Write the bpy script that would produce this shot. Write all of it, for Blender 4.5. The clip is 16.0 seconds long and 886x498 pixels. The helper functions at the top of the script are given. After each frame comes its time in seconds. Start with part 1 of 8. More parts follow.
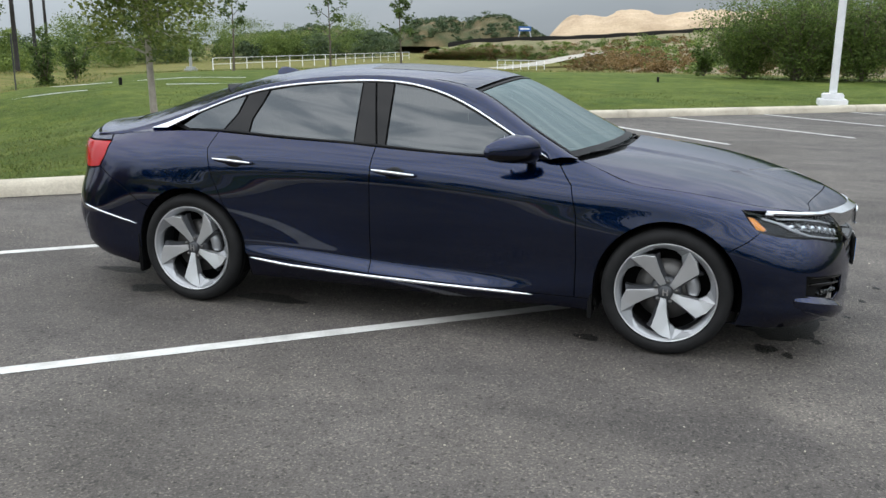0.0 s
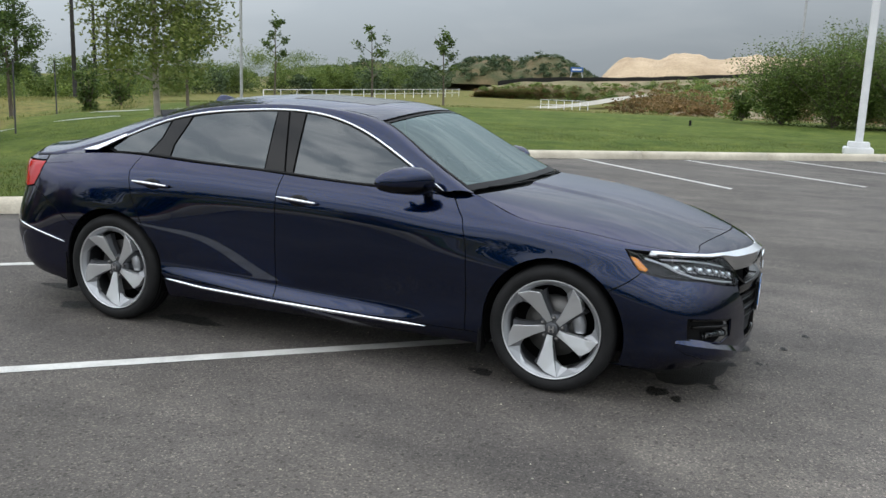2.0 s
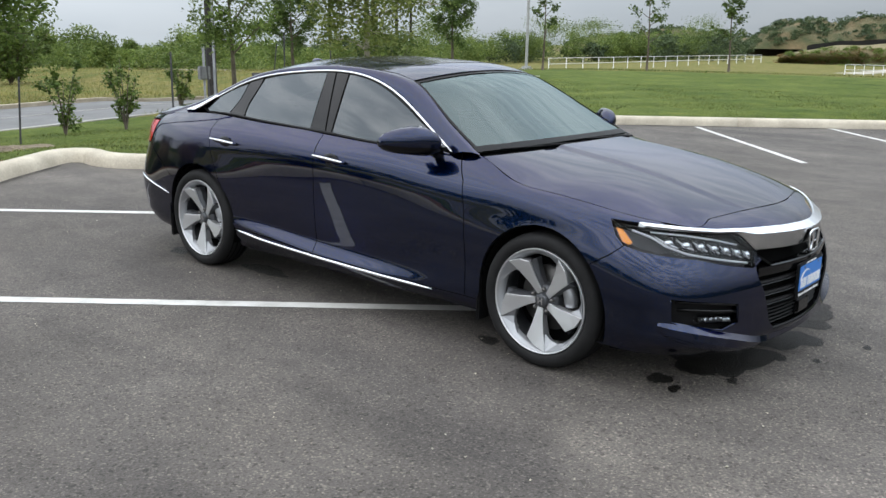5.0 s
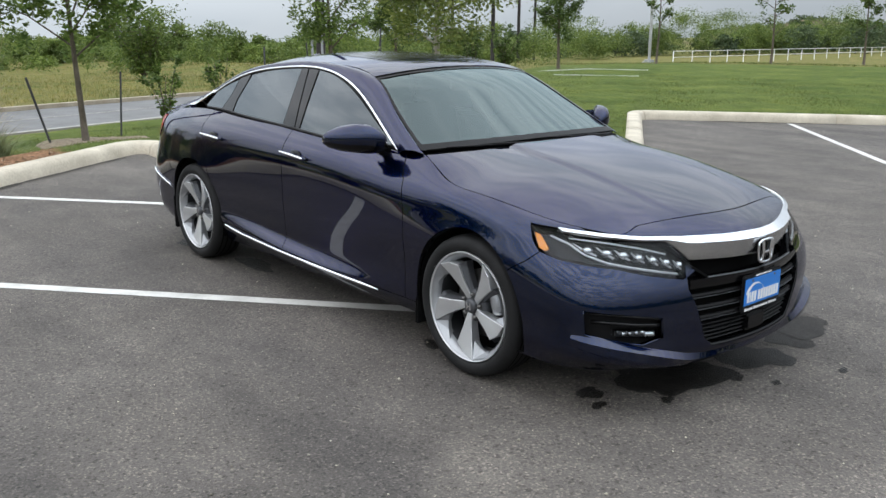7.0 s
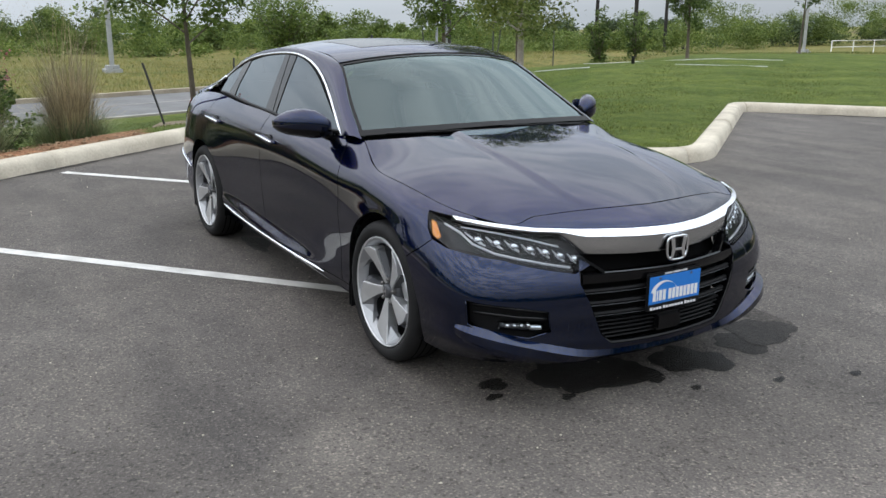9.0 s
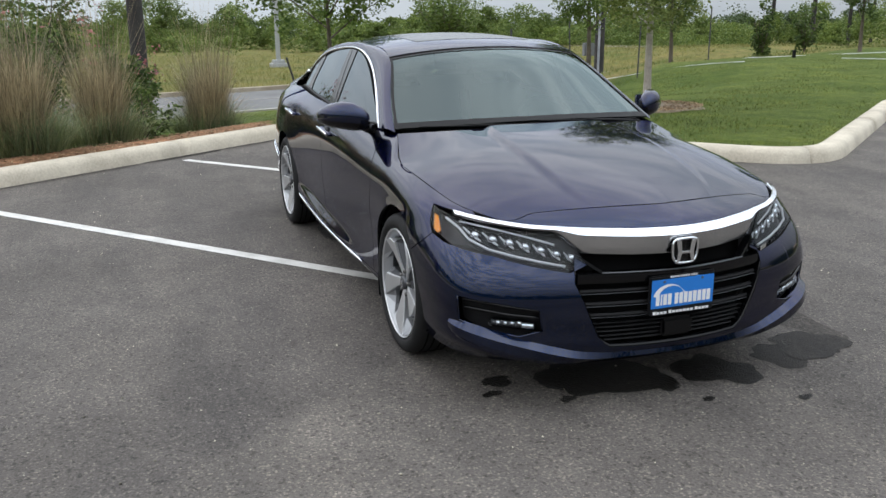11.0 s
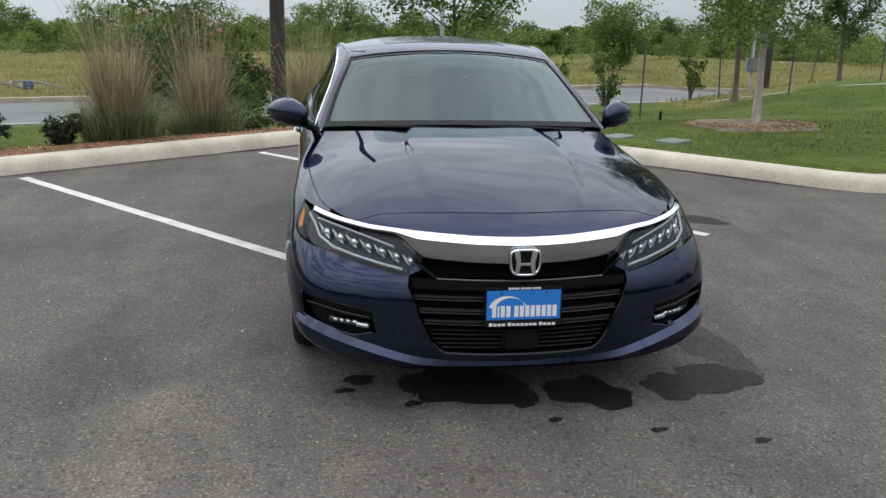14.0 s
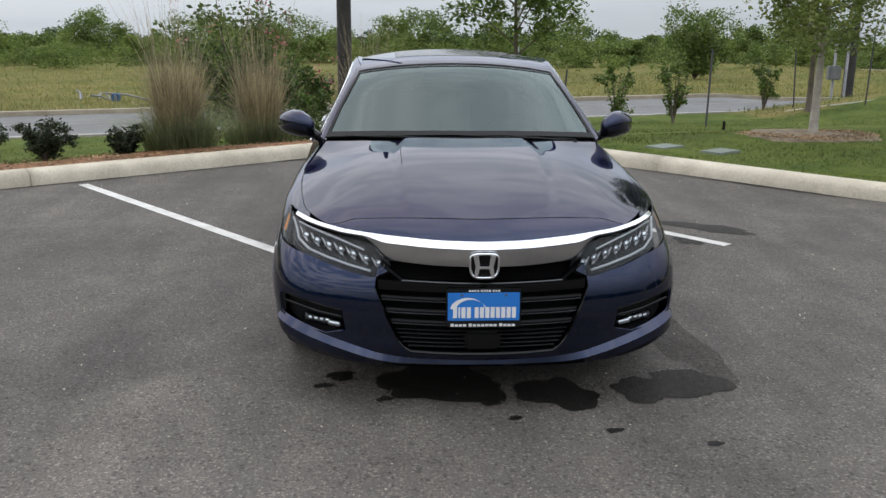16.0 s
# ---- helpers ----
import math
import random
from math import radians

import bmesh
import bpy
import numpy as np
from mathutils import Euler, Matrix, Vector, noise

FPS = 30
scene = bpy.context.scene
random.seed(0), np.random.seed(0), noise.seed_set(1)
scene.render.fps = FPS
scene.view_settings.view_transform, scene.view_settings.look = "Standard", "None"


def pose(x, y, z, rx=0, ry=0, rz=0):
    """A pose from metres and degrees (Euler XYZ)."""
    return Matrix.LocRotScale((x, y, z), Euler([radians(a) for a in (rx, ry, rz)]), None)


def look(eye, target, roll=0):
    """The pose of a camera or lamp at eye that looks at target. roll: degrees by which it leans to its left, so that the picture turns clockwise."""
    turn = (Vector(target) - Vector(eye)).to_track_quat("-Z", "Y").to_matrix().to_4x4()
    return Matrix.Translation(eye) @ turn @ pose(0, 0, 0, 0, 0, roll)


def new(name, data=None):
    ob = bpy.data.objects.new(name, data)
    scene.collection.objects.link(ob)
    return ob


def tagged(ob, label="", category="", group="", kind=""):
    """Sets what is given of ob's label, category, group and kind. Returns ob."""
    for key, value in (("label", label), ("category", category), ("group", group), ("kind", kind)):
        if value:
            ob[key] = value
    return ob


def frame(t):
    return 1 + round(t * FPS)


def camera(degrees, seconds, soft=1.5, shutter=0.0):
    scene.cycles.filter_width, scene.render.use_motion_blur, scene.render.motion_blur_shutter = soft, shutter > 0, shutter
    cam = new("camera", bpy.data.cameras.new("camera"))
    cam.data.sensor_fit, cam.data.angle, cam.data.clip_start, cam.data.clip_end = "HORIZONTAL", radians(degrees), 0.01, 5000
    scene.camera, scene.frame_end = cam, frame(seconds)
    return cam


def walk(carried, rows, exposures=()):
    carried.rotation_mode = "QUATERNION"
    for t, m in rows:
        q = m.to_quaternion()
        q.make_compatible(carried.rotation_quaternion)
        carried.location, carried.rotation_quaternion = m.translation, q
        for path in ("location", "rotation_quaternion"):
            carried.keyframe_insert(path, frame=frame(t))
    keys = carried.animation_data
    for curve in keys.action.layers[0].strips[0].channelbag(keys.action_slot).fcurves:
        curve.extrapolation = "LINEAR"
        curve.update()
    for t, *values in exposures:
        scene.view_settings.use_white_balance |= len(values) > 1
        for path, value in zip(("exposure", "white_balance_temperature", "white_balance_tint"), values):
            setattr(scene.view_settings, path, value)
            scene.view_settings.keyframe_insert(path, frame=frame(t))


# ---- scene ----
cam = camera(53.8, 16.0)
# x runs along the car towards its nose, y to its left, the origin lies on the ground between its axles
METRES, EYE, TURN = 6.872, 1.589, 18.13
EYE_X, EYE_Y = 1.666, -5.35
ROWS = [
    (0.0, 0.0, 0.0, 0.0, 0.12, -13.44, -0.49),
    (0.5, 0.0224, 0.0005, -0.0, 0.59, -11.96, -0.64),
    (1.0, 0.048, -0.003, -0.0043, 1.07, -10.82, -0.8),
    (1.5, 0.078, -0.0056, 0.0011, 1.89, -11.17, -0.74),
    (2.0, 0.12, -0.0016, -0.0009, 3.66, -11.15, -2.04),
    (2.5, 0.1529, 0.0004, -0.0026, 7.03, -11.41, -1.95),
    (3.0, 0.1868, 0.0033, -0.0045, 8.38, -11.67, -1.96),
    (3.5, 0.2217, 0.0074, 0.0011, 11.16, -12.37, -1.42),
    (4.0, 0.2643, 0.0231, -0.0033, 16.16, -12.99, -1.21),
    (6.5, 0.4066, 0.1155, -0.0035, 28.4, -13.99, -0.3),
    (7.0, 0.4408, 0.1373, -0.0013, 31.02, -14.09, -0.38),
    (7.5, 0.4771, 0.166, -0.0044, 33.1, -14.16, -0.78),
    (8.0, 0.5135, 0.1894, -0.003, 35.82, -14.23, -1.35),
    (8.5, 0.5445, 0.2069, -0.0037, 37.67, -14.46, -0.97),
    (9.0, 0.5659, 0.2232, -0.0015, 40.64, -14.87, -0.34),
    (11.5, 0.6521, 0.3219, -0.0019, 53.71, -15.24, -0.69),
    (12.0, 0.6707, 0.3557, -0.003, 55.92, -15.2, -1.81),
    (12.5, 0.6889, 0.379, -0.0045, 57.65, -14.75, -1.55),
    (13.0, 0.7077, 0.3969, -0.0022, 59.76, -14.88, -1.1),
    (13.5, 0.7245, 0.4207, -0.0023, 61.52, -15.01, -0.59),
    (14.0, 0.7407, 0.4527, -0.0044, 63.45, -14.81, -1.13),
    (14.5, 0.7532, 0.4681, -0.0038, 64.87, -14.18, -0.9),
    (15.0, 0.7712, 0.4806, -0.0043, 66.25, -14.03, -0.87),
    (15.5, 0.786, 0.4897, 0.0, 67.7, -14.06, -0.81),
    (16.0, 0.7936, 0.5048, -0.0001, 68.85, -14.24, -0.49),
]
walk(cam, [(t, pose(EYE_X, EYE_Y, EYE, 0, 0, TURN) @ pose(METRES * x, METRES * y, METRES * z, 90 + pitch, roll, yaw)) for t, x, y, z, yaw, pitch, roll in ROWS],
     [(0.0, -0.08, 6420, 14), (2.0, -0.23, 6420, 14), (3.0, -0.28, 6420, 14), (4.0, 0.0, 6450, 15), (7.0, -0.04, 6450, 15), (9.0, -0.16, 6450, 16), (12.0, -0.2, 6480, 16), (14.0, -0.34, 6530, 16), (16.0, -0.38, 6570, 17)])

# ---- sky and sun: a bright overcast day ----
world = bpy.data.worlds.new("world")
scene.world = world
world.use_nodes = True
wt = world.node_tree
wt.nodes.clear()


def wnode(kind, **values):
    n = wt.nodes.new(kind)
    for key, value in values.items():
        n.inputs[key.replace("_", " ")].default_value = value
    return n


sky = wt.nodes.new("ShaderNodeTexSky")
sky.sky_type = "NISHITA"
sky.sun_disc = False
sky.sun_elevation = radians(58)
sky.sun_rotation = radians(241)
sky.dust_density = 3.0
coord = wt.nodes.new("ShaderNodeTexCoord")
squash = wnode("ShaderNodeMapping")
squash.inputs["Scale"].default_value = (1.0, 1.0, 4.2)
wt.links.new(coord.outputs["Generated"], squash.inputs["Vector"])
clouds = wnode("ShaderNodeTexNoise", Scale=5.0, Detail=6.0, Roughness=0.52, Distortion=0.5)
wt.links.new(squash.outputs["Vector"], clouds.inputs["Vector"])
ramp = wt.nodes.new("ShaderNodeValToRGB")
ramp.color_ramp.elements[0].position, ramp.color_ramp.elements[0].color = 0.42, (4.2, 4.95, 5.4, 1)
ramp.color_ramp.elements[1].position, ramp.color_ramp.elements[1].color = 0.58, (10.9, 11.3, 11.1, 1)
wt.links.new(clouds.outputs["Fac"], ramp.inputs["Fac"])
# towards the horizon the cloud deck closes to an even grey
sep = wt.nodes.new("ShaderNodeSeparateXYZ")
wt.links.new(coord.outputs["Generated"], sep.inputs["Vector"])
haze = wnode("ShaderNodeMapRange")
for key, value in (("From Min", 0.06), ("From Max", 0.34), ("To Min", 0.22), ("To Max", 1.0)):
    haze.inputs[key].default_value = value
wt.links.new(sep.outputs["Z"], haze.inputs["Value"])
deck = wt.nodes.new("ShaderNodeMixRGB")
deck.inputs["Color1"].default_value = (6.68, 7.65, 8.08, 1)
open_side = wt.nodes.new("ShaderNodeVectorMath")
open_side.operation = "DOT_PRODUCT"
open_side.inputs[1].default_value = (0.25, -0.97, 0.0)
wt.links.new(coord.outputs["Generated"], open_side.inputs[0])
broken = wnode("ShaderNodeMapRange")
for key, value in (("From Min", 0.05), ("From Max", 0.75), ("To Min", 0.30), ("To Max", 1.0)):
    broken.inputs[key].default_value = value
wt.links.new(open_side.outputs["Value"], broken.inputs["Value"])
streaks = wt.nodes.new("ShaderNodeMath")
streaks.operation = "MULTIPLY"
wt.links.new(haze.outputs["Result"], streaks.inputs[0])
wt.links.new(broken.outputs["Result"], streaks.inputs[1])
wt.links.new(streaks.outputs["Value"], deck.inputs["Fac"])
wt.links.new(ramp.outputs["Color"], deck.inputs["Color2"])
blend = wt.nodes.new("ShaderNodeMixRGB")
blend.inputs["Fac"].default_value = 0.93
wt.links.new(sky.outputs["Color"], blend.inputs["Color1"])
wt.links.new(deck.outputs["Color"], blend.inputs["Color2"])
# an overcast sky is about three times as bright overhead as at the horizon
lift = wnode("ShaderNodeMapRange")
for key, value in (("From Min", 0.0), ("From Max", 0.62), ("To Min", 0.60), ("To Max", 2.30)):
    lift.inputs[key].default_value = value
wt.links.new(sep.outputs["Z"], lift.inputs["Value"])
graded = wt.nodes.new("ShaderNodeVectorMath")
graded.operation = "SCALE"
wt.links.new(blend.outputs["Color"], graded.inputs[0])
# and brighter on the side where the sun stands behind the clouds
side = wt.nodes.new("ShaderNodeVectorMath")
side.operation = "DOT_PRODUCT"
side.inputs[1].default_value = (-0.82, -0.57, 0.0)
wt.links.new(coord.outputs["Generated"], side.inputs[0])
tilt = wnode("ShaderNodeMapRange")
for key, value in (("From Min", -1.0), ("From Max", 1.0), ("To Min", 0.42), ("To Max", 2.10)):
    tilt.inputs[key].default_value = value
# a darker bank of cloud lies higher up on that side
fade = wt.nodes.new("ShaderNodeMath")
fade.operation = "MULTIPLY_ADD"
fade.inputs[1].default_value, fade.inputs[2].default_value = -1.9, 1.0
wt.links.new(sep.outputs["Z"], fade.inputs[0])
turned = wt.nodes.new("ShaderNodeMath")
turned.operation = "MULTIPLY"
wt.links.new(side.outputs["Value"], turned.inputs[0])
wt.links.new(fade.outputs["Value"], turned.inputs[1])
wt.links.new(turned.outputs["Value"], tilt.inputs["Value"])
both_ways = wt.nodes.new("ShaderNodeMath")
both_ways.operation = "MULTIPLY"
wt.links.new(lift.outputs["Result"], both_ways.inputs[0])
wt.links.new(tilt.outputs["Result"], both_ways.inputs[1])
wt.links.new(both_ways.outputs["Value"], graded.inputs["Scale"])
back = wnode("ShaderNodeBackground", Strength=0.094)
wt.links.new(graded.outputs["Vector"], back.inputs["Color"])
wout = wt.nodes.new("ShaderNodeOutputWorld")
wt.links.new(back.outputs["Background"], wout.inputs["Surface"])

sun = new("sun", bpy.data.lights.new("sun", "SUN"))
sun.data.energy = 0.55
sun.data.angle = radians(100)
sun.data.color = (1.0, 0.97, 0.92)
sun.matrix_world = look((0, 0, 30), (11, 6, 0))

# ---- materials ----
def mat_of(name):
    m = bpy.data.materials.new(name)
    m.use_nodes = True
    nt = m.node_tree
    return m, nt, nt.nodes["Principled BSDF"]


def setp(b, **kw):
    for key, value in kw.items():
        b.inputs[key.replace("_", " ")].default_value = value


def noise_node(nt, scale, detail=4.0, rough=0.6, coords="Object", stretch=None):
    tc = nt.nodes.new("ShaderNodeTexCoord")
    n = nt.nodes.new("ShaderNodeTexNoise")
    setp(n, Scale=scale, Detail=detail, Roughness=rough)
    if stretch:
        mp = nt.nodes.new("ShaderNodeMapping")
        mp.inputs["Scale"].default_value = stretch
        nt.links.new(tc.outputs[coords], mp.inputs["Vector"])
        nt.links.new(mp.outputs["Vector"], n.inputs["Vector"])
    else:
        nt.links.new(tc.outputs[coords], n.inputs["Vector"])
    return n


def ramp_node(nt, source, stops):
    r = nt.nodes.new("ShaderNodeValToRGB")
    el = r.color_ramp.elements
    while len(el) < len(stops):
        el.new(0.5)
    for e, (p, c) in zip(el, stops):
        e.position, e.color = p, (*c, 1)
    nt.links.new(source, r.inputs["Fac"])
    return r


def mix_node(nt, fac, a, b, blend="MIX"):
    m = nt.nodes.new("ShaderNodeMixRGB")
    m.blend_type = blend
    for i, v in ((0, fac), (1, a), (2, b)):
        if isinstance(v, (int, float)):
            m.inputs[i].default_value = v
        elif isinstance(v, tuple):
            m.inputs[i].default_value = (*v, 1)
        else:
            nt.links.new(v, m.inputs[i])
    return m


def bump_node(nt, b, height, strength, distance):
    n = nt.nodes.new("ShaderNodeBump")
    setp(n, Strength=strength, Distance=distance)
    nt.links.new(height, n.inputs["Height"])
    nt.links.new(n.outputs["Normal"], b.inputs["Normal"])
    return n


def rough_mat(name, dark, light, scale=6.0, fine=60.0, rough=0.85, bump=0.3, dist=0.01, metal=0.0):
    """A matt surface that varies at two scales."""
    m, nt, b = mat_of(name)
    n1, n2 = noise_node(nt, scale), noise_node(nt, fine, 6.0)
    r = ramp_node(nt, n1.outputs["Fac"], [(0.3, dark), (0.7, light)])
    mx = mix_node(nt, 0.35, r.outputs["Color"], n2.outputs["Fac"], "OVERLAY")
    nt.links.new(mx.outputs["Color"], b.inputs["Base Color"])
    setp(b, Roughness=rough, Metallic=metal)
    bump_node(nt, b, n2.outputs["Fac"], bump, dist)
    return m


def plain(name, colour, rough=0.5, metal=0.0, coat=0.0, grain=0.0, spec=0.5):
    m, nt, b = mat_of(name)
    setp(b, Base_Color=(*colour, 1), Roughness=rough, Metallic=metal, Coat_Weight=coat, Coat_Roughness=0.03, Specular_IOR_Level=spec)
    n = noise_node(nt, 35.0, 5.0)
    mr = nt.nodes.new("ShaderNodeMapRange")
    setp(mr, To_Min=max(0.02, rough - 0.06), To_Max=rough + 0.08)
    nt.links.new(n.outputs["Fac"], mr.inputs["Value"])
    nt.links.new(mr.outputs["Result"], b.inputs["Roughness"])
    if grain:
        bump_node(nt, b, noise_node(nt, 900.0, 3.0).outputs["Fac"], grain, 0.001)
    return m


def glass_mat(name, tint, ior=1.5, gloss=(0.9, 0.9, 0.9)):
    """Thin tinted glass: what passes through takes the tint, and the surface mirrors more at a slant."""
    m, nt, b = mat_of(name)
    nt.nodes.remove(b)
    clear, shine = nt.nodes.new("ShaderNodeBsdfTransparent"), nt.nodes.new("ShaderNodeBsdfGlossy")
    clear.inputs["Color"].default_value = (*tint, 1)
    shine.inputs["Color"].default_value = (*gloss, 1)
    shine.inputs["Roughness"].default_value = 0.015
    fr, mx = nt.nodes.new("ShaderNodeFresnel"), nt.nodes.new("ShaderNodeMixShader")
    fr.inputs["IOR"].default_value = ior
    nt.links.new(fr.outputs["Fac"], mx.inputs["Fac"])
    nt.links.new(clear.outputs["BSDF"], mx.inputs[1])
    nt.links.new(shine.outputs["BSDF"], mx.inputs[2])
    nt.links.new(mx.outputs["Shader"], nt.nodes["Material Output"].inputs["Surface"])
    return m


def paint_mat():
    m, nt, b = mat_of("blue_metallic_paint")
    fl = noise_node(nt, 2200.0, 2.0)
    r = ramp_node(nt, fl.outputs["Fac"], [(0.35, (0.0001, 0.0044, 0.023)), (0.75, (0.0002, 0.0130, 0.066))])
    nt.links.new(r.outputs["Color"], b.inputs["Base Color"])
    setp(b, Metallic=0.95, Roughness=0.24, Specular_IOR_Level=0.2, Specular_Tint=(0.01, 0.14, 0.40, 1), Coat_Weight=1.0, Coat_Roughness=0.008, Coat_IOR=1.52)
    return m


def asphalt_mat(name="asphalt", wet=1.0, rough=0.82):
    """Worn asphalt with loose chips and pits; wet: how much light a damp patch still gives back."""
    m, nt, b = mat_of(name)
    big, mid = noise_node(nt, 0.42, 6.0, 0.62), noise_node(nt, 2.6, 6.0, 0.7)
    sweep = noise_node(nt, 1.1, 5.0, 0.6, stretch=(0.35, 1.6, 1.0))
    tc = nt.nodes.new("ShaderNodeTexCoord")
    vor, pit = nt.nodes.new("ShaderNodeTexVoronoi"), nt.nodes.new("ShaderNodeTexVoronoi")
    setp(vor, Scale=120.0)
    setp(pit, Scale=75.0)
    nt.links.new(tc.outputs["Object"], vor.inputs["Vector"])
    nt.links.new(tc.outputs["Object"], pit.inputs["Vector"])
    fine = noise_node(nt, 85.0, 6.0, 0.75)
    r1 = ramp_node(nt, big.outputs["Fac"], [(0.34, (0.090, 0.082, 0.075)), (0.66, (0.146, 0.134, 0.124))])
    r2 = ramp_node(nt, mid.outputs["Fac"], [(0.3, (0.82, 0.82, 0.82)), (0.7, (1.18, 1.18, 1.17))])
    m0 = mix_node(nt, 1.0, r1.outputs["Color"], r2.outputs["Color"], "MULTIPLY")
    r3 = ramp_node(nt, sweep.outputs["Fac"], [(0.34, (0.80, 0.80, 0.81)), (0.66, (1.20, 1.19, 1.17))])
    m1 = mix_node(nt, 1.0, m0.outputs["Color"], r3.outputs["Color"], "MULTIPLY")
    # an old wheel sweep: darker on one side of a worn edge, paler on the other
    edge = nt.nodes.new("ShaderNodeVectorMath")
    edge.operation = "DOT_PRODUCT"
    edge.inputs[1].default_value = (-0.81, -0.59, 0.0)
    nt.links.new(tc.outputs["Object"], edge.inputs[0])
    wob = nt.nodes.new("ShaderNodeMath")
    wob.operation = "MULTIPLY_ADD"
    wob.inputs[1].default_value = 0.25
    nt.links.new(noise_node(nt, 1.4, 5.0, 0.7).outputs["Fac"], wob.inputs[0])
    nt.links.new(edge.outputs["Value"], wob.inputs[2])
    far = nt.nodes.new("ShaderNodeMapRange")
    setp(far, From_Min=-2.0, From_Max=2.0)
    nt.links.new(wob.outputs["Value"], far.inputs["Value"])
    r4 = ramp_node(nt, far.outputs["Result"], [(0.08, (1.0, 1.0, 1.0)), (0.28, (1.10, 1.10, 1.09)), (0.352, (1.10, 1.10, 1.09)), (0.372, (0.83, 0.83, 0.84)), (0.50, (0.87, 0.87, 0.88)), (0.76, (1.0, 1.0, 1.0))])
    # the sweep runs out after a few metres
    run = nt.nodes.new("ShaderNodeVectorMath")
    run.operation = "DISTANCE"
    run.inputs[1].default_value = (1.7, -1.5, 0.0)
    nt.links.new(tc.outputs["Object"], run.inputs[0])
    end = nt.nodes.new("ShaderNodeMapRange")
    setp(end, From_Min=1.3, From_Max=2.9, To_Min=1.0, To_Max=0.0)
    nt.links.new(run.outputs["Value"], end.inputs["Value"])
    m1 = mix_node(nt, end.outputs["Result"], m1.outputs["Color"], mix_node(nt, 1.0, m1.outputs["Color"], r4.outputs["Color"], "MULTIPLY").outputs["Color"])
    f = ramp_node(nt, fine.outputs["Fac"], [(0.36, (0.66, 0.66, 0.65)), (0.64, (1.34, 1.33, 1.32))])
    m2 = mix_node(nt, 1.0, m1.outputs["Color"], f.outputs["Color"], "MULTIPLY")
    chip = ramp_node(nt, vor.outputs["Color"], [(0.14, (0.72, 0.72, 0.73)), (0.34, (0.96, 0.96, 0.96)), (0.72, (1.0, 1.0, 1.0)), (0.86, (1.8, 1.77, 1.70))])
    m3 = mix_node(nt, 1.0, m2.outputs["Color"], chip.outputs["Color"], "MULTIPLY")
    hole = ramp_node(nt, pit.outputs["Color"], [(0.15, (0.58, 0.58, 0.58)), (0.22, (1.0, 1.0, 1.0))])
    m4 = mix_node(nt, 1.0, m3.outputs["Color"], hole.outputs["Color"], "MULTIPLY")
    m5 = mix_node(nt, 1.0, m4.outputs["Color"], (wet * 0.90, wet * 0.885, wet * 0.875), "MULTIPLY")
    nt.links.new(m5.outputs["Color"], b.inputs["Base Color"])
    setp(b, Roughness=rough, Specular_IOR_Level=0.35 if wet == 1.0 else 0.14)
    h = mix_node(nt, 0.5, vor.outputs["Distance"], fine.outputs["Fac"])
    bump_node(nt, b, h.outputs["Color"], 0.8, 0.008)
    return m


def ground_mat():
    """Lawn, dry field, sand and soil by the zone written on the sheet."""
    m, nt, b = mat_of("ground_cover")
    att = nt.nodes.new("ShaderNodeAttribute")
    att.attribute_name = "zone"
    n1, n2 = noise_node(nt, 0.5, 6.0), noise_node(nt, 18.0, 6.0, 0.75)
    lawn = ramp_node(nt, n1.outputs["Fac"], [(0.3, (0.062, 0.098, 0.020)), (0.7, (0.128, 0.160, 0.040))])
    field = ramp_node(nt, n1.outputs["Fac"], [(0.3, (0.098, 0.125, 0.030)), (0.7, (0.225, 0.185, 0.075))])
    soil = ramp_node(nt, n2.outputs["Fac"], [(0.3, (0.20, 0.105, 0.06)), (0.7, (0.36, 0.21, 0.13))])
    sep = nt.nodes.new("ShaderNodeSeparateColor")
    nt.links.new(att.outputs["Color"], sep.inputs["Color"])
    m1 = mix_node(nt, sep.outputs["Red"], lawn.outputs["Color"], field.outputs["Color"])
    m2 = mix_node(nt, sep.outputs["Green"], m1.outputs["Color"], soil.outputs["Color"])
    m3 = mix_node(nt, sep.outputs["Blue"], m2.outputs["Color"], (0.50, 0.38, 0.24))
    n3 = noise_node(nt, 2.4, 7.0, 0.72)
    patch = ramp_node(nt, n3.outputs["Fac"], [(0.32, (0.62, 0.66, 0.62)), (0.52, (1.0, 1.0, 1.0)), (0.70, (1.45, 1.24, 1.12))])
    m3 = mix_node(nt, 1.0, m3.outputs["Color"], patch.outputs["Color"], "MULTIPLY")
    f = ramp_node(nt, n2.outputs["Fac"], [(0.30, (0.55, 0.57, 0.55)), (0.70, (1.45, 1.42, 1.36))])
    m4 = mix_node(nt, 1.0, m3.outputs["Color"], f.outputs["Color"], "MULTIPLY")
    nt.links.new(m4.outputs["Color"], b.inputs["Base Color"])
    setp(b, Roughness=0.95, Specular_IOR_Level=0.1)
    bump_node(nt, b, n2.outputs["Fac"], 0.8, 0.05)
    return m


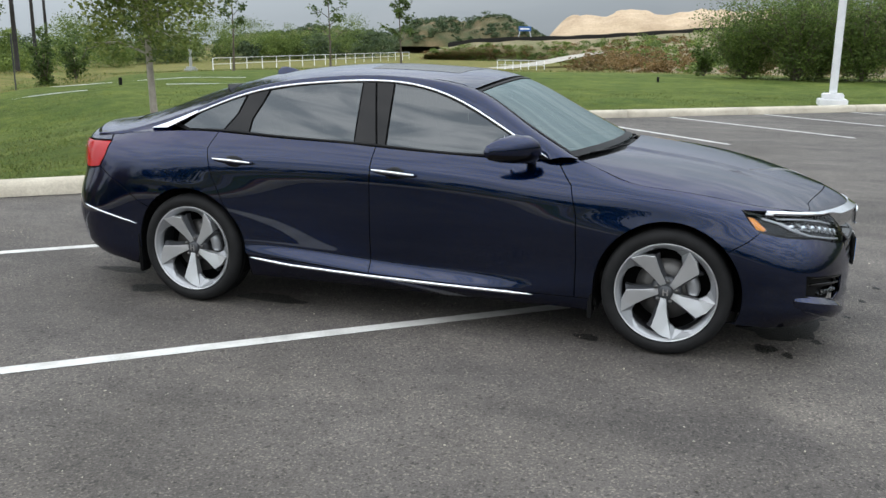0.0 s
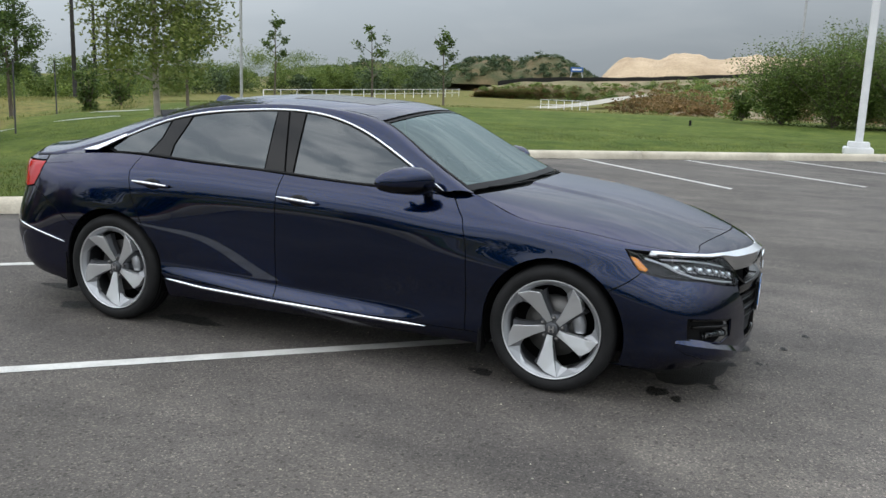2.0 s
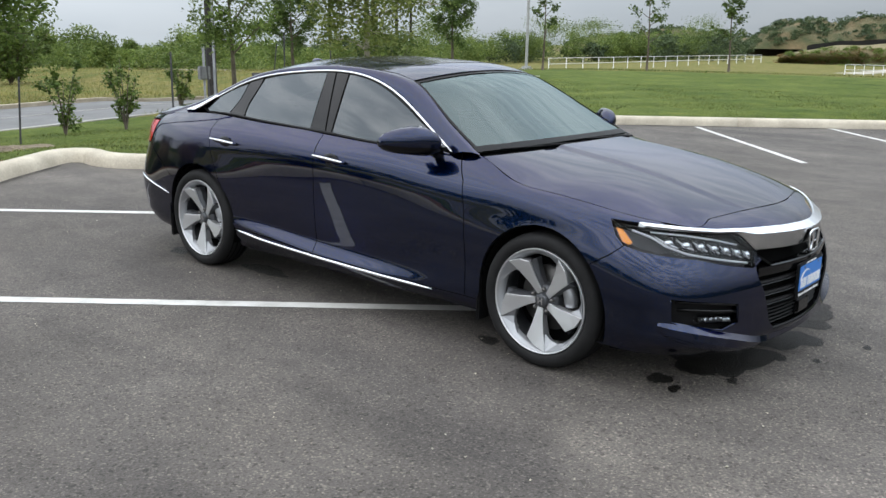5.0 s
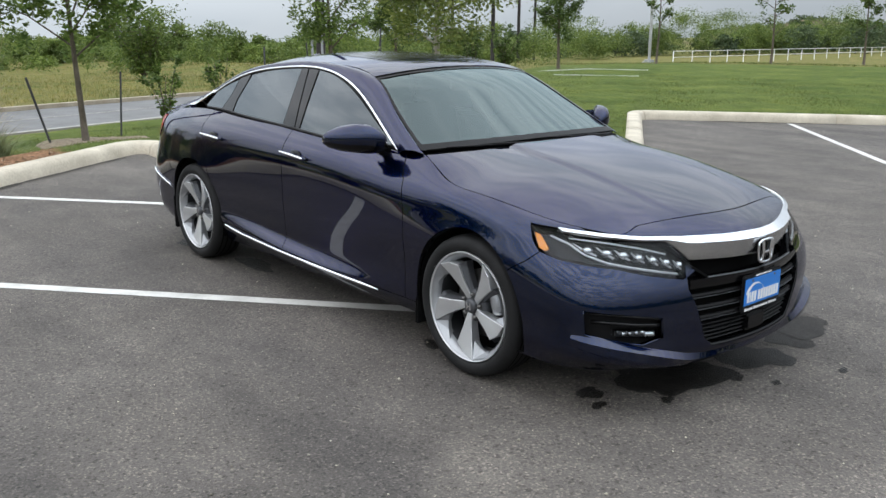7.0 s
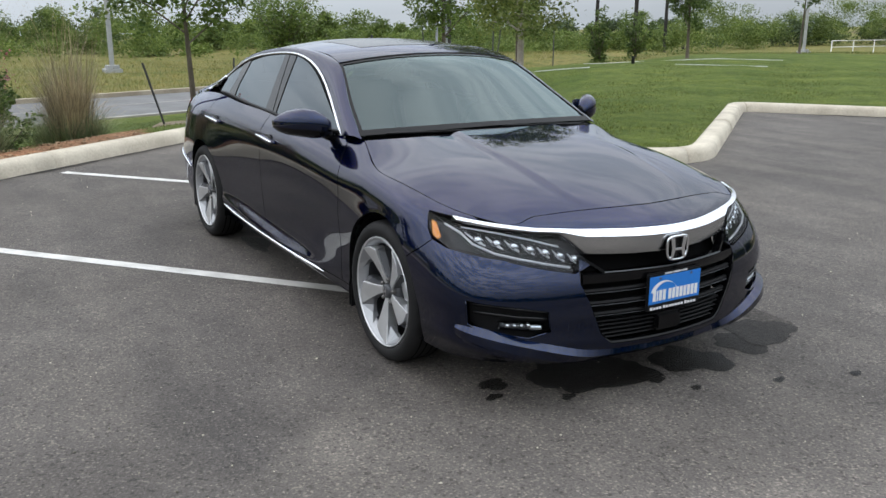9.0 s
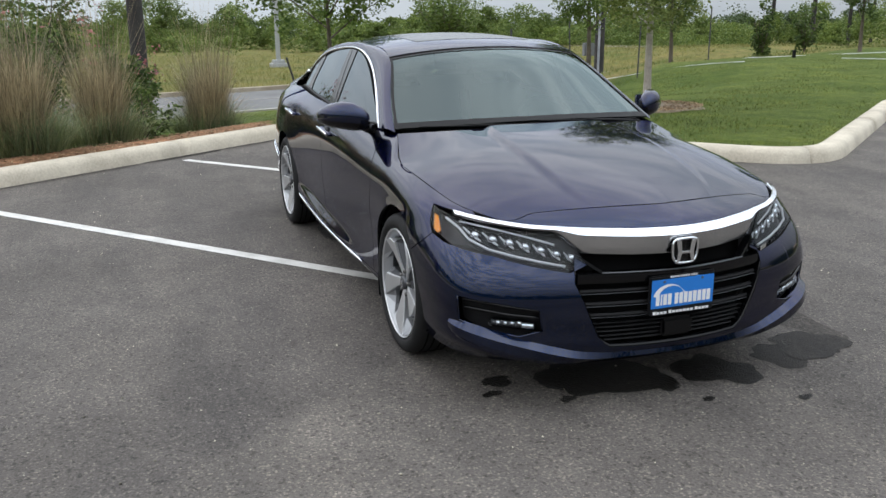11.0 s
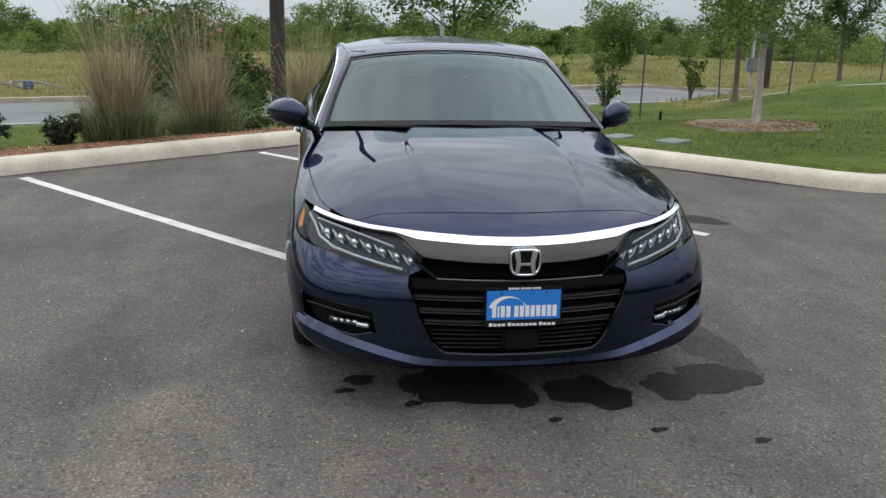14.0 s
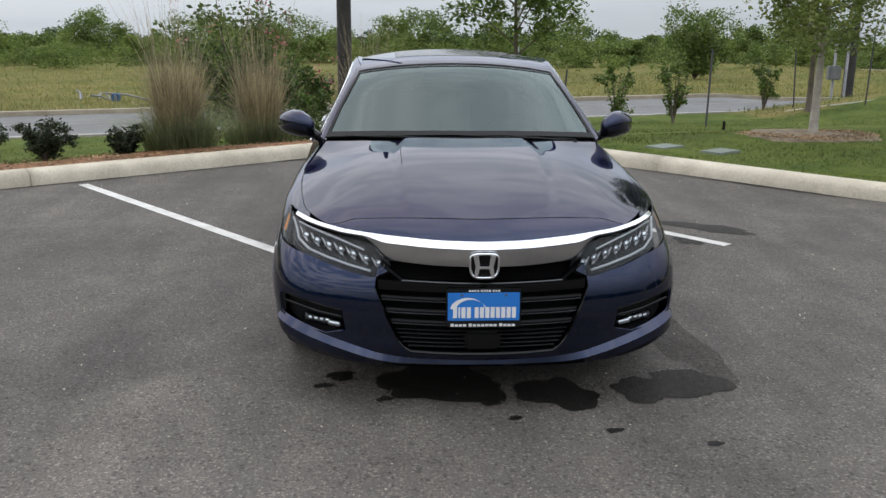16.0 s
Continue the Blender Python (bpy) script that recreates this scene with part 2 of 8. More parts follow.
def leaf_mat(name, dark, light, rough=0.55, lump=1.2):
    m, nt, b = mat_of(name)
    geo = nt.nodes.new("ShaderNodeNewGeometry")
    n = noise_node(nt, lump, 3.0)
    r = ramp_node(nt, geo.outputs["Random Per Island"], [(0.1, dark), (0.9, light)])
    r2 = ramp_node(nt, n.outputs["Fac"], [(0.3, (0.62, 0.66, 0.66)), (0.7, (1.34, 1.28, 1.10))])
    mx = mix_node(nt, 1.0, r.outputs["Color"], r2.outputs["Color"], "MULTIPLY")
    nt.links.new(mx.outputs["Color"], b.inputs["Base Color"])
    setp(b, Roughness=rough, Specular_IOR_Level=0.25)
    # leaves let part of the light through
    tr, ms = nt.nodes.new("ShaderNodeBsdfTranslucent"), nt.nodes.new("ShaderNodeMixShader")
    nt.links.new(mx.outputs["Color"], tr.inputs["Color"])
    ms.inputs["Fac"].default_value = 0.3
    nt.links.new(b.outputs["BSDF"], ms.inputs[1])
    nt.links.new(tr.outputs["BSDF"], ms.inputs[2])
    nt.links.new(ms.outputs["Shader"], nt.nodes["Material Output"].inputs["Surface"])
    return m


PAINT = paint_mat()
ASPHALT = asphalt_mat()
GROUND = ground_mat()
KERB = rough_mat("kerb_concrete", (0.42, 0.37, 0.29), (0.62, 0.56, 0.45), 2.5, 45.0, 0.85, 0.35, 0.006)
LINE_PAINT = rough_mat("white_line_paint", (0.48, 0.47, 0.44), (0.70, 0.685, 0.65), 5.0, 90.0, 0.7, 0.3, 0.002)
WET = asphalt_mat("wet_asphalt", 0.11, 0.5)
DAMP = asphalt_mat("damp_asphalt", 0.27, 0.62)
DRYING = asphalt_mat("drying_asphalt", 0.66, 0.7)
BLACK = plain("black_plastic", (0.007, 0.007, 0.0075), 0.55, grain=0.25, spec=0.22)
GLOSS_BLACK = plain("gloss_black", (0.003, 0.003, 0.0035), 0.14, spec=0.3)
PILLAR = plain("gloss_pillar", (0.003, 0.003, 0.0035), 0.10, spec=0.32)
# black of the underbody, also laid into gaps as their shade
VOID = plain("underbody_and_gap_black", (0.004, 0.004, 0.004), 0.9, spec=0.1)
CHROME = plain("chrome", (0.82, 0.83, 0.85), 0.08, 1.0)
SATIN = plain("satin_chrome", (0.56, 0.57, 0.58), 0.22, 1.0)
ALLOY = plain("machined_alloy", (0.68, 0.69, 0.70), 0.34, 0.78)
ALLOY_DIM = plain("silver_rim_barrel", (0.40, 0.41, 0.425), 0.40, 0.7)
ALLOY_GREY = plain("painted_grey_alloy", (0.085, 0.088, 0.095), 0.38, 0.5)
RUBBER = rough_mat("tyre_rubber", (0.008, 0.008, 0.0082), (0.017, 0.017, 0.0174), 9.0, 160.0, 0.7, 0.25, 0.002)
RUBBER.node_tree.nodes["Principled BSDF"].inputs["Specular IOR Level"].default_value = 0.25
IRON = plain("brake_iron", (0.16, 0.155, 0.15), 0.45, 0.8)
SIDE_GLASS = glass_mat("tinted_glass", (0.03, 0.035, 0.038), 1.95, (0.86, 0.93, 0.97))
FRONT_GLASS = glass_mat("windscreen_glass", (0.13, 0.20, 0.19), 1.80, (0.80, 0.95, 0.95))
LAMP_GLASS = glass_mat("lamp_lens", (0.85, 0.87, 0.88), 1.32, (0.8, 0.8, 0.8))
RED_LENS = plain("red_lens", (0.42, 0.004, 0.006), 0.12, spec=0.35)
AMBER = plain("amber_reflector", (0.90, 0.30, 0.010), 0.2, coat=0.8)
LAMP_SILVER = plain("lamp_reflector", (0.72, 0.74, 0.77), 0.15, 0.9)
WHITE_LENS = plain("white_light_guide", (0.75, 0.77, 0.8), 0.3, coat=0.5)
TRIM_DARK = plain("interior_dark", (0.03, 0.031, 0.033), 0.7)
SEAT_GREY = plain("seat_leather", (0.055, 0.054, 0.052), 0.55)
PLATE_BLUE = plain("plate_blue", (0.012, 0.19, 0.62), 0.4, coat=0.3)
WHITE = plain("white_print", (0.8, 0.8, 0.8), 0.45)
WHITE_PAINT = rough_mat("white_painted_steel", (0.68, 0.69, 0.70), (0.80, 0.80, 0.80), 3.0, 30.0, 0.5, 0.1, 0.002)
GALV = rough_mat("galvanised_steel", (0.36, 0.37, 0.38), (0.5, 0.51, 0.52), 3.0, 30.0, 0.5, 0.1, 0.002, 0.4)
DULL_STEEL = rough_mat("weathered_grey_steel", (0.16, 0.165, 0.17), (0.26, 0.265, 0.27), 3.0, 30.0, 0.6, 0.1, 0.002, 0.3)
BARK = rough_mat("grey_bark", (0.24, 0.21, 0.175), (0.42, 0.38, 0.33), 6.0, 50.0, 0.9, 0.7, 0.012)
BARK_DARK = rough_mat("dark_bark", (0.070, 0.056, 0.042), (0.15, 0.122, 0.092), 6.0, 50.0, 0.9, 0.7, 0.012)
POLE_WOOD = rough_mat("creosoted_pole_wood", (0.010, 0.0085, 0.0075), (0.030, 0.026, 0.022), 4.0, 40.0, 0.9, 0.5, 0.01)
STAKE_IRON = plain("dark_steel_stake", (0.022, 0.022, 0.022), 0.7)
MULCH = rough_mat("wood_mulch", (0.15, 0.115, 0.075), (0.34, 0.27, 0.19), 12.0, 45.0, 0.95, 1.0, 0.03)
SAND = rough_mat("heaped_sand", (0.40, 0.29, 0.185), (0.60, 0.46, 0.31), 0.12, 2.0, 0.95, 0.6, 0.3)
HILL = rough_mat("overgrown_spoil", (0.045, 0.062, 0.020), (0.17, 0.125, 0.062), 0.18, 2.5, 0.95, 0.8, 0.4)
BANK = rough_mat("weedy_bank", (0.11, 0.125, 0.04), (0.34, 0.25, 0.16), 0.12, 3.0, 0.95, 0.8, 0.3)
SILT = plain("black_silt_fence", (0.012, 0.011, 0.010), 0.9)
PALE_ROAD = rough_mat("pale_concrete_road", (0.32, 0.29, 0.24), (0.44, 0.41, 0.35), 0.5, 8.0, 0.9, 0.2, 0.02)
LEAF_A = leaf_mat("elm_leaf", (0.110, 0.155, 0.036), (0.250, 0.290, 0.095))
LEAF_B = leaf_mat("dark_leaf", (0.042, 0.080, 0.020), (0.125, 0.180, 0.050))
LEAF_C = leaf_mat("mesquite_leaf", (0.070, 0.122, 0.028), (0.180, 0.245, 0.068))
LEAF_SCRUB = leaf_mat("scrub_leaf", (0.095, 0.150, 0.036), (0.205, 0.265, 0.076), lump=0.30)
LEAF_FAR = leaf_mat("far_wood_leaf", (0.058, 0.092, 0.046), (0.105, 0.145, 0.074), lump=0.2)
BLADE = leaf_mat("grass_blade", (0.085, 0.125, 0.030), (0.185, 0.205, 0.062), lump=0.8)
STRAW = leaf_mat("dry_straw", (0.17, 0.136, 0.088), (0.54, 0.455, 0.315))
GREY_BLADE = leaf_mat("grey_green_blade", (0.13, 0.17, 0.085), (0.30, 0.34, 0.19))
FIELD_BLADE = leaf_mat("field_grass", (0.12, 0.150, 0.038), (0.27, 0.235, 0.085), lump=0.25)
LEAF_DUSK = leaf_mat("dusky_shrub_leaf", (0.018, 0.028, 0.016), (0.060, 0.080, 0.044))
PINK = leaf_mat("pink_blossom", (0.34, 0.10, 0.13), (0.5, 0.2, 0.22))

# ---- small builders ----
def mesh_of(name, verts, faces, smooth=False):
    me = bpy.data.meshes.new(name)
    me.from_pydata([tuple(map(float, v)) for v in verts], [], [tuple(int(i) for i in f) for f in faces])
    me.update()
    if smooth:
        me.shade_smooth()
    return me


def part(name, data, material, parent=None, label=""):
    """Links a mesh or a bmesh as one object, under a thing or a part."""
    if isinstance(data, bmesh.types.BMesh):
        me = bpy.data.meshes.new(name)
        data.to_mesh(me)
        data.free()
        data = me
    data.materials.clear()
    data.materials.append(material)
    ob = new(name, data)
    if parent is not None:
        ob.parent = parent
    if label:
        tagged(ob, label)
    return ob


def empty(name, at, label, category, group="", kind=""):
    e = new(name)
    e.location = at
    e.empty_display_size = 0.1
    return tagged(e, label, category, group, kind)


def box(bm, x0, x1, y0, y1, z0, z1, bevel=0.0):
    before = set(bm.verts)
    r = bmesh.ops.create_cube(bm, size=1.0, matrix=Matrix.Translation(((x0 + x1) / 2, (y0 + y1) / 2, (z0 + z1) / 2)) @ Matrix.Diagonal((x1 - x0, y1 - y0, z1 - z0, 1)))
    if bevel:
        es = list({e for v in r["verts"] for e in v.link_edges})
        bmesh.ops.bevel(bm, geom=es, offset=bevel, segments=2, affect="EDGES")
    return bm


def tube(points, radii, sides=8, cap=True):
    """Vertices and faces of a round bar along points."""
    pts = [Vector(p) for p in points]
    vs, fs = [], []
    up = Vector((0.13, 0.27, 0.95)).normalized()
    for i, p in enumerate(pts):
        d = (pts[min(i + 1, len(pts) - 1)] - pts[max(i - 1, 0)]).normalized()
        a = d.cross(up)
        a = a.normalized() if a.length > 1e-3 else d.orthogonal().normalized()
        b = d.cross(a)
        r = radii[i] if isinstance(radii, (list, tuple)) else radii
        for k in range(sides):
            c = 2 * math.pi * k / sides
            vs.append(p + a * (r * math.cos(c)) + b * (r * math.sin(c)))
    for i in range(len(pts) - 1):
        for k in range(sides):
            j = (k + 1) % sides
            fs.append((i * sides + k, i * sides + j, (i + 1) * sides + j, (i + 1) * sides + k))
    if cap:
        fs.append(tuple(range(sides)))
        fs.append(tuple(range((len(pts) - 1) * sides, len(pts) * sides)))
    return vs, fs


def joined(pieces):
    vs, fs = [], []
    for v, f in pieces:
        o = len(vs)
        vs += list(v)
        fs += [tuple(i + o for i in q) for q in f]
    return vs, fs


def tube_mesh(name, points, radii, sides=8):
    return mesh_of(name, *tube(points, radii, sides), smooth=True)


# ---- the lot's edge, as the kerb runs (the lot lies on its right hand) ----
def rounded(points, cut):
    """A polyline with its corners rounded; cut: how far from each corner the bend begins."""
    out = [Vector(points[0])]
    for i in range(1, len(points) - 1):
        a, b, c, k = Vector(points[i - 1]), Vector(points[i]), Vector(points[i + 1]), cut[i]
        p, q = b + (a - b).normalized() * k, b + (c - b).normalized() * k
        for j in range(9):
            f = j / 8
            out.append((1 - f) ** 2 * p + 2 * f * (1 - f) * b + f * f * q)
    out.append(Vector(points[-1]))
    return out


KERB_LINE = rounded([(9.0, -22.5), (-2.94, -4.26), (-6.95, 1.0), (-6.1, 0.85), (-5.4, 1.45), (-1.72, 4.75), (-5.62, 9.9), (23.0, 32.4)], [0, 0.6, 0.42, 0.42, 0.3, 0.95, 0.22, 0])
KA = np.array([tuple(p) for p in KERB_LINE])


def kerb_distance(x, y):
    """Signed distance to the kerb's face: above 0 on the planted side."""
    p = np.stack([np.asarray(x, float).ravel(), np.asarray(y, float).ravel()], 1)
    best = np.full(len(p), 1e9)
    sign = np.ones(len(p))
    for a, b in zip(KA[:-1], KA[1:]):
        d = b - a
        f = np.clip(((p - a) @ d) / (d @ d), 0, 1)
        q = p - (a + f[:, None] * d)
        r = np.hypot(q[:, 0], q[:, 1])
        s = np.where(d[0] * q[:, 1] - d[1] * q[:, 0] > 0, 1.0, -1.0)
        near = r < best - 1e-9
        best[near], sign[near] = r[near], s[near]
    return (best * sign).reshape(np.shape(x))


# ---- lie of the land ----
STREET_A, STREET_B = np.array((-13.3, -8.5)), np.array((-18.4, 5.6))


def road_distance(x, y):
    """Distance beyond the near edge of the street, away from the lot."""
    d = (STREET_B - STREET_A) / np.hypot(*(STREET_B - STREET_A))
    return d[0] * (np.asarray(y, float) - STREET_A[1]) - d[1] * (np.asarray(x, float) - STREET_A[0])


def smooth(a, b, x):
    f = np.clip((x - a) / (b - a), 0, 1)
    return f * f * (3 - 2 * f)


def land(x, y):
    """Height of the ground: the lot and its lawn lie level, the verge falls to the street and the field beyond falls on."""
    x, y = np.asarray(x, float), np.asarray(y, float)
    d = kerb_distance(x, y)
    r = road_distance(x, y)
    verge = np.interp(r, (-11.2, -9.5, -7.5, -4.2, -0.3), (0.125, 0.0, -0.28, -0.58, -0.76))
    raised = smooth(8.0, 14.0, y)
    crest = np.interp(r, (-11.0, -7.0, -3.0, 3.0), (0.17, 0.24, 0.0, -1.05))
    h = verge * (1 - raised) + crest * raised
    level = smooth(20.0, 28.0, y)
    h = h * (1 - level) + level * np.interp(r, (-7.0, 4.0, 16.0), (0.17, -0.15, -0.55))
    h = h - 0.16 * smooth(-0.3, 0.5, r) * smooth(5.3, 4.5, r)
    near = smooth(2.2, 0.5, d)
    h = 0.125 * near + h * (1 - near)
    h = h - 0.021 * np.clip(r - 5.0, 0, None)
    out = np.hypot(x + 2, y - 2)
    h = h - 0.026 * np.clip(out - 33.0, 0, 66) * smooth(8, 30, y) * np.maximum(smooth(6.0, -6.0, r - 5), smooth(30.0, 44.0, y))
    return np.where(d > 0.12, h, -0.3)


RNG = np.random.default_rng(5)


def lawn_zone(x, y):
    """1 on mown lawn, 0 on rough field."""
    r = road_distance(x, y)
    edge = np.hypot(x - 2, y - 2)
    rim = r + 0.5 * np.sin(y * 0.7) + np.where(y > 9, 3.5, 0.0)
    return (1 - smooth(-0.2, 0.6, rim)) * (1 - smooth(37, 42.0, edge + 0.8 * np.sin(x * 0.6)))


def ground_sheet():
    radii = np.concatenate([np.linspace(0.5, 16, 90), np.linspace(16.3, 45, 60), np.geomspace(46.5, 3000, 44)])
    n = 300
    ang = np.linspace(0, 2 * np.pi, n, endpoint=False)
    cx, cy = -3.5, 4.0
    X = cx + radii[:, None] * np.cos(ang)[None]
    Y = cy + radii[:, None] * np.sin(ang)[None]
    Z = land(X, Y)
    far = smooth(140, 500, np.hypot(X, Y))
    Z = Z - 1.5 * far
    Z = Z + 0.025 * np.sin(X * 1.7) * np.cos(Y * 1.3) * (kerb_distance(X, Y) > 0.6)
    vs = np.stack([X, Y, Z], -1).reshape(-1, 3)
    fs = [(i * n + k, i * n + (k + 1) % n, (i + 1) * n + (k + 1) % n, (i + 1) * n + k) for i in range(len(radii) - 1) for k in range(n)]
    fs.append(tuple(range(n - 1, -1, -1)))
    me = mesh_of("ground", vs, fs, smooth=True)
    d = kerb_distance(vs[:, 0], vs[:, 1])
    field = 1 - lawn_zone(vs[:, 0], vs[:, 1])
    soil = smooth(1.5, 1.2, d + 0.12 * np.sin(vs[:, 0] * 5)) * (vs[:, 1] < -0.1) * (d > -1)
    sand = smooth(1.0, 0.6, np.hypot((vs[:, 0] + 42) / 5.5, (vs[:, 1] - 42) / 4.0) + 0.15 * np.sin(vs[:, 0] * 1.3))
    att = me.color_attributes.new("zone", "FLOAT_COLOR", "POINT")
    col = np.stack([field, soil, sand, np.ones(len(vs))], -1).astype(np.float32)
    att.data.foreach_set("color", col.ravel())
    return tagged(part("ground", me, GROUND), "mown green lawn and dry grass field round the car park", "ground", kind="structure")


ground_sheet()


def lot():
    """The asphalt of the car park, out to the kerb."""
    pts = [Vector((p[0], p[1], 0)) for p in KERB_LINE]
    out = pts + [Vector((60, 32.4, 0)), Vector((60, -40, 0)), Vector((9, -40, 0))]
    bm = bmesh.new()
    f = bm.faces.new([bm.verts.new(p) for p in out])
    bmesh.ops.triangulate(bm, faces=[f])
    bmesh.ops.recalc_face_normals(bm, faces=bm.faces[:])
    for q in bm.faces:
        if q.normal.z < 0:
            q.normal_flip()
    return tagged(part("pavement", bm, ASPHALT), "worn grey asphalt of the car park", "pavement", kind="structure")


lot()


def ribbon(name, line, profile, material, label, category, joints=0.0):
    """A profile (distance to the planted side, height) drawn along a line, cut at the joints into pieces."""
    pts = [Vector((p[0], p[1])) for p in line]
    fine = [pts[0]]
    for a, b in zip(pts[:-1], pts[1:]):
        k = max(1, int((b - a).length / 0.35))
        fine += [a.lerp(b, (j + 1) / k) for j in range(k)]
    root = empty(name, (0, 0, 0), label, category, kind="structure")
    run, start, pieces = 0.0, 0, []
    for i in range(1, len(fine)):
        run += (fine[i] - fine[i - 1]).length
        if run > joints or i == len(fine) - 1:
            pieces.append((start, i))
            start, run = i, 0.0
    for s, e in pieces:
        vs, fs, m = [], [], len(profile)
        for i in range(s, e + 1):
            t = (fine[min(i + 1, len(fine) - 1)] - fine[max(i - 1, 0)]).normalized()
            nrm = Vector((-t.y, t.x))
            p = fine[i]
            if i == s:
                p = p + t * 0.006
            if i == e:
                p = p - t * 0.006
            for o, z in profile:
                q = p + nrm * o
                vs.append((q.x, q.y, z))
        c = e - s + 1
        for i in range(c - 1):
            for k in range(m - 1):
                fs.append((i * m + k, i * m + k + 1, (i + 1) * m + k + 1, (i + 1) * m + k))
        fs.append(tuple(range(m)))
        fs.append(tuple(range((c - 1) * m, c * m)))
        bm = bmesh.new()
        bm.from_mesh(mesh_of("kerb_stone", vs, fs, smooth=True))
        bmesh.ops.recalc_face_normals(bm, faces=bm.faces[:])
        part("kerb_stone", bm, material, root)
    return root


ribbon("kerb", KERB_LINE, [(-0.005, -0.05), (0.0, 0.0), (0.02, 0.09), (0.05, 0.135), (0.10, 0.155), (0.22, 0.155), (0.265, 0.14), (0.28, 0.08), (0.28, -0.05)], KERB,
       "cream concrete kerb with a rounded top edge", "kerb", 3.0)


def stripe(a, b, width=0.1):
    a, b = Vector(a), Vector(b)
    t = (b - a).normalized()
    n = Vector((-t.y, t.x)) * width / 2
    bm = bmesh.new()
    k = max(2, int((b - a).length / 0.12))
    rows = []
    for i in range(k + 1):
        p = a.lerp(b, i / k)
        j1, j2 = random.uniform(-0.004, 0.004), random.uniform(-0.004, 0.004)
        rows.append((bm.verts.new((p.x + n.x * (1 + j1 * 10), p.y + n.y * (1 + j1 * 10), 0.004)), bm.verts.new((p.x - n.x * (1 + j2 * 10), p.y - n.y * (1 + j2 * 10), 0.004))))
    for (p, q), (r, s) in zip(rows[:-1], rows[1:]):
        bm.faces.new((p, q, s, r))
    return tagged(part("parking_line", bm, LINE_PAINT), "worn white painted parking line on asphalt", "road marking", "parking lines", "structure")


stripe((-3.22, -3.55), (1.30, 0.22))
stripe((-4.80, -1.40), (-0.55, 2.16))
stripe((-3.50, 11.35), (-0.25, 7.70))
stripe((-1.60, 13.02), (1.65, 9.40))
stripe((0.36, 14.45), (3.70, 11.30))
stripe((2.35, 16.10), (5.6, 13.0))
stripe((4.35, 17.7), (7.6, 14.6))


def stain(x, y, rx, ry, material, label, seed, turn=0.0):
    """A damp blotch: an irregular patch lying on the asphalt."""
    rng = random.Random(seed)
    bm = bmesh.new()
    k = 44
    ph = [rng.uniform(0, 6.28) for _ in range(5)]
    vs = []
    for i in range(k):
        a = 2 * math.pi * i / k
        r = 1 + 0.16 * math.sin(2 * a + ph[0]) + 0.12 * math.sin(3 * a + ph[1]) + 0.08 * math.sin(5 * a + ph[2]) + 0.05 * math.sin(9 * a + ph[3]) + rng.uniform(-0.04, 0.04)
        px, py = rx * r * math.cos(a), ry * r * math.sin(a)
        vs.append(bm.verts.new((x + px * math.cos(turn) - py * math.sin(turn), y + px * math.sin(turn) + py * math.cos(turn), 0.0014 + 0.0003 * (seed % 7))))
    bm.faces.new(vs)
    return tagged(part("damp_stain", bm, material), label, "stain", "stains under the car", "structure")


W1, D1 = "dark wet blotch dripped on the asphalt", "half-dried damp blotch on the asphalt"
stain(2.02, -0.16, 0.21, 0.31, WET, W1, 1)
stain(2.16, 0.36, 0.17, 0.17, WET, W1, 2)
stain(2.25, 0.05, 0.035, 0.05, WET, W1, 3)
stain(1.93, -0.62, 0.05, 0.075, WET, W1, 4)
stain(2.04, -0.69, 0.028, 0.042, WET, W1, 5)
stain(2.07, 0.98, 0.185, 0.17, DAMP, D1, 6, 0.5)
stain(2.13, 0.74, 0.135, 0.125, DAMP, D1, 7)
stain(1.50, 1.12, 0.48, 0.155, DRYING, D1, 8, 0.06)
stain(2.41, 0.14, 0.02, 0.03, WET, W1, 9)
stain(2.54, 0.53, 0.022, 0.035, WET, W1, 10)
stain(2.67, 0.90, 0.022, 0.035, WET, W1, 11)
stain(2.20, -0.41, 0.025, 0.04, WET, W1, 12)
stain(-2.30, -0.40, 0.17, 0.08, DAMP, D1, 13)
stain(-1.84, -0.72, 0.16, 0.09, WET, W1, 15)
stain(-1.00, -0.67, 0.20, 0.09, WET, W1, 16)
stain(1.00, -0.75, 0.07, 0.05, WET, W1, 17)
stain(-1.15, 2.20, 0.36, 0.15, DAMP, D1, 18, 0.9)
stain(-0.72, 1.90, 0.16, 0.09, DAMP, D1, 20)


# dark dirt washed up along the kerb's foot
for (ax, ay), (bx, by), count in (((-2.2, -5.5), (-6.6, 0.5), 13), ((-5.2, 1.6), (-2.4, 4.1), 6), ((-4.9, 10.5), (0.5, 14.7), 7)):
    a, b = Vector((ax, ay)), Vector((bx, by))
    for i in range(count):
        p = a.lerp(b, (i + random.uniform(0.1, 0.9)) / count)
        d = float(kerb_distance(np.array([p.x]), np.array([p.y]))[0])
        e = 0.02
        gx = float(kerb_distance(np.array([p.x + e]), np.array([p.y]))[0]) - d
        gy = float(kerb_distance(np.array([p.x]), np.array([p.y + e]))[0]) - d
        n = Vector((gx, gy)).normalized()
        ry = random.uniform(0.025, 0.07)
        q = p - n * (d + ry * 0.8)
        stain(q.x, q.y, random.uniform(0.22, 0.6), ry, random.choice((DAMP, DRYING, DRYING)), "dark dirt washed along the kerb's foot", 30 + i, math.atan2(n.x, -n.y))


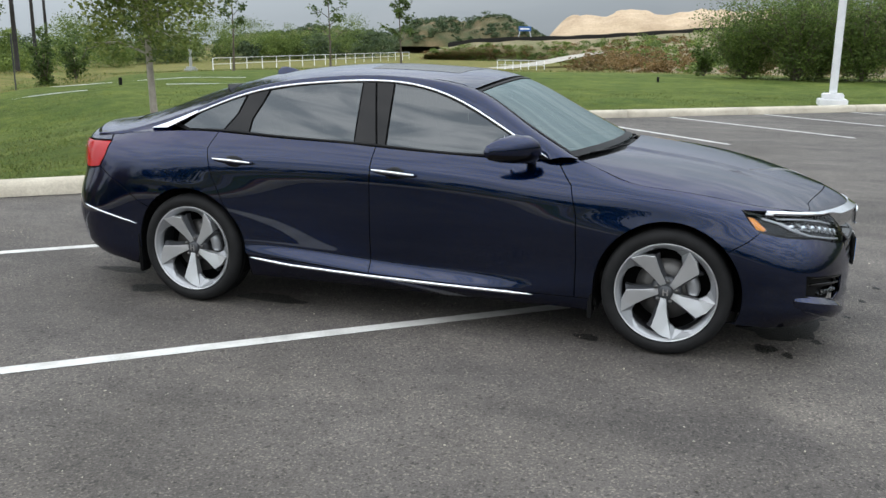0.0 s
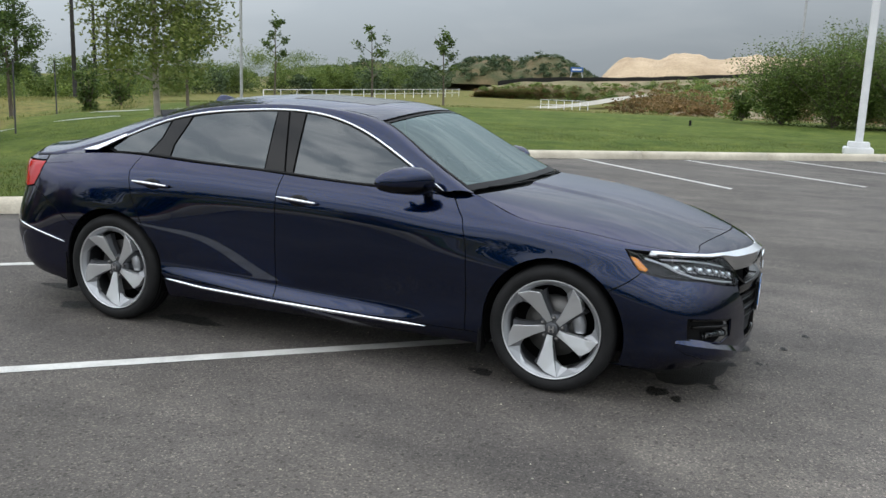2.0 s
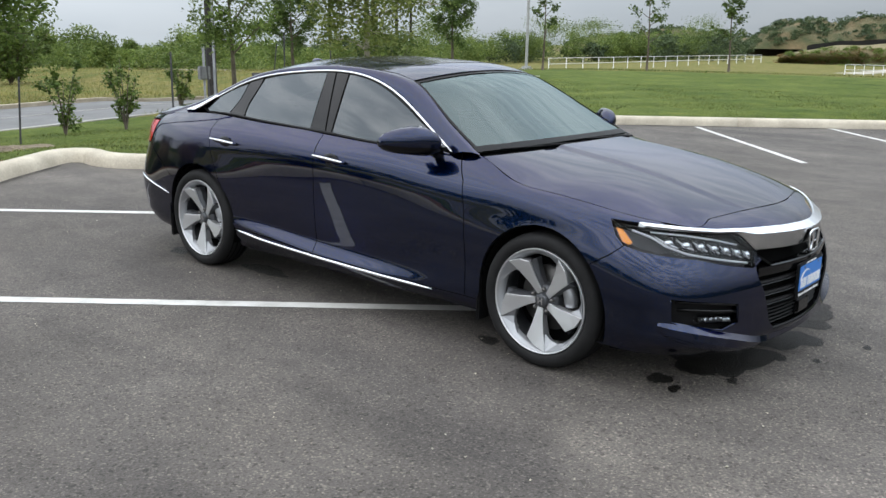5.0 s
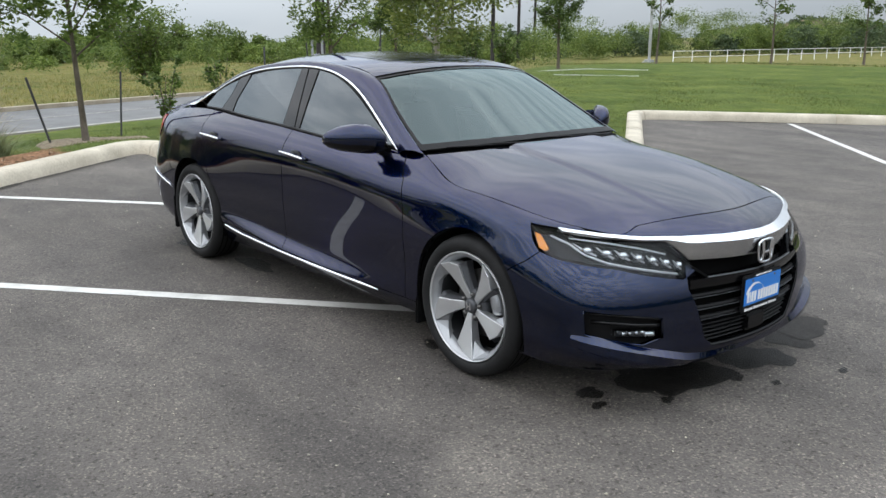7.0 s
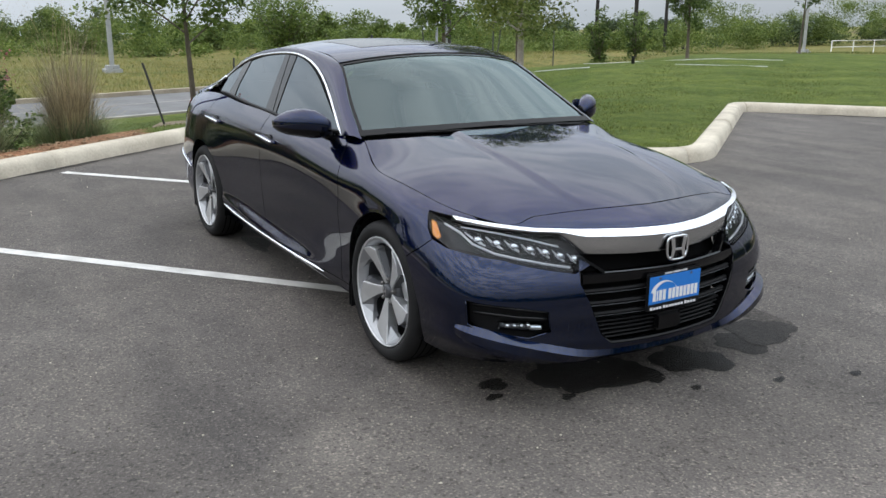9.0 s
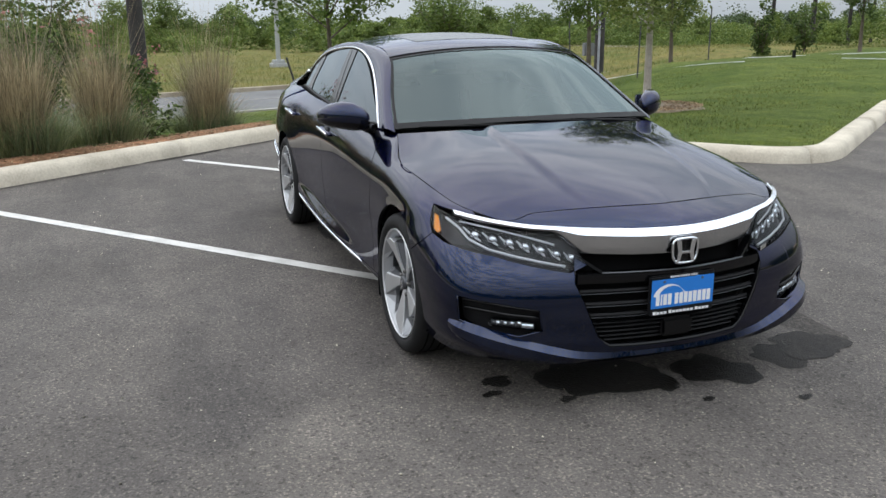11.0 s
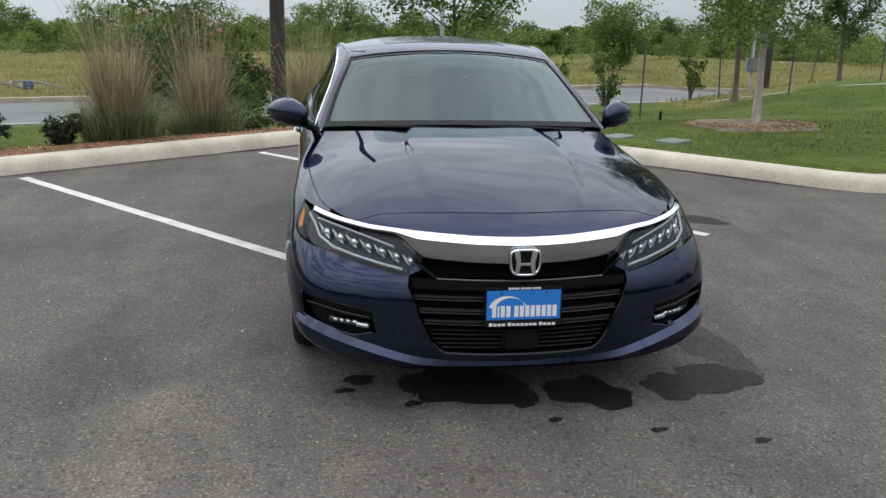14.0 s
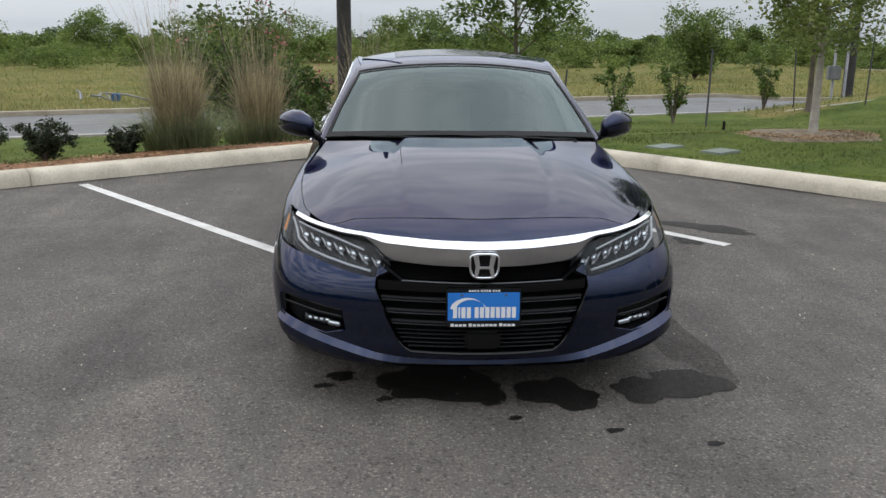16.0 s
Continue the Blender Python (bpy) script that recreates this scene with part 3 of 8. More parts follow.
# ---- the street beyond the planting ----
def street_line(y0, y1, turn_at=37.0, radius=16.0):
    """Points and headings along the street's near edge; past turn_at it bends away from the car park."""
    a, b = Vector(STREET_A), Vector(STREET_B)
    t = (b - a).normalized()
    out, p, h = [], a + t * y0, math.atan2(t.y, t.x)
    step = 1.0
    for i in range(int((y1 - y0) / step) + 1):
        out.append((p.copy(), h))
        if y0 + i * step > turn_at:
            h = min(h + step / radius, math.atan2(t.y, t.x) + radians(78))
        p = p + Vector((math.cos(h), math.sin(h))) * step
    return out


def band(name, inner, outer, z, material, label, category, y0=-40, y1=75):
    """A strip along the street between two distances from its near edge."""
    vs, fs = [], []
    line = street_line(y0, y1)
    for p, h in line:
        n = Vector((-math.sin(h), math.cos(h)))
        ground = min(0.0, float(land(*(p + n * 6.0))) + 0.92) - 0.25 * float(smooth(12.0, 24.0, p.y))
        for o, zz in ((inner, z - 0.2), (inner, z), (outer, z), (outer, z - 0.2)):
            q = p + n * o
            vs.append((q.x, q.y, zz + ground))
    for i in range(len(line) - 1):
        for j in range(3):
            fs.append((i * 4 + j, i * 4 + j + 1, i * 4 + 5 + j, i * 4 + 4 + j))
    bm = bmesh.new()
    bm.from_mesh(mesh_of(name, vs, fs))
    bmesh.ops.recalc_face_normals(bm, faces=bm.faces[:])
    return tagged(part(name, bm, material), label, category, kind="structure")


STREET = rough_mat("street_asphalt", (0.115, 0.114, 0.112), (0.175, 0.174, 0.172), 0.8, 30.0, 0.85, 0.3, 0.005)
GUTTER_TAN = rough_mat("tan_kerb_concrete", (0.30, 0.25, 0.18), (0.44, 0.38, 0.29), 1.5, 20.0, 0.85, 0.3, 0.005)
GUTTER = rough_mat("grey_gutter", (0.26, 0.25, 0.23), (0.38, 0.36, 0.33), 1.5, 20.0, 0.85, 0.3, 0.005)
band("road", 0.0, 4.7, -0.75, STREET, "grey asphalt street beyond the planting bed", "road")
band("road_kerb_far", 4.7, 4.92, -0.63, GUTTER_TAN, "cream concrete kerb along the far side of the street", "kerb")
band("road_kerb_near", -0.22, 0.0, -0.735, GUTTER, "grey concrete gutter along the near side of the street", "kerb", -40, 22)
band("lane_line", 2.33, 2.40, -0.742, GUTTER, "pale line along the middle of the street", "road marking", -40, 75)


# ---- plants ----
def leaf_cloud(centres, size, rng, spread=0.6, flat=0.5):
    """Many small pointed leaves, one round each centre."""
    c = np.asarray(centres, float)
    n = len(c)
    d = rng.normal(size=(n, 3))
    d[:, 2] *= spread
    d /= np.linalg.norm(d, axis=1)[:, None] + 1e-9
    e = np.cross(d, rng.normal(size=(n, 3)))
    e /= np.linalg.norm(e, axis=1)[:, None] + 1e-9
    s = size * rng.uniform(0.6, 1.4, (n, 1))
    v = np.empty((n, 4, 3))
    v[:, 0] = c - d * s
    v[:, 1] = c + e * s * flat
    v[:, 2] = c + d * s
    v[:, 3] = c - e * s * flat
    f = np.arange(n * 4).reshape(n, 4)
    return v.reshape(-1, 3), f


def quads_mesh(name, v, f):
    me = bpy.data.meshes.new(name)
    n = len(f)
    k = f.shape[1]
    me.vertices.add(len(v))
    me.vertices.foreach_set("co", np.asarray(v, np.float32).ravel())
    me.loops.add(n * k)
    me.loops.foreach_set("vertex_index", f.astype(np.int32).ravel())
    me.polygons.add(n)
    me.polygons.foreach_set("loop_start", np.arange(0, n * k, k, dtype=np.int32))
    me.update(calc_edges=True)
    return me


def tree(x, y, height, trunk_r, fork, spread, leaves, leaf_size, bark, leaf, label, seed, z=None, lean=(0, 0), limbs=7, gaps=0.35, category="tree", group="", stems=1, twig=3, droop=0.0, clumps=0, clump_leaves=70):
    """A tapered trunk, limbs that fork into twigs, and leaves in clusters along the twigs."""
    rng = np.random.default_rng(seed)
    z = float(land(x, y)) - 0.05 if z is None else z
    root = empty("tree" if category == "tree" else "shrub", (x, y, z), label, category, group)
    wood, tips = [], []
    for s in range(stems):
        off = np.array((rng.uniform(-0.1, 0.1), rng.uniform(-0.1, 0.1), 0)) * (stems > 1)
        tl = np.array((lean[0], lean[1], 0)) + (np.array((rng.uniform(-0.3, 0.3), rng.uniform(-0.3, 0.3), 0)) * (stems > 1))
        top = height * (0.86 if stems == 1 else rng.uniform(0.6, 0.95))
        path = []
        for i in range(9):
            f = i / 8
            path.append(off + tl * f * height * 0.5 + np.array((0.05 * math.sin(3 * f + seed) * height * 0.2, 0.05 * math.cos(2.3 * f + seed) * height * 0.2 - 0.05 * math.cos(seed) * height * 0.2, top * f)))
        wood.append(tube(path, [trunk_r / math.sqrt(stems) * (1.15 if i == 0 else 1 - 0.86 * i / 8) for i in range(9)], 8))
        for li in range(limbs):
            f = fork / height + (0.95 - fork / height) * (li + rng.uniform(0.1, 0.9)) / limbs
            k = min(7, int(f * 8))
            base = path[k] + (path[k + 1] - path[k]) * (f * 8 - k)
            az = li * 2.4 + seed + rng.uniform(-0.4, 0.4)
            reach = spread * (1.0 - 0.55 * max(0, f - 0.45) / 0.55) * rng.uniform(0.7, 1.1)
            up = rng.uniform(0.45, 0.95) - droop
            end = base + np.array((math.cos(az) * reach, math.sin(az) * reach, reach * up))
            mid = (base + end) / 2 + np.array((0, 0, 0.08 * reach))
            wood.append(tube([base, mid, end], [trunk_r * 0.32, trunk_r * 0.2, trunk_r * 0.07], 5))
            for ti in range(twig):
                b = mid + (end - mid) * rng.uniform(-0.3, 1.0)
                e = b + rng.normal(size=3) * np.array((0.45, 0.45, 0.4)) * reach * 0.62
                wood.append(tube([b, e], [trunk_r * 0.09, trunk_r * 0.03], 4))
                tips.append((b, e))
            tips.append((mid, end))
        tips.append((path[6], path[8] + np.array((0, 0, height * 0.1))))
    part("trunk", mesh_of("trunk", *joined(wood), smooth=True), bark, root)
    pick = rng.integers(0, len(tips), leaves)
    f = rng.uniform(0.05, 1.05, (leaves, 1))
    a, b = np.array([t[0] for t in tips])[pick], np.array([t[1] for t in tips])[pick]
    keep = (np.sin(pick * 12.9898) * 43758.5453 % 1.0) > gaps * 0.4
    cen = a + (b - a) * f + rng.normal(size=(leaves, 3)) * np.array((0.16, 0.16, 0.14)) * spread * 0.55
    cen = cen[keep]
    cen[:, 2] = np.maximum(cen[:, 2], 0.06)
    if clumps:
        # leafy clumps through the body of the crown, thinner towards its rim
        d = rng.normal(size=(clumps, 3))
        d /= np.linalg.norm(d, axis=1)[:, None]
        base = fork - 0.05 * height
        rad = np.array((spread * 0.82, spread * 0.82, (height - base) * 0.55))
        mid = np.array((lean[0] * height * 0.4, lean[1] * height * 0.4, base + rad[2] * 0.95))
        cc = mid + d * rad * rng.uniform(0.25, 1.08, (clumps, 1)) ** 0.6
        more = np.repeat(cc, clump_leaves, 0) + rng.normal(size=(clumps * clump_leaves, 3)) * 0.085 * spread
        cen = np.concatenate([cen, more])
        cen = cen[cen[:, 2] > fork * 0.8]
    v, fc = leaf_cloud(cen, leaf_size, rng)
    part("crown", quads_mesh("crown", v, fc), leaf, root)
    return root


def disc_patch(name, x, y, r, material, label, category, seed, z0=0.02, stretch=1.0):
    rng = np.random.default_rng(seed)
    vs, fs = [], []
    rings, k = 7, 40
    base = float(land(x, y))
    for i in range(rings + 1):
        for j in range(k):
            a = 2 * math.pi * j / k
            rr = r * i / rings * (1 + 0.12 * math.sin(3 * a + seed) + 0.06 * math.sin(7 * a))
            h = base + z0 + 0.05 * (1 - (i / rings) ** 2) + rng.uniform(-0.012, 0.012) - (0.06 if i == rings else 0)
            vs.append((x + rr * math.cos(a) * stretch, y + rr * math.sin(a), h))
    for i in range(rings):
        for j in range(k):
            fs.append((i * k + j, i * k + (j + 1) % k, (i + 1) * k + (j + 1) % k, (i + 1) * k + j))
    fs.append(tuple(range(k)))
    return tagged(part(name, mesh_of(name, vs, fs, True), material), label, category, kind="structure")


tree(-6.35, 5.55, 5.0, 0.062, 1.45, 1.35, 6000, 0.034, BARK, LEAF_A, "young elm tree with pale bark and small yellow-green leaves", 3, limbs=15, twig=5, lean=(-0.02, 0.02), gaps=0.2, droop=0.4, clumps=260, clump_leaves=80)
disc_patch("mulch_ring", -6.35, 5.45, 0.95, MULCH, "brown wood-chip mulch round a young tree", "mulch", 4, stretch=0.8)
tree(-12.7, 2.2, 5.2, 0.066, 1.7, 1.6, 5600, 0.055, BARK_DARK, LEAF_C, "young tree with crooked dark limbs and sparse leaves", 8, limbs=11, twig=5, lean=(0.01, -0.03), clumps=60, clump_leaves=60)
disc_patch("mulch_ring", -12.5, 2.4, 1.1, MULCH, "brown wood-chip mulch round a young tree", "mulch", 9)


def stake(x, y, h, lean=(0.0, 0.0), r=0.022):
    z = float(land(x, y))
    me = tube_mesh("stake", [(0, 0, -0.1), (lean[0] * h, lean[1] * h, h)], r, 6)
    ob = part("stake", me, STAKE_IRON)
    ob.location = (x, y, z)
    return tagged(ob, "thin dark steel stake beside a young tree", "stake", "tree stakes")


stake(-13.0, 1.7, 1.3, (0.30, -0.36))
stake(-14.05, 3.4, 1.32, (0.03, 0.06))
stake(-18.0, 10.6, 1.75, (0.0, -0.06))
stake(-15.4, 11.2, 1.8, (0.0, 0.02))
stake(-20.5, 14.8, 1.6, (0.0, 0.15))
stake(-19.3, 16.4, 1.7, (0.0, 0.0))
stake(-13.6, 6.6, 1.7, (0.0, 0.01), 0.024)

# ---- the car ----
from mathutils.geometry import delaunay_2d_cdt


class Spline:
    """Natural cubic through knots, as weights on the knots' values."""

    def __init__(self, knots):
        self.t = np.asarray(knots, float)
        n = len(self.t)
        h = np.diff(self.t)
        A, B = np.eye(n), np.zeros((n, n))
        for i in range(1, n - 1):
            A[i, i - 1:i + 2] = h[i - 1], 2 * (h[i - 1] + h[i]), h[i]
            B[i, i - 1:i + 2] = 6 / h[i - 1], -6 / h[i - 1] - 6 / h[i], 6 / h[i]
        self.m = np.linalg.solve(A, B)

    def weights(self, u):
        u = np.atleast_1d(np.asarray(u, float))
        t, n = self.t, len(self.t)
        i = np.clip(np.searchsorted(t, u) - 1, 0, n - 2)
        h = t[i + 1] - t[i]
        a, b = (t[i + 1] - u) / h, (u - t[i]) / h
        I = np.eye(n)
        return a[:, None] * I[i] + b[:, None] * I[i + 1] + ((a ** 3 - a) * h * h / 6)[:, None] * self.m[i] + ((b ** 3 - b) * h * h / 6)[:, None] * self.m[i + 1]


class Skin:
    """A surface through rows of control points: u runs along each row, v from row to row."""

    def __init__(self, rows, side=-1.0, ends=False, crown=False):
        """ends: both ends of each row lie on the car's middle; crown: the last row does. There the far side goes on as a mirror image."""
        self.p = np.array(rows, float)
        self.p[..., 1] *= side
        mean = self.p.mean(0)
        self.u = np.concatenate([[0], np.cumsum(np.linalg.norm(np.diff(mean, axis=0), axis=1))])
        self.v = np.concatenate([[0], np.cumsum(np.median(np.linalg.norm(np.diff(self.p, axis=0), axis=2), axis=1))])
        ku, kv, M = self.u, self.v, np.array((1, -1, 1.0))
        if ends:
            self.p = np.concatenate([self.p[:, 2:0:-1] * M, self.p, self.p[:, -2:-4:-1] * M], 1)
            ku = np.concatenate([-ku[2:0:-1], ku, 2 * ku[-1] - ku[-2:-4:-1]])
        if crown:
            self.p = np.concatenate([self.p, self.p[-2:-4:-1] * M], 0)
            kv = np.concatenate([kv, 2 * kv[-1] - kv[-2:-4:-1]])
        self.su, self.sv, self.grids = Spline(ku), Spline(kv), {}

    def at(self, u, v):
        return np.einsum("mi,mj,ijk->mk", self.sv.weights(v), self.su.weights(u), self.p)

    def normal(self, u, v, flip=1.0):
        e = 2e-3
        n = np.cross(self.at(u + e, v) - self.at(u - e, v), self.at(u, v + e) - self.at(u, v - e))
        return flip * n / (np.linalg.norm(n, axis=1)[:, None] + 1e-12)

    def find(self, target, axes, lo, hi, v0=None, v1=None):
        """(u, v) of the point whose two given coordinates meet the target, with u between lo and hi."""
        v0, v1 = self.v[0] if v0 is None else v0, self.v[-1] if v1 is None else v1
        key = (lo, hi, v0, v1)
        if key not in self.grids:
            gu, gv = np.meshgrid(np.linspace(lo, hi, 90), np.linspace(v0, v1, 60))
            self.grids[key] = gu.ravel(), gv.ravel(), self.at(gu.ravel(), gv.ravel())
        gu, gv, gp = self.grids[key]
        d = gp[:, axes] - np.array(target)
        i = np.argmin((d ** 2).sum(1))
        u, v = gu[i], gv[i]
        for _ in range(6):
            q = self.at(np.array([u, u + 1e-4, u]), np.array([v, v, v + 1e-4]))[:, axes]
            J = np.stack([(q[1] - q[0]) / 1e-4, (q[2] - q[0]) / 1e-4], 1)
            try:
                s = np.linalg.solve(J, np.array(target) - q[0])
            except np.linalg.LinAlgError:
                break
            s = np.clip(s, -0.05, 0.05)
            u, v = np.clip(u + s[0], lo, hi), np.clip(v + s[1], v0, v1)
        return u, v


def densify(poly, step=0.02):
    out = []
    for a, b in zip(poly, poly[1:] + poly[:1]):
        k = max(1, int(math.hypot(b[0] - a[0], b[1] - a[1]) / step))
        out += [(a[0] + (b[0] - a[0]) * j / k, a[1] + (b[1] - a[1]) * j / k) for j in range(k)]
    return out


def shrink(poly, gap):
    """The polygon drawn in by gap on every side."""
    p = np.array(poly)
    area = 0.5 * np.sum(p[:, 0] * np.roll(p[:, 1], -1) - np.roll(p[:, 0], -1) * p[:, 1])
    s = 1.0 if area > 0 else -1.0
    e0, e1 = p - np.roll(p, 1, 0), np.roll(p, -1, 0) - p
    n0 = np.stack([-e0[:, 1], e0[:, 0]], 1) / (np.linalg.norm(e0, axis=1)[:, None] + 1e-12)
    n1 = np.stack([-e1[:, 1], e1[:, 0]], 1) / (np.linalg.norm(e1, axis=1)[:, None] + 1e-12)
    n = n0 + n1
    n /= np.maximum(np.linalg.norm(n, axis=1)[:, None], 0.5)
    return [tuple(q) for q in p + s * gap * n]


def inside(poly, pts):
    p, q = np.array(poly), np.asarray(pts)
    r = np.zeros(len(q), bool)
    for a, b in zip(p, np.roll(p, -1, 0)):
        c = (a[1] > q[:, 1]) != (b[1] > q[:, 1])
        x = a[0] + (q[:, 1] - a[1]) * (b[0] - a[0]) / ((b[1] - a[1]) if b[1] != a[1] else 1e-12)
        r ^= c & (q[:, 0] < x)
    return r


def panel(name, skin, poly, material, parent, holes=(), step=0.035, gap=0.0028, lift=0.0, depth=0.014, flip=1.0, both=True, label="", mirror_join=False):
    """A sheet of the skin cut out along a polygon in (u, v), with folded edges; made for both sides of the car."""
    outer = densify(shrink(densify(poly, 0.02), gap), 0.02)
    rims = [outer] + [densify(h, 0.02) for h in holes]
    pts, edges = [], []
    for r in rims:
        o = len(pts)
        pts += r
        edges += [(o + i, o + (i + 1) % len(r)) for i in range(len(r))]
    a = np.array(outer)
    gu, gv = np.meshgrid(np.arange(a[:, 0].min(), a[:, 0].max(), step), np.arange(a[:, 1].min(), a[:, 1].max(), step * 0.7))
    g = np.stack([gu.ravel(), gv.ravel()], 1)
    ok = inside(outer, g)
    for h in rims[1:]:
        ok &= ~inside(h, g)
    g = g[ok]
    b = np.array(pts)
    g = g[np.array([np.min(np.hypot(*(b - q).T)) > step * 0.3 for q in g], bool)] if len(g) else g
    vin = [Vector(p) for p in pts] + [Vector(p) for p in g]
    co, ed, fc, *_ = delaunay_2d_cdt(vin, edges, [], 0, 1e-6)
    c2 = np.array([tuple(c) for c in co])
    tri = np.array([t for t in fc if len(t) == 3])
    cen = c2[tri].mean(1)
    ok = inside(outer, cen)
    for h in rims[1:]:
        ok &= ~inside(h, cen)
    tri = tri[ok]
    P = skin.at(c2[:, 0], c2[:, 1])
    N = skin.normal(c2[:, 0], c2[:, 1], flip)
    P = P + N * lift
    mid = np.abs(P[:, 1]) < 0.007 if mirror_join else np.zeros(len(P), bool)
    P[mid, 1], N[mid, 1] = 0.0, 0.0
    # folded rim: the outline again, drawn in under the sheet
    cnt = {}
    for t in tri:
        for i in range(3):
            k = (t[i], t[(i + 1) % 3])
            cnt[k] = True
    rim = [k for k in cnt if (k[1], k[0]) not in cnt and not (mid[k[0]] and mid[k[1]])]
    ids = sorted({i for k in rim for i in k})
    low = {i: len(P) + j for j, i in enumerate(ids)}
    P2 = P[ids] - N[ids] * depth
    verts = np.concatenate([P, P2])
    norms = np.concatenate([N, N[ids]])
    faces = [tuple(t) for t in tri] + [(k[1], k[0], low[k[0]], low[k[1]]) for k in rim]
    fn = np.cross(verts[tri[:, 1]] - verts[tri[:, 0]], verts[tri[:, 2]] - verts[tri[:, 0]])
    if np.mean((fn * N[tri[:, 0]]).sum(1)) < 0:
        faces = [tuple(reversed(f)) for f in faces]
    made = []
    todo = [(verts, norms, faces)]
    M = np.array((1, -1, 1.0))
    if mirror_join:
        o = len(verts)
        todo = [(np.concatenate([verts, verts * M]), np.concatenate([norms, norms * M]), faces + [tuple(i + o for i in reversed(f)) for f in faces])]
    elif both:
        todo.append((verts * M, norms * M, [tuple(reversed(f)) for f in faces]))
    for vs, ns, fs in todo:
        me = mesh_of(name, vs, fs, True)
        me.normals_split_custom_set_from_vertices([tuple(n) for n in ns])
        ob = part(name, me, material, parent, label)
        # the folded edges are coloured black for the shade in the joint
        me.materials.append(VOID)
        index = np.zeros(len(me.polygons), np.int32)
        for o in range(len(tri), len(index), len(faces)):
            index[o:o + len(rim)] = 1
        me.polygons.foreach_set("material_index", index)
        made.append(ob)
    return made


# Control rows, from the sill up. Columns run from the middle of the tail round the side to the middle of the nose.
X_SIDE = (-1.95, -1.415, -0.9, -0.2, 0.5, 0.95, 1.415)


def row(tail, side, nose):
    """tail, nose: (x, half width, height); side: (half width, height) at the stations of X_SIDE."""
    return list(tail) + [(x, w, z) for x, (w, z) in zip(X_SIDE, side)] + list(nose)


BODY_ROWS = [
    row([(-2.40, 0, 0.25), (-2.37, 0.45, 0.25), (-2.18, 0.76, 0.22)],
        [(0.83, 0.18), (0.85, 0.18), (0.84, 0.185), (0.84, 0.185), (0.84, 0.185), (0.845, 0.18), (0.855, 0.17)],
        [(1.83, 0.85, 0.17), (2.05, 0.74, 0.175), (2.22, 0.42, 0.185), (2.29, 0, 0.19)]),
    row([(-2.47, 0, 0.33), (-2.44, 0.45, 0.33), (-2.25, 0.80, 0.31)],
        [(0.875, 0.29), (0.895, 0.31), (0.905, 0.32), (0.915, 0.285), (0.905, 0.265), (0.89, 0.26), (0.895, 0.27)],
        [(1.85, 0.905, 0.29), (2.092, 0.85, 0.28), (2.295, 0.455, 0.255), (2.355, 0, 0.25)]),
    row([(-2.50, 0, 0.46), (-2.47, 0.45, 0.46), (-2.28, 0.81, 0.45)],
        [(0.885, 0.44), (0.91, 0.44), (0.888, 0.42), (0.880, 0.40), (0.885, 0.40), (0.895, 0.40), (0.915, 0.42)],
        [(1.85, 0.926, 0.43), (2.092, 0.86, 0.42), (2.305, 0.455, 0.40), (2.375, 0, 0.39)]),
    row([(-2.50, 0, 0.63), (-2.47, 0.45, 0.63), (-2.27, 0.80, 0.63)],
        [(0.89, 0.62), (0.928, 0.63), (0.905, 0.61), (0.895, 0.60), (0.898, 0.59), (0.908, 0.59), (0.932, 0.60)],
        [(1.83, 0.922, 0.59), (2.066, 0.848, 0.57), (2.285, 0.455, 0.54), (2.365, 0, 0.53)]),
    row([(-2.49, 0, 0.79), (-2.45, 0.45, 0.79), (-2.24, 0.77, 0.79)],
        [(0.873, 0.80), (0.918, 0.80), (0.908, 0.78), (0.898, 0.765), (0.898, 0.75), (0.900, 0.735), (0.912, 0.72)],
        [(1.79, 0.896, 0.69), (2.020, 0.808, 0.67), (2.245, 0.445, 0.637), (2.35, 0, 0.635)]),
    row([(-2.49, 0, 0.94), (-2.45, 0.45, 0.94), (-2.23, 0.74, 0.93)],
        [(0.832, 0.93), (0.888, 0.935), (0.893, 0.925), (0.888, 0.905), (0.880, 0.885), (0.872, 0.865), (0.890, 0.815)],
        [(1.75, 0.858, 0.777), (1.978, 0.750, 0.760), (2.206, 0.425, 0.740), (2.325, 0, 0.737)]),
    row([(-2.46, 0, 1.033), (-2.378, 0.42, 1.018), (-2.195, 0.682, 0.986)],
        [(0.755, 1.005), (0.782, 1.045), (0.812, 1.03), (0.812, 1.005), (0.795, 0.985), (0.752, 0.970), (0.828, 0.858)],
        [(1.72, 0.797, 0.814), (1.945, 0.735, 0.781), (2.105, 0.42, 0.795), (2.19, 0, 0.808)]),
]


def creased(rows):
    """The rows with a tight fold at the shoulder line, and a short flare over the sill."""
    r = [np.array(q, float) for q in rows]
    # one more station behind the front wheel, where the bonnet's joint drops to the wing
    r = [np.insert(q, 9, q[8] * 0.57 + q[9] * 0.43, 0) for q in r]
    r[6][9] = (1.15, 0.812, 0.897)
    r[5][9][1:] = (0.884, 0.842)
    flare = r[1] * 0.55 + r[2] * 0.45
    for k, f in ((4, 0.3), (5, 0.9), (6, 1.0), (7, 1.0), (8, 0.6)):
        goal = np.array((r[1][k][0], r[2][k][1] + 0.005, r[1][k][2] + 0.058))
        flare[k] = flare[k] * (1 - f) + goal * f
    low, high = r[5] + 0.13 * (r[4] - r[5]), r[5] + 0.13 * (r[6] - r[5])
    return [r[0], r[1], flare, r[2], r[3], r[4], low, high, r[6]]


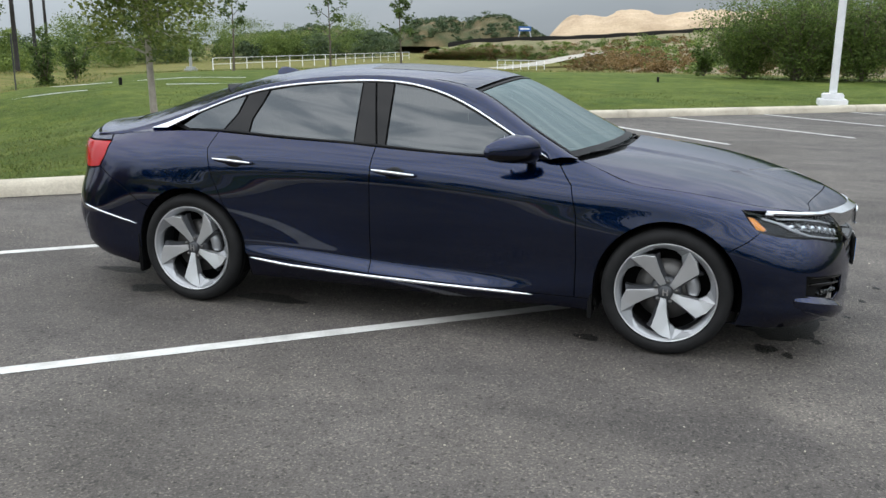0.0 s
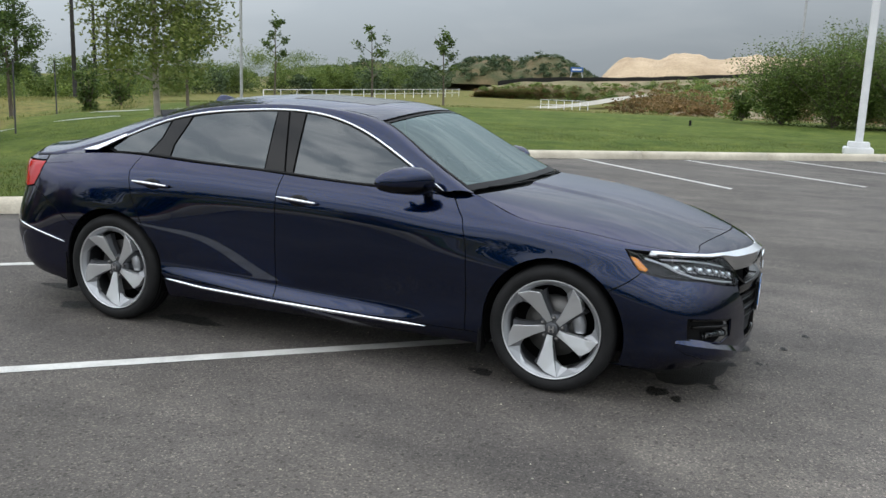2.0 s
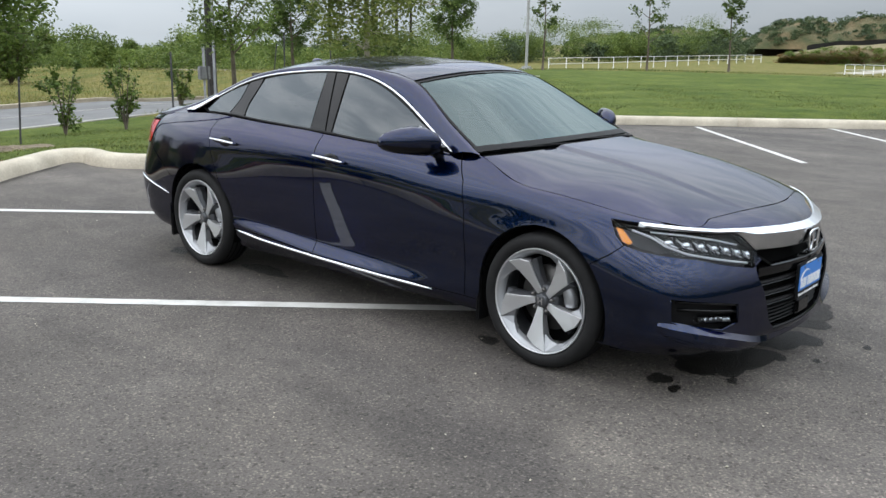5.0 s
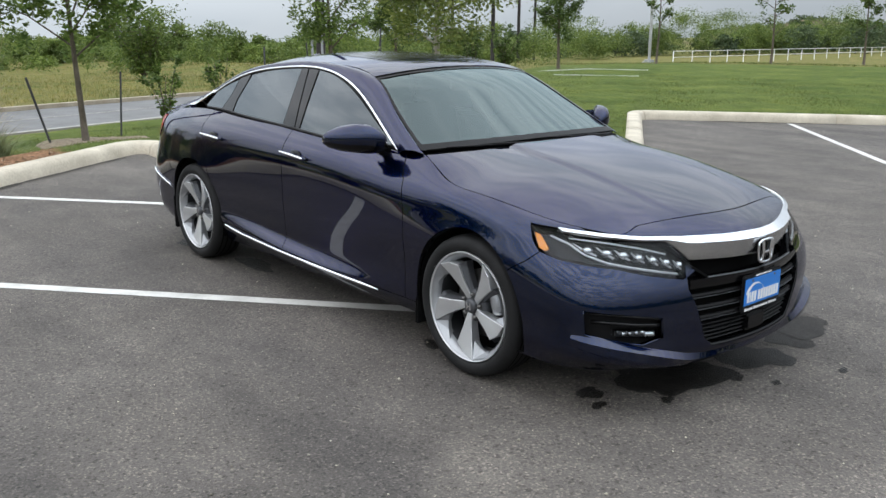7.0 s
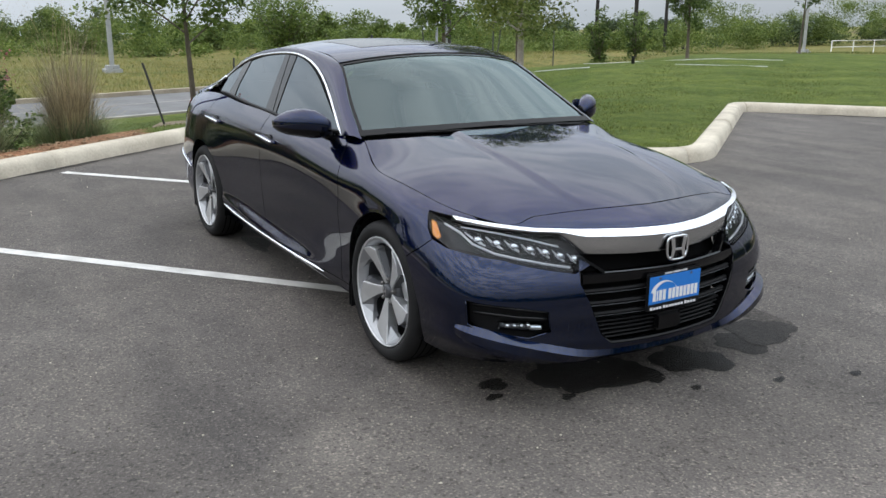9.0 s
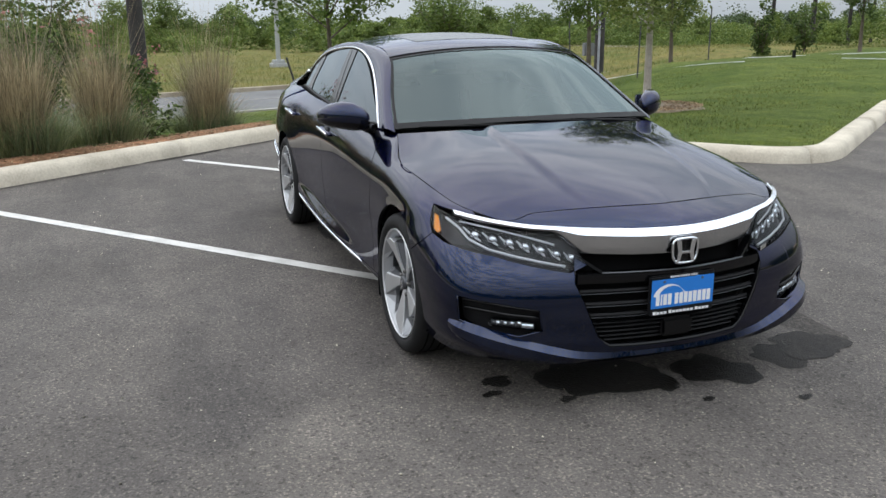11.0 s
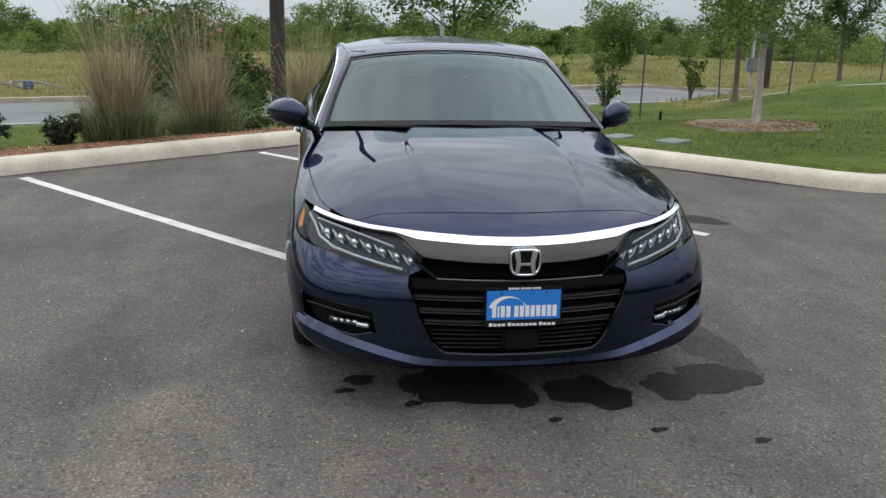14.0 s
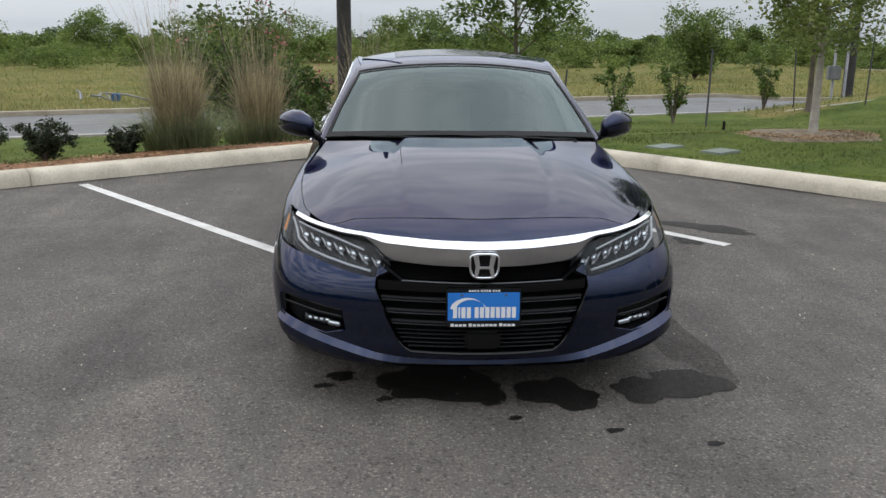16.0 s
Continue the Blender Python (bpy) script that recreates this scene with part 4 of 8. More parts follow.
BODY = Skin(creased(BODY_ROWS), ends=True)


def S(x, z):
    """Place on the skin by length and height, on the car's side."""
    return BODY.find((x, z), [0, 2], BODY.u[2] - 0.05, BODY.u[12])


def N_(w, z):
    """Place on the skin by half width and height, on the nose."""
    return BODY.find((-w, z), [1, 2], BODY.u[11] - 0.1, BODY.u[14])


def R_(w, z):
    """The same on the tail."""
    return BODY.find((-w, z), [1, 2], 0, BODY.u[3])


VT = BODY.v[-1]


def top(x):
    """Place on the skin's upper edge by length."""
    return float(np.interp(x, BODY_TX, BODY_TU)), VT


_u = np.linspace(0, BODY.u[-1], 600)
BODY_TU, BODY_TX = _u, BODY.at(_u, np.full(600, VT))[:, 0]


def arc(cx, r, a0, a1, n=14, cz=0.338):
    return [S(cx + r * math.cos(radians(a0 + (a1 - a0) * i / n)), cz + r * math.sin(radians(a0 + (a1 - a0) * i / n))) for i in range(n + 1)]


car = empty("car", (0, 0, 0), "dark metallic blue four-door sedan parked across the stall lines", "car")
car.matrix_basis = pose(2.3, 0, 0, 0, 0, -0.3) @ pose(-2.3, 0, 0)
AF, AR, ARCH = 1.415, -1.415, 0.372
BELT = 0.985

# doors, wings and sills
front_door = [S(-0.235, 0.290), S(0.0, 0.284), S(0.5, 0.270), S(0.945, 0.265), S(0.945, 0.5), S(0.935, 0.71), S(0.90, 0.86), S(0.83, 0.945), top(0.79), top(0.4), top(0.0), top(-0.222), S(-0.230, 0.9), S(-0.233, 0.6)]
fd = panel("front_door", BODY, front_door, PAINT, car)
rear_door = [S(-1.02, 0.323)] + [S(-0.6, 0.313), S(-0.235, 0.290), S(-0.233, 0.6), S(-0.230, 0.9), top(-0.222), top(-0.6), top(-1.0), top(-1.25), S(-1.28, 0.955), S(-1.24, 0.80), S(-1.165, 0.63)] + arc(AR, ARCH, 33, 2, 6)
rd = panel("rear_door", BODY, rear_door, PAINT, car)
fender = [S(0.945, 0.265), S(1.03, 0.262)] + arc(AF, ARCH, 184, 40, 18) + [S(1.79, 0.635), S(1.845, 0.682), S(1.80, 0.72), S(1.752, 0.784), S(1.80, 0.780), N_(0.78, 0.774), N_(0.742, 0.769), N_(0.738, 0.776), top(1.93), top(1.86), top(1.6), top(1.3), top(1.0), top(0.79), S(0.83, 0.945), S(0.90, 0.86), S(0.935, 0.71), S(0.945, 0.5)]
panel("front_wing", BODY, fender, PAINT, car)
quarter = arc(AR, ARCH, 33, 140, 14) + [S(-1.76, 0.60), S(-1.90, 0.69), S(-2.10, 0.798), S(-2.055, 0.87), S(-2.03, 0.960), top(-2.05), top(-1.9), top(-1.7), top(-1.5), top(-1.25), S(-1.28, 0.955), S(-1.24, 0.80), S(-1.165, 0.63)]
panel("quarter_panel", BODY, quarter, PAINT, car)
sill = [S(-1.03, 0.19), S(-0.5, 0.19), S(0.3, 0.19), S(1.03, 0.19), S(1.03, 0.262), S(0.945, 0.265), S(0.5, 0.270), S(0.0, 0.284), S(-0.235, 0.290), S(-0.6, 0.313), S(-1.02, 0.323)]
panel("sill", BODY, sill, PAINT, car)

# tail
lamp_t = [S(-2.03, 0.955), S(-2.055, 0.87), S(-2.10, 0.80), S(-2.2, 0.782), R_(0.62, 0.80), R_(0.45, 0.82), R_(0.45, 0.93), R_(0.62, 0.95)]
panel("tail_lamp", BODY, lamp_t, RED_LENS, car, gap=0.003, lift=0.004, label="glossy red tail lamp")
UC = BODY.u[0]
bump_r = arc(AR, ARCH, 140, 182, 6) + [S(-1.85, 0.20), S(-2.1, 0.23), R_(0.5, 0.26), (UC, R_(0.02, 0.27)[1]), (UC, R_(0.02, 0.70)[1]), R_(0.45, 0.74), R_(0.62, 0.79), S(-2.2, 0.778), S(-2.10, 0.797), S(-1.90, 0.69), S(-1.76, 0.60)]
panel("rear_bumper", BODY, bump_r, PAINT, car, mirror_join=True, both=False)
lid = [(UC, R_(0.02, 0.71)[1]), (UC, VT), (BODY.u[1], VT), top(-2.06), S(-2.04, 0.964), R_(0.62, 0.958), R_(0.44, 0.94), R_(0.44, 0.81), R_(0.45, 0.75)]
panel("boot_lid", BODY, lid, PAINT, car, mirror_join=True, both=False)

# nose
UF = BODY.u[-1]
lamp_h = [S(1.752, 0.782), S(1.80, 0.772), N_(0.78, 0.751), N_(0.72, 0.742), N_(0.58, 0.730), N_(0.50, 0.726), N_(0.465, 0.708), N_(0.44, 0.678), N_(0.41, 0.648), N_(0.395, 0.612), N_(0.46, 0.582), N_(0.60, 0.608), N_(0.72, 0.640), S(1.93, 0.668), S(1.85, 0.690), S(1.80, 0.722)]
FOG = [(0.868, 0.478), (0.72, 0.460), (0.585, 0.437), (0.572, 0.345), (0.66, 0.322), (0.80, 0.346), (0.862, 0.372)]
fog_hole = [N_(*p) for p in FOG]
gr_side = [N_(0.43, 0.630), N_(0.445, 0.535), N_(0.40, 0.42), N_(0.352, 0.315), N_(0.30, 0.268), (UF, N_(0.02, 0.262)[1])]
bump_f = [S(1.70, 0.20)] + [S(1.90, 0.185), N_(0.6, 0.185), (UF, N_(0.02, 0.197)[1])] + gr_side[::-1] + [N_(0.395, 0.606), N_(0.46, 0.578), N_(0.60, 0.604), N_(0.72, 0.636), S(1.93, 0.664), S(1.845, 0.684), S(1.79, 0.635)] + arc(AF, ARCH, 40, -20, 9)
panel("front_bumper", BODY, bump_f, PAINT, car, holes=[fog_hole], mirror_join=True, both=False, step=0.03)

# underbody, and a black sheet that stands for the shade behind the joints
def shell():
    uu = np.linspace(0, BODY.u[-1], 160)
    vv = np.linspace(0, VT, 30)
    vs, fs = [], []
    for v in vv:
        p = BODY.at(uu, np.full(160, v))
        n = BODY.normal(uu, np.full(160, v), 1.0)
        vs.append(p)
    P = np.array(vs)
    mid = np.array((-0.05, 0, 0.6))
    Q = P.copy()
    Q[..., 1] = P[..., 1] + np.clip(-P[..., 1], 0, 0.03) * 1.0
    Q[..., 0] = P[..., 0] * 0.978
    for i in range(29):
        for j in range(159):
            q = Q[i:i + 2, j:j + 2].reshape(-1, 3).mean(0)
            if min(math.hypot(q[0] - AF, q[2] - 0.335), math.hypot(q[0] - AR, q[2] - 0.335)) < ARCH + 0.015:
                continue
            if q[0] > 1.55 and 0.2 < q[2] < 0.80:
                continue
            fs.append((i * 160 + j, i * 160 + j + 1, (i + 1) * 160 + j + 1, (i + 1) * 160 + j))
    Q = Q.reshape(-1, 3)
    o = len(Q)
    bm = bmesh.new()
    me = mesh_of("joint_shade_shell", np.concatenate([Q, Q * (1, -1, 1)]), fs + [tuple(k + o for k in f) for f in fs])
    part("joint_shade_shell", me, VOID, car)
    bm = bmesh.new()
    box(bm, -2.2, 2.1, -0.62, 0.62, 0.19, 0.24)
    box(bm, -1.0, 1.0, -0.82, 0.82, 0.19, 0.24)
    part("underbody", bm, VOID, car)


shell()


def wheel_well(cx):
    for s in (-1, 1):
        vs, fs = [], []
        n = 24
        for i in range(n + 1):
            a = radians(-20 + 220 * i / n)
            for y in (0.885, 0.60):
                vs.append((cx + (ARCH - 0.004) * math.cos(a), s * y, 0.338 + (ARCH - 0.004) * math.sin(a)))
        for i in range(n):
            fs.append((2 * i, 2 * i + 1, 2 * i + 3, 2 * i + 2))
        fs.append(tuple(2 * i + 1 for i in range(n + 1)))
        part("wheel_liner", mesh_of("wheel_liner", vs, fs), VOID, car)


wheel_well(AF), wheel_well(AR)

# ---- bonnet, roof and glass: lofts from a middle line to an edge ----
def loft_top(middle, edge, k=2.2, rows=9, crease=0.0, front=None):
    """Rows from the edge to the middle line, for one half."""
    m, e = np.array(middle, float), np.array(edge, float)
    out = []
    for i in range(rows):
        t = 1 - i / (rows - 1)
        f = abs(t) ** k
        r = m + (e - m) * f
        r[:, 1] = e[:, 1] * t
        if crease:
            r[:, 2] += crease * float(smooth(0.475, 0.405, t)) * np.linspace(1.0, 0.0, len(m)) ** 0.8
        if front:
            d = np.array(front(e[-1, 1] * t)) - r[-1]
            for j, f2 in ((-1, 1.0), (-2, 0.62), (-3, 0.26), (-4, 0.07)):
                r[j] += d * f2
        out.append(r)
    return Skin(out, crown=True)


HOOD_EDGE = [BODY.at(np.array([top(x)[0]]), np.array([VT]))[0] for x in (0.93, 1.06, 1.2, 1.4, 1.62, 1.80)]
_q = BODY.at(BODY_TU, np.full(600, VT))
_q = _q[BODY_TU > BODY.u[10]]


def nose_top(w):
    """The skin's upper edge on the nose by half width."""
    return tuple(float(np.interp(-w, _q[:, 1], _q[:, k])) for k in (0,)) + (w,) + (float(np.interp(-w, _q[:, 1], _q[:, 2])),)


def nose_front(w):
    """The bonnet's front joint: along the upper edge, then down to the bright bar at the corner."""
    if w < 0.46:
        return nose_top(w)
    z = nose_top(w)[2]
    z -= (z - 0.761) * float(smooth(0.53, 0.655, w))
    u, v = N_(w, z)
    p = BODY.at(np.array([u]), np.array([v]))[0]
    return p[0], -p[1], p[2]


HOOD_EDGE = [(p[0], -p[1], p[2]) for p in HOOD_EDGE] + [nose_top(0.738), nose_front(0.66)]
HOOD_MID = [(1.13, 0, 1.005), (1.22, 0, 0.999), (1.34, 0, 0.989), (1.53, 0, 0.965), (1.74, 0, 0.926), (1.93, 0, 0.881), (2.08, 0, 0.840), (2.19, 0, 0.808)]
HOOD = loft_top(HOOD_MID, HOOD_EDGE, 3.0, 45, 0.015, nose_front)
HU, HV = HOOD.u[-1], HOOD.v[-1]
hood_poly = [(0.0, 0.0), (HU, 0.0), (HU, HV), (0.0, HV)]
panel("bonnet", HOOD, hood_poly, PAINT, car, mirror_join=True, both=False, gap=0.002, flip=1.0, step=0.02)
# painted strip between the bonnet and the bright bar
strip = [N_(*nose_front(w)[1:]) for w in (0.652, 0.62, 0.59, 0.56, 0.53, 0.50, 0.46)] + [N_(0.36, nose_top(0.36)[2]), N_(0.2, nose_top(0.2)[2]), (UF, VT), (UF, N_(0.02, 0.722)[1]), N_(0.35, 0.722), N_(0.56, 0.738), N_(0.64, 0.746)]
panel("nose_strip", BODY, strip, PAINT, car, mirror_join=True, both=False)

ROOF_MID = [(-2.46, 0, 1.035), (-2.17, 0, 1.085), (-1.70, 0, 1.235), (-1.20, 0, 1.365), (-0.60, 0, 1.437), (-0.05, 0, 1.430), (0.37, 0, 1.378), (0.74, 0, 1.205), (1.12, 0, 1.012)]
ROOF_EDGE = [(-2.19, 0.675, 0.988), (-1.97, 0.715, 1.018), (-1.60, 0.665, 1.125), (-1.13, 0.625, 1.287), (-0.60, 0.600, 1.375), (-0.05, 0.588, 1.380), (0.280, 0.592, 1.328), (0.585, 0.680, 1.165), (0.915, 0.760, 0.984)]
RAIL = [(-2.20, 0.700, 0.975), (-1.98, 0.757, 1.000), (-1.68, 0.722, 1.065), (-1.15, 0.672, 1.262), (-0.60, 0.650, 1.352), (-0.05, 0.648, 1.350), (0.22, 0.668, 1.272), (0.48, 0.722, 1.142), (0.775, 0.800, 0.984)]
ROOF = loft_top(ROOF_MID, ROOF_EDGE, 2.3, 9)


def qx(skin, row, x):
    """u at which a row of the skin passes x."""
    uu = np.linspace(0, skin.u[-1], 400)
    return float(np.interp(x, skin.at(uu, np.full(400, skin.v[row]))[:, 0], uu))


RV = ROOF.v[-1]


def bow(a_edge, a_mid, n=10):
    """A line across the roof from an edge station to a middle station."""
    ue, um = qx(ROOF, 0, a_edge), qx(ROOF, -1, a_mid)
    return [(ue + (um - ue) * (i / n), RV * i / n) for i in range(n + 1)]


panel("roof", ROOF, bow(-1.18, -1.22) + bow(0.286, 0.37)[::-1], PAINT, car, mirror_join=True, both=False, step=0.045)
boot = bow(-2.19, -2.46) + bow(-1.95, -2.15)[::-1]
panel("boot_deck", ROOF, boot, PAINT, car, mirror_join=True, both=False, gap=-0.004, depth=0.004)
SAIL = 0.30
glass_end = [(u, v) for u, v in bow(-1.93, -2.13, 20) if v > RV * SAIL], [(u, v) for u, v in bow(-1.20, -1.24, 20) if v > RV * SAIL]
panel("rear_window", ROOF, glass_end[0] + glass_end[1][::-1], SIDE_GLASS, car, mirror_join=True, both=False, lift=-0.004, depth=0.004, step=0.05, label="dark tinted rear window")
sail_end = [(u, v) for u, v in bow(-1.95, -2.15, 20) if v < RV * (SAIL + 0.04)], [(u, v) for u, v in bow(-1.18, -1.22, 20) if v < RV * (SAIL + 0.04)]
panel("sail_panel", ROOF, sail_end[0] + sail_end[1][::-1], PAINT, car, gap=-0.003, depth=0.004, step=0.04)

panel("windscreen", ROOF, bow(0.300, 0.385) + bow(0.90, 1.09)[::-1], FRONT_GLASS, car, mirror_join=True, both=False, lift=-0.003, depth=0.004, step=0.05, label="wide greenish windscreen")

rl, re = np.array(RAIL), np.array(ROOF_EDGE)
mid1 = rl * 0.62 + re * 0.38
mid1[:, 1] += 0.010
mid1[:, 2] += 0.012
mid2 = rl * 0.28 + re * 0.72
mid2[:, 1] += 0.009
mid2[:, 2] += 0.012
RAILS = Skin([rl, mid1, mid2, re])
LU, LV = RAILS.u[-1], RAILS.v[-1]
panel("roof_rail", RAILS, [(0.0, 0.0), (LU, 0.0), (LU, LV), (0.0, LV)], PAINT, car, gap=-0.003, depth=0.004, step=0.03)

# painted pillar foot from the quarter panel up to the roof rail, and on round the boot's rim
def pillar_foot():
    low = []
    for x in (-1.60, -1.65, -1.72, -1.80, -1.90, -2.00, -2.08, -2.16, -2.24, -2.32, -2.40, -2.445):
        p = BODY.at(np.array([top(x)[0]]), np.array([VT]))[0]
        w = -p[1]
        if x > -2.12:
            u = float(np.interp(x, RAILS.at(np.linspace(0, LU, 200), np.full(200, LV * 0.35))[:, 0], np.linspace(0, LU, 200)))
            q = RAILS.at(np.array([u]), np.array([LV * 0.35]))[0]
            q = np.array((q[0], -q[1] - 0.004, q[2] - 0.003))
        else:
            qx_, qw = x * 0.965, max(0.0, w - 0.05)
            u, v = ROOF.find((qx_, -qw), [0, 1], 0, ROOF.u[-1])
            q = ROOF.at(np.array([u]), np.array([v]))[0]
            q = np.array((q[0], -q[1], q[2] - 0.004))
        b = np.array((p[0] * 0.998, w - 0.006, p[2] - 0.016))
        c = np.array((p[0], w - 0.002, p[2] - 0.001))
        low.append([b, c, c * 0.5 + q * 0.5 + np.array((0, 0.003, 0.003)), q])
    rows = [[r[k] for r in low] for k in range(4)]
    for s in (-1, 1):
        n = len(low)
        V = [(p[0], s * p[1], p[2]) for r in rows for p in r]
        F = [(k * n + i, k * n + i + 1, (k + 1) * n + i + 1, (k + 1) * n + i) for k in range(3) for i in range(n - 1)]
        bm = bmesh.new()
        bm.from_mesh(mesh_of("pillar_foot", V, F, True))
        bm.normal_update()
        for f in bm.faces:
            if f.normal.z < 0:
                f.normal_flip()
        part("pillar_foot", bm, PAINT, car)


pillar_foot()

# ---- side glass: one curved sheet a side, cut into panes ----
def glass_width(x, z):
    return 0.806 - 0.030 * (x + 0.2) ** 2 - 0.40 * (z - 1.0) - 0.12 * (z - 1.0) ** 2


GX = np.linspace(-1.85, 0.85, 14)
GZ = np.linspace(0.93, 1.42, 8)
SIDE = Skin([[(x, glass_width(x, z), z) for x in GX] for z in GZ])


def G(x, z):
    return SIDE.find((x, z), [0, 2], 0, SIDE.u[-1])


rail_u = np.linspace(0, LU, 300)
rail_p = RAILS.at(rail_u, np.zeros(300))


def rail_z(x):
    return float(np.interp(x, rail_p[:, 0], rail_p[:, 2]))


def belt_z(x):
    return float(BODY.at(np.array([top(x)[0]]), np.array([VT]))[0][2])


def over(x0, x1, n, d=-0.016):
    return [G(x0 + (x1 - x0) * i / n, rail_z(x0 + (x1 - x0) * i / n) + d) for i in range(n + 1)]


def under(x0, x1, n, d=0.006):
    return [G(x0 + (x1 - x0) * i / n, belt_z(x0 + (x1 - x0) * i / n) + d) for i in range(n + 1)]


panel("front_window", SIDE, under(0.70, -0.165, 8) + over(-0.165, 0.70, 16), SIDE_GLASS, car, depth=0.004, label="dark tinted side window")
panel("rear_side_window", SIDE, under(-0.365, -1.055, 8) + [G(-1.045, 1.12), G(-0.985, 1.23)] + over(-0.955, -0.365, 10), SIDE_GLASS, car, depth=0.004, label="dark tinted side window")
panel("quarter_window", SIDE, under(-1.245, -1.49, 5) + [G(-1.58, 1.080)] + over(-1.60, -1.12, 8) + [G(-1.16, 1.15)], SIDE_GLASS, car, depth=0.004, label="dark tinted quarter window")
panel("window_pillar", SIDE, under(-0.225, -0.36, 3) + over(-0.36, -0.285, 3), PILLAR, car, lift=0.004)
panel("window_pillar", SIDE, under(-0.17, -0.218, 3) + over(-0.278, -0.17, 3), PILLAR, car, lift=0.004)
panel("window_pillar", SIDE, under(-1.06, -1.235, 4) + [G(-1.15, 1.15)] + over(-1.105, -0.965, 4) + [G(-0.99, 1.23), G(-1.05, 1.12)], PILLAR, car, lift=0.004)
panel("window_surround", SIDE, under(0.77, -1.45, 20, -0.02) + [G(-1.62, 1.065)] + over(-1.66, 0.77, 30, 0.012), BLACK, car, lift=-0.012, step=0.06,
      holes=[under(0.69, -0.165, 8, 0.012) + over(-0.165, 0.69, 16, -0.022), under(-0.37, -1.05, 8, 0.012) + over(-0.96, -0.37, 10, -0.022)])


def along(name, points, profile, material, label="", sides=(1, -1)):
    """A bar of a given profile (out, up) drawn along points on the car's flank, for both sides."""
    pts = [Vector(p) for p in points]
    for s in sides:
        vs, fs, m = [], [], len(profile)
        for i, p in enumerate(pts):
            t = (pts[min(i + 1, len(pts) - 1)] - pts[max(i - 1, 0)]).normalized()
            side = t.cross(Vector((0, 0, 1))).normalized()
            if side.y > 0:
                side = -side
            upv = side.cross(t).normalized()
            if upv.z < 0:
                upv = -upv
            taper = min(1.0, 0.25 + i * 0.5, 0.25 + (len(pts) - 1 - i) * 0.5)
            for o, h in profile:
                q = p + side * (o * taper) + upv * (h * taper)
                vs.append((q.x, q.y * (1 if s > 0 else -1), q.z))
        for i in range(len(pts) - 1):
            for k in range(m):
                j = (k + 1) % m
                fs.append((i * m + k, i * m + j, (i + 1) * m + j, (i + 1) * m + k))
        fs += [tuple(range(m)), tuple(range((len(pts) - 1) * m, len(pts) * m))]
        bm = bmesh.new()
        bm.from_mesh(mesh_of(name, vs, fs, True))
        bmesh.ops.recalc_face_normals(bm, faces=bm.faces[:])
        part(name, bm, material, car, label)


TRIM = [(-0.004, -0.009), (0.006, -0.006), (0.009, 0.0), (0.006, 0.006), (-0.004, 0.008)]
rail_line = [(x, float(np.interp(x, rail_p[:, 0], rail_p[:, 1])) - 0.002, rail_z(x) - 0.006) for x in np.linspace(-1.62, 0.76, 60)]
along("window_trim", rail_line, TRIM, CHROME, "bright chrome strip over the side windows")
def fin_width(x, z):
    """Half width of the pillar's foot, or of the glass where that stands further out."""
    p = BODY.at(np.array([top(x)[0]]), np.array([VT]))[0]
    r = (float(np.interp(x, rail_p[:, 0], -rail_p[:, 1])), rail_z(x))
    f = min(1.0, max(0.0, (z - p[2]) / max(0.01, r[1] - p[2])))
    return max(glass_width(x, z), -p[1] + (r[0] + p[1]) * f)


# the chrome widens into a fin at the rear corner
for s in (-1, 1):
    bm = bmesh.new()
    loop = [(-1.755, 1.047), (-1.635, 1.054), (-1.575, 1.078), (-1.44, 1.149), (-1.45, 1.160), (-1.58, 1.108), (-1.66, 1.078)]
    a = [bm.verts.new((x, s * (fin_width(x, z) + 0.014), z)) for x, z in loop]
    b = [bm.verts.new((x, s * (fin_width(x, z) - 0.012), z)) for x, z in loop]
    bm.faces.new(a)
    for i in range(len(loop)):
        j = (i + 1) % len(loop)
        bm.faces.new((a[i], b[i], b[j], a[j]))
    bmesh.ops.recalc_face_normals(bm, faces=bm.faces[:])
    part("window_trim_fin", bm, CHROME, car)


def skin_line(points, out=0.004):
    """Points on the body's skin by (x, z), set proud of it."""
    uv = np.array([S(x, z) for x, z in points])
    p = BODY.at(uv[:, 0], uv[:, 1])
    n = BODY.normal(uv[:, 0], uv[:, 1])
    if n[0][1] > 0:
        n = -n
    return [tuple(q) for q in p + n * out]


along("sill_trim", skin_line([(x, float(np.interp(x, (-1.03, -0.75, -0.23, 0.35, 0.72), (0.318, 0.292, 0.276, 0.264, 0.258)))) for x in np.linspace(-1.03, 0.72, 30)]),
      [(-0.006, -0.010), (0.006, -0.007), (0.009, 0.0), (0.005, 0.008), (-0.006, 0.010)], CHROME, "thin chrome strip along the sill")
along("rear_bumper_trim", skin_line([(x, 0.462 + (-1.80 - x) * 0.20) for x in np.linspace(-2.25, -1.80, 12)]), [(-0.004, -0.007), (0.006, -0.005), (0.007, 0.004), (-0.004, 0.007)], CHROME, "thin chrome strip on the rear bumper")
along("belt_trim", [(x, -(glass_width(x, belt_z(x)) + 0.010), belt_z(x) + 0.004) for x in np.linspace(-1.42, 0.74, 40)], [(-0.01, -0.006), (0.004, -0.005), (0.004, 0.006), (-0.01, 0.008)], BLACK)


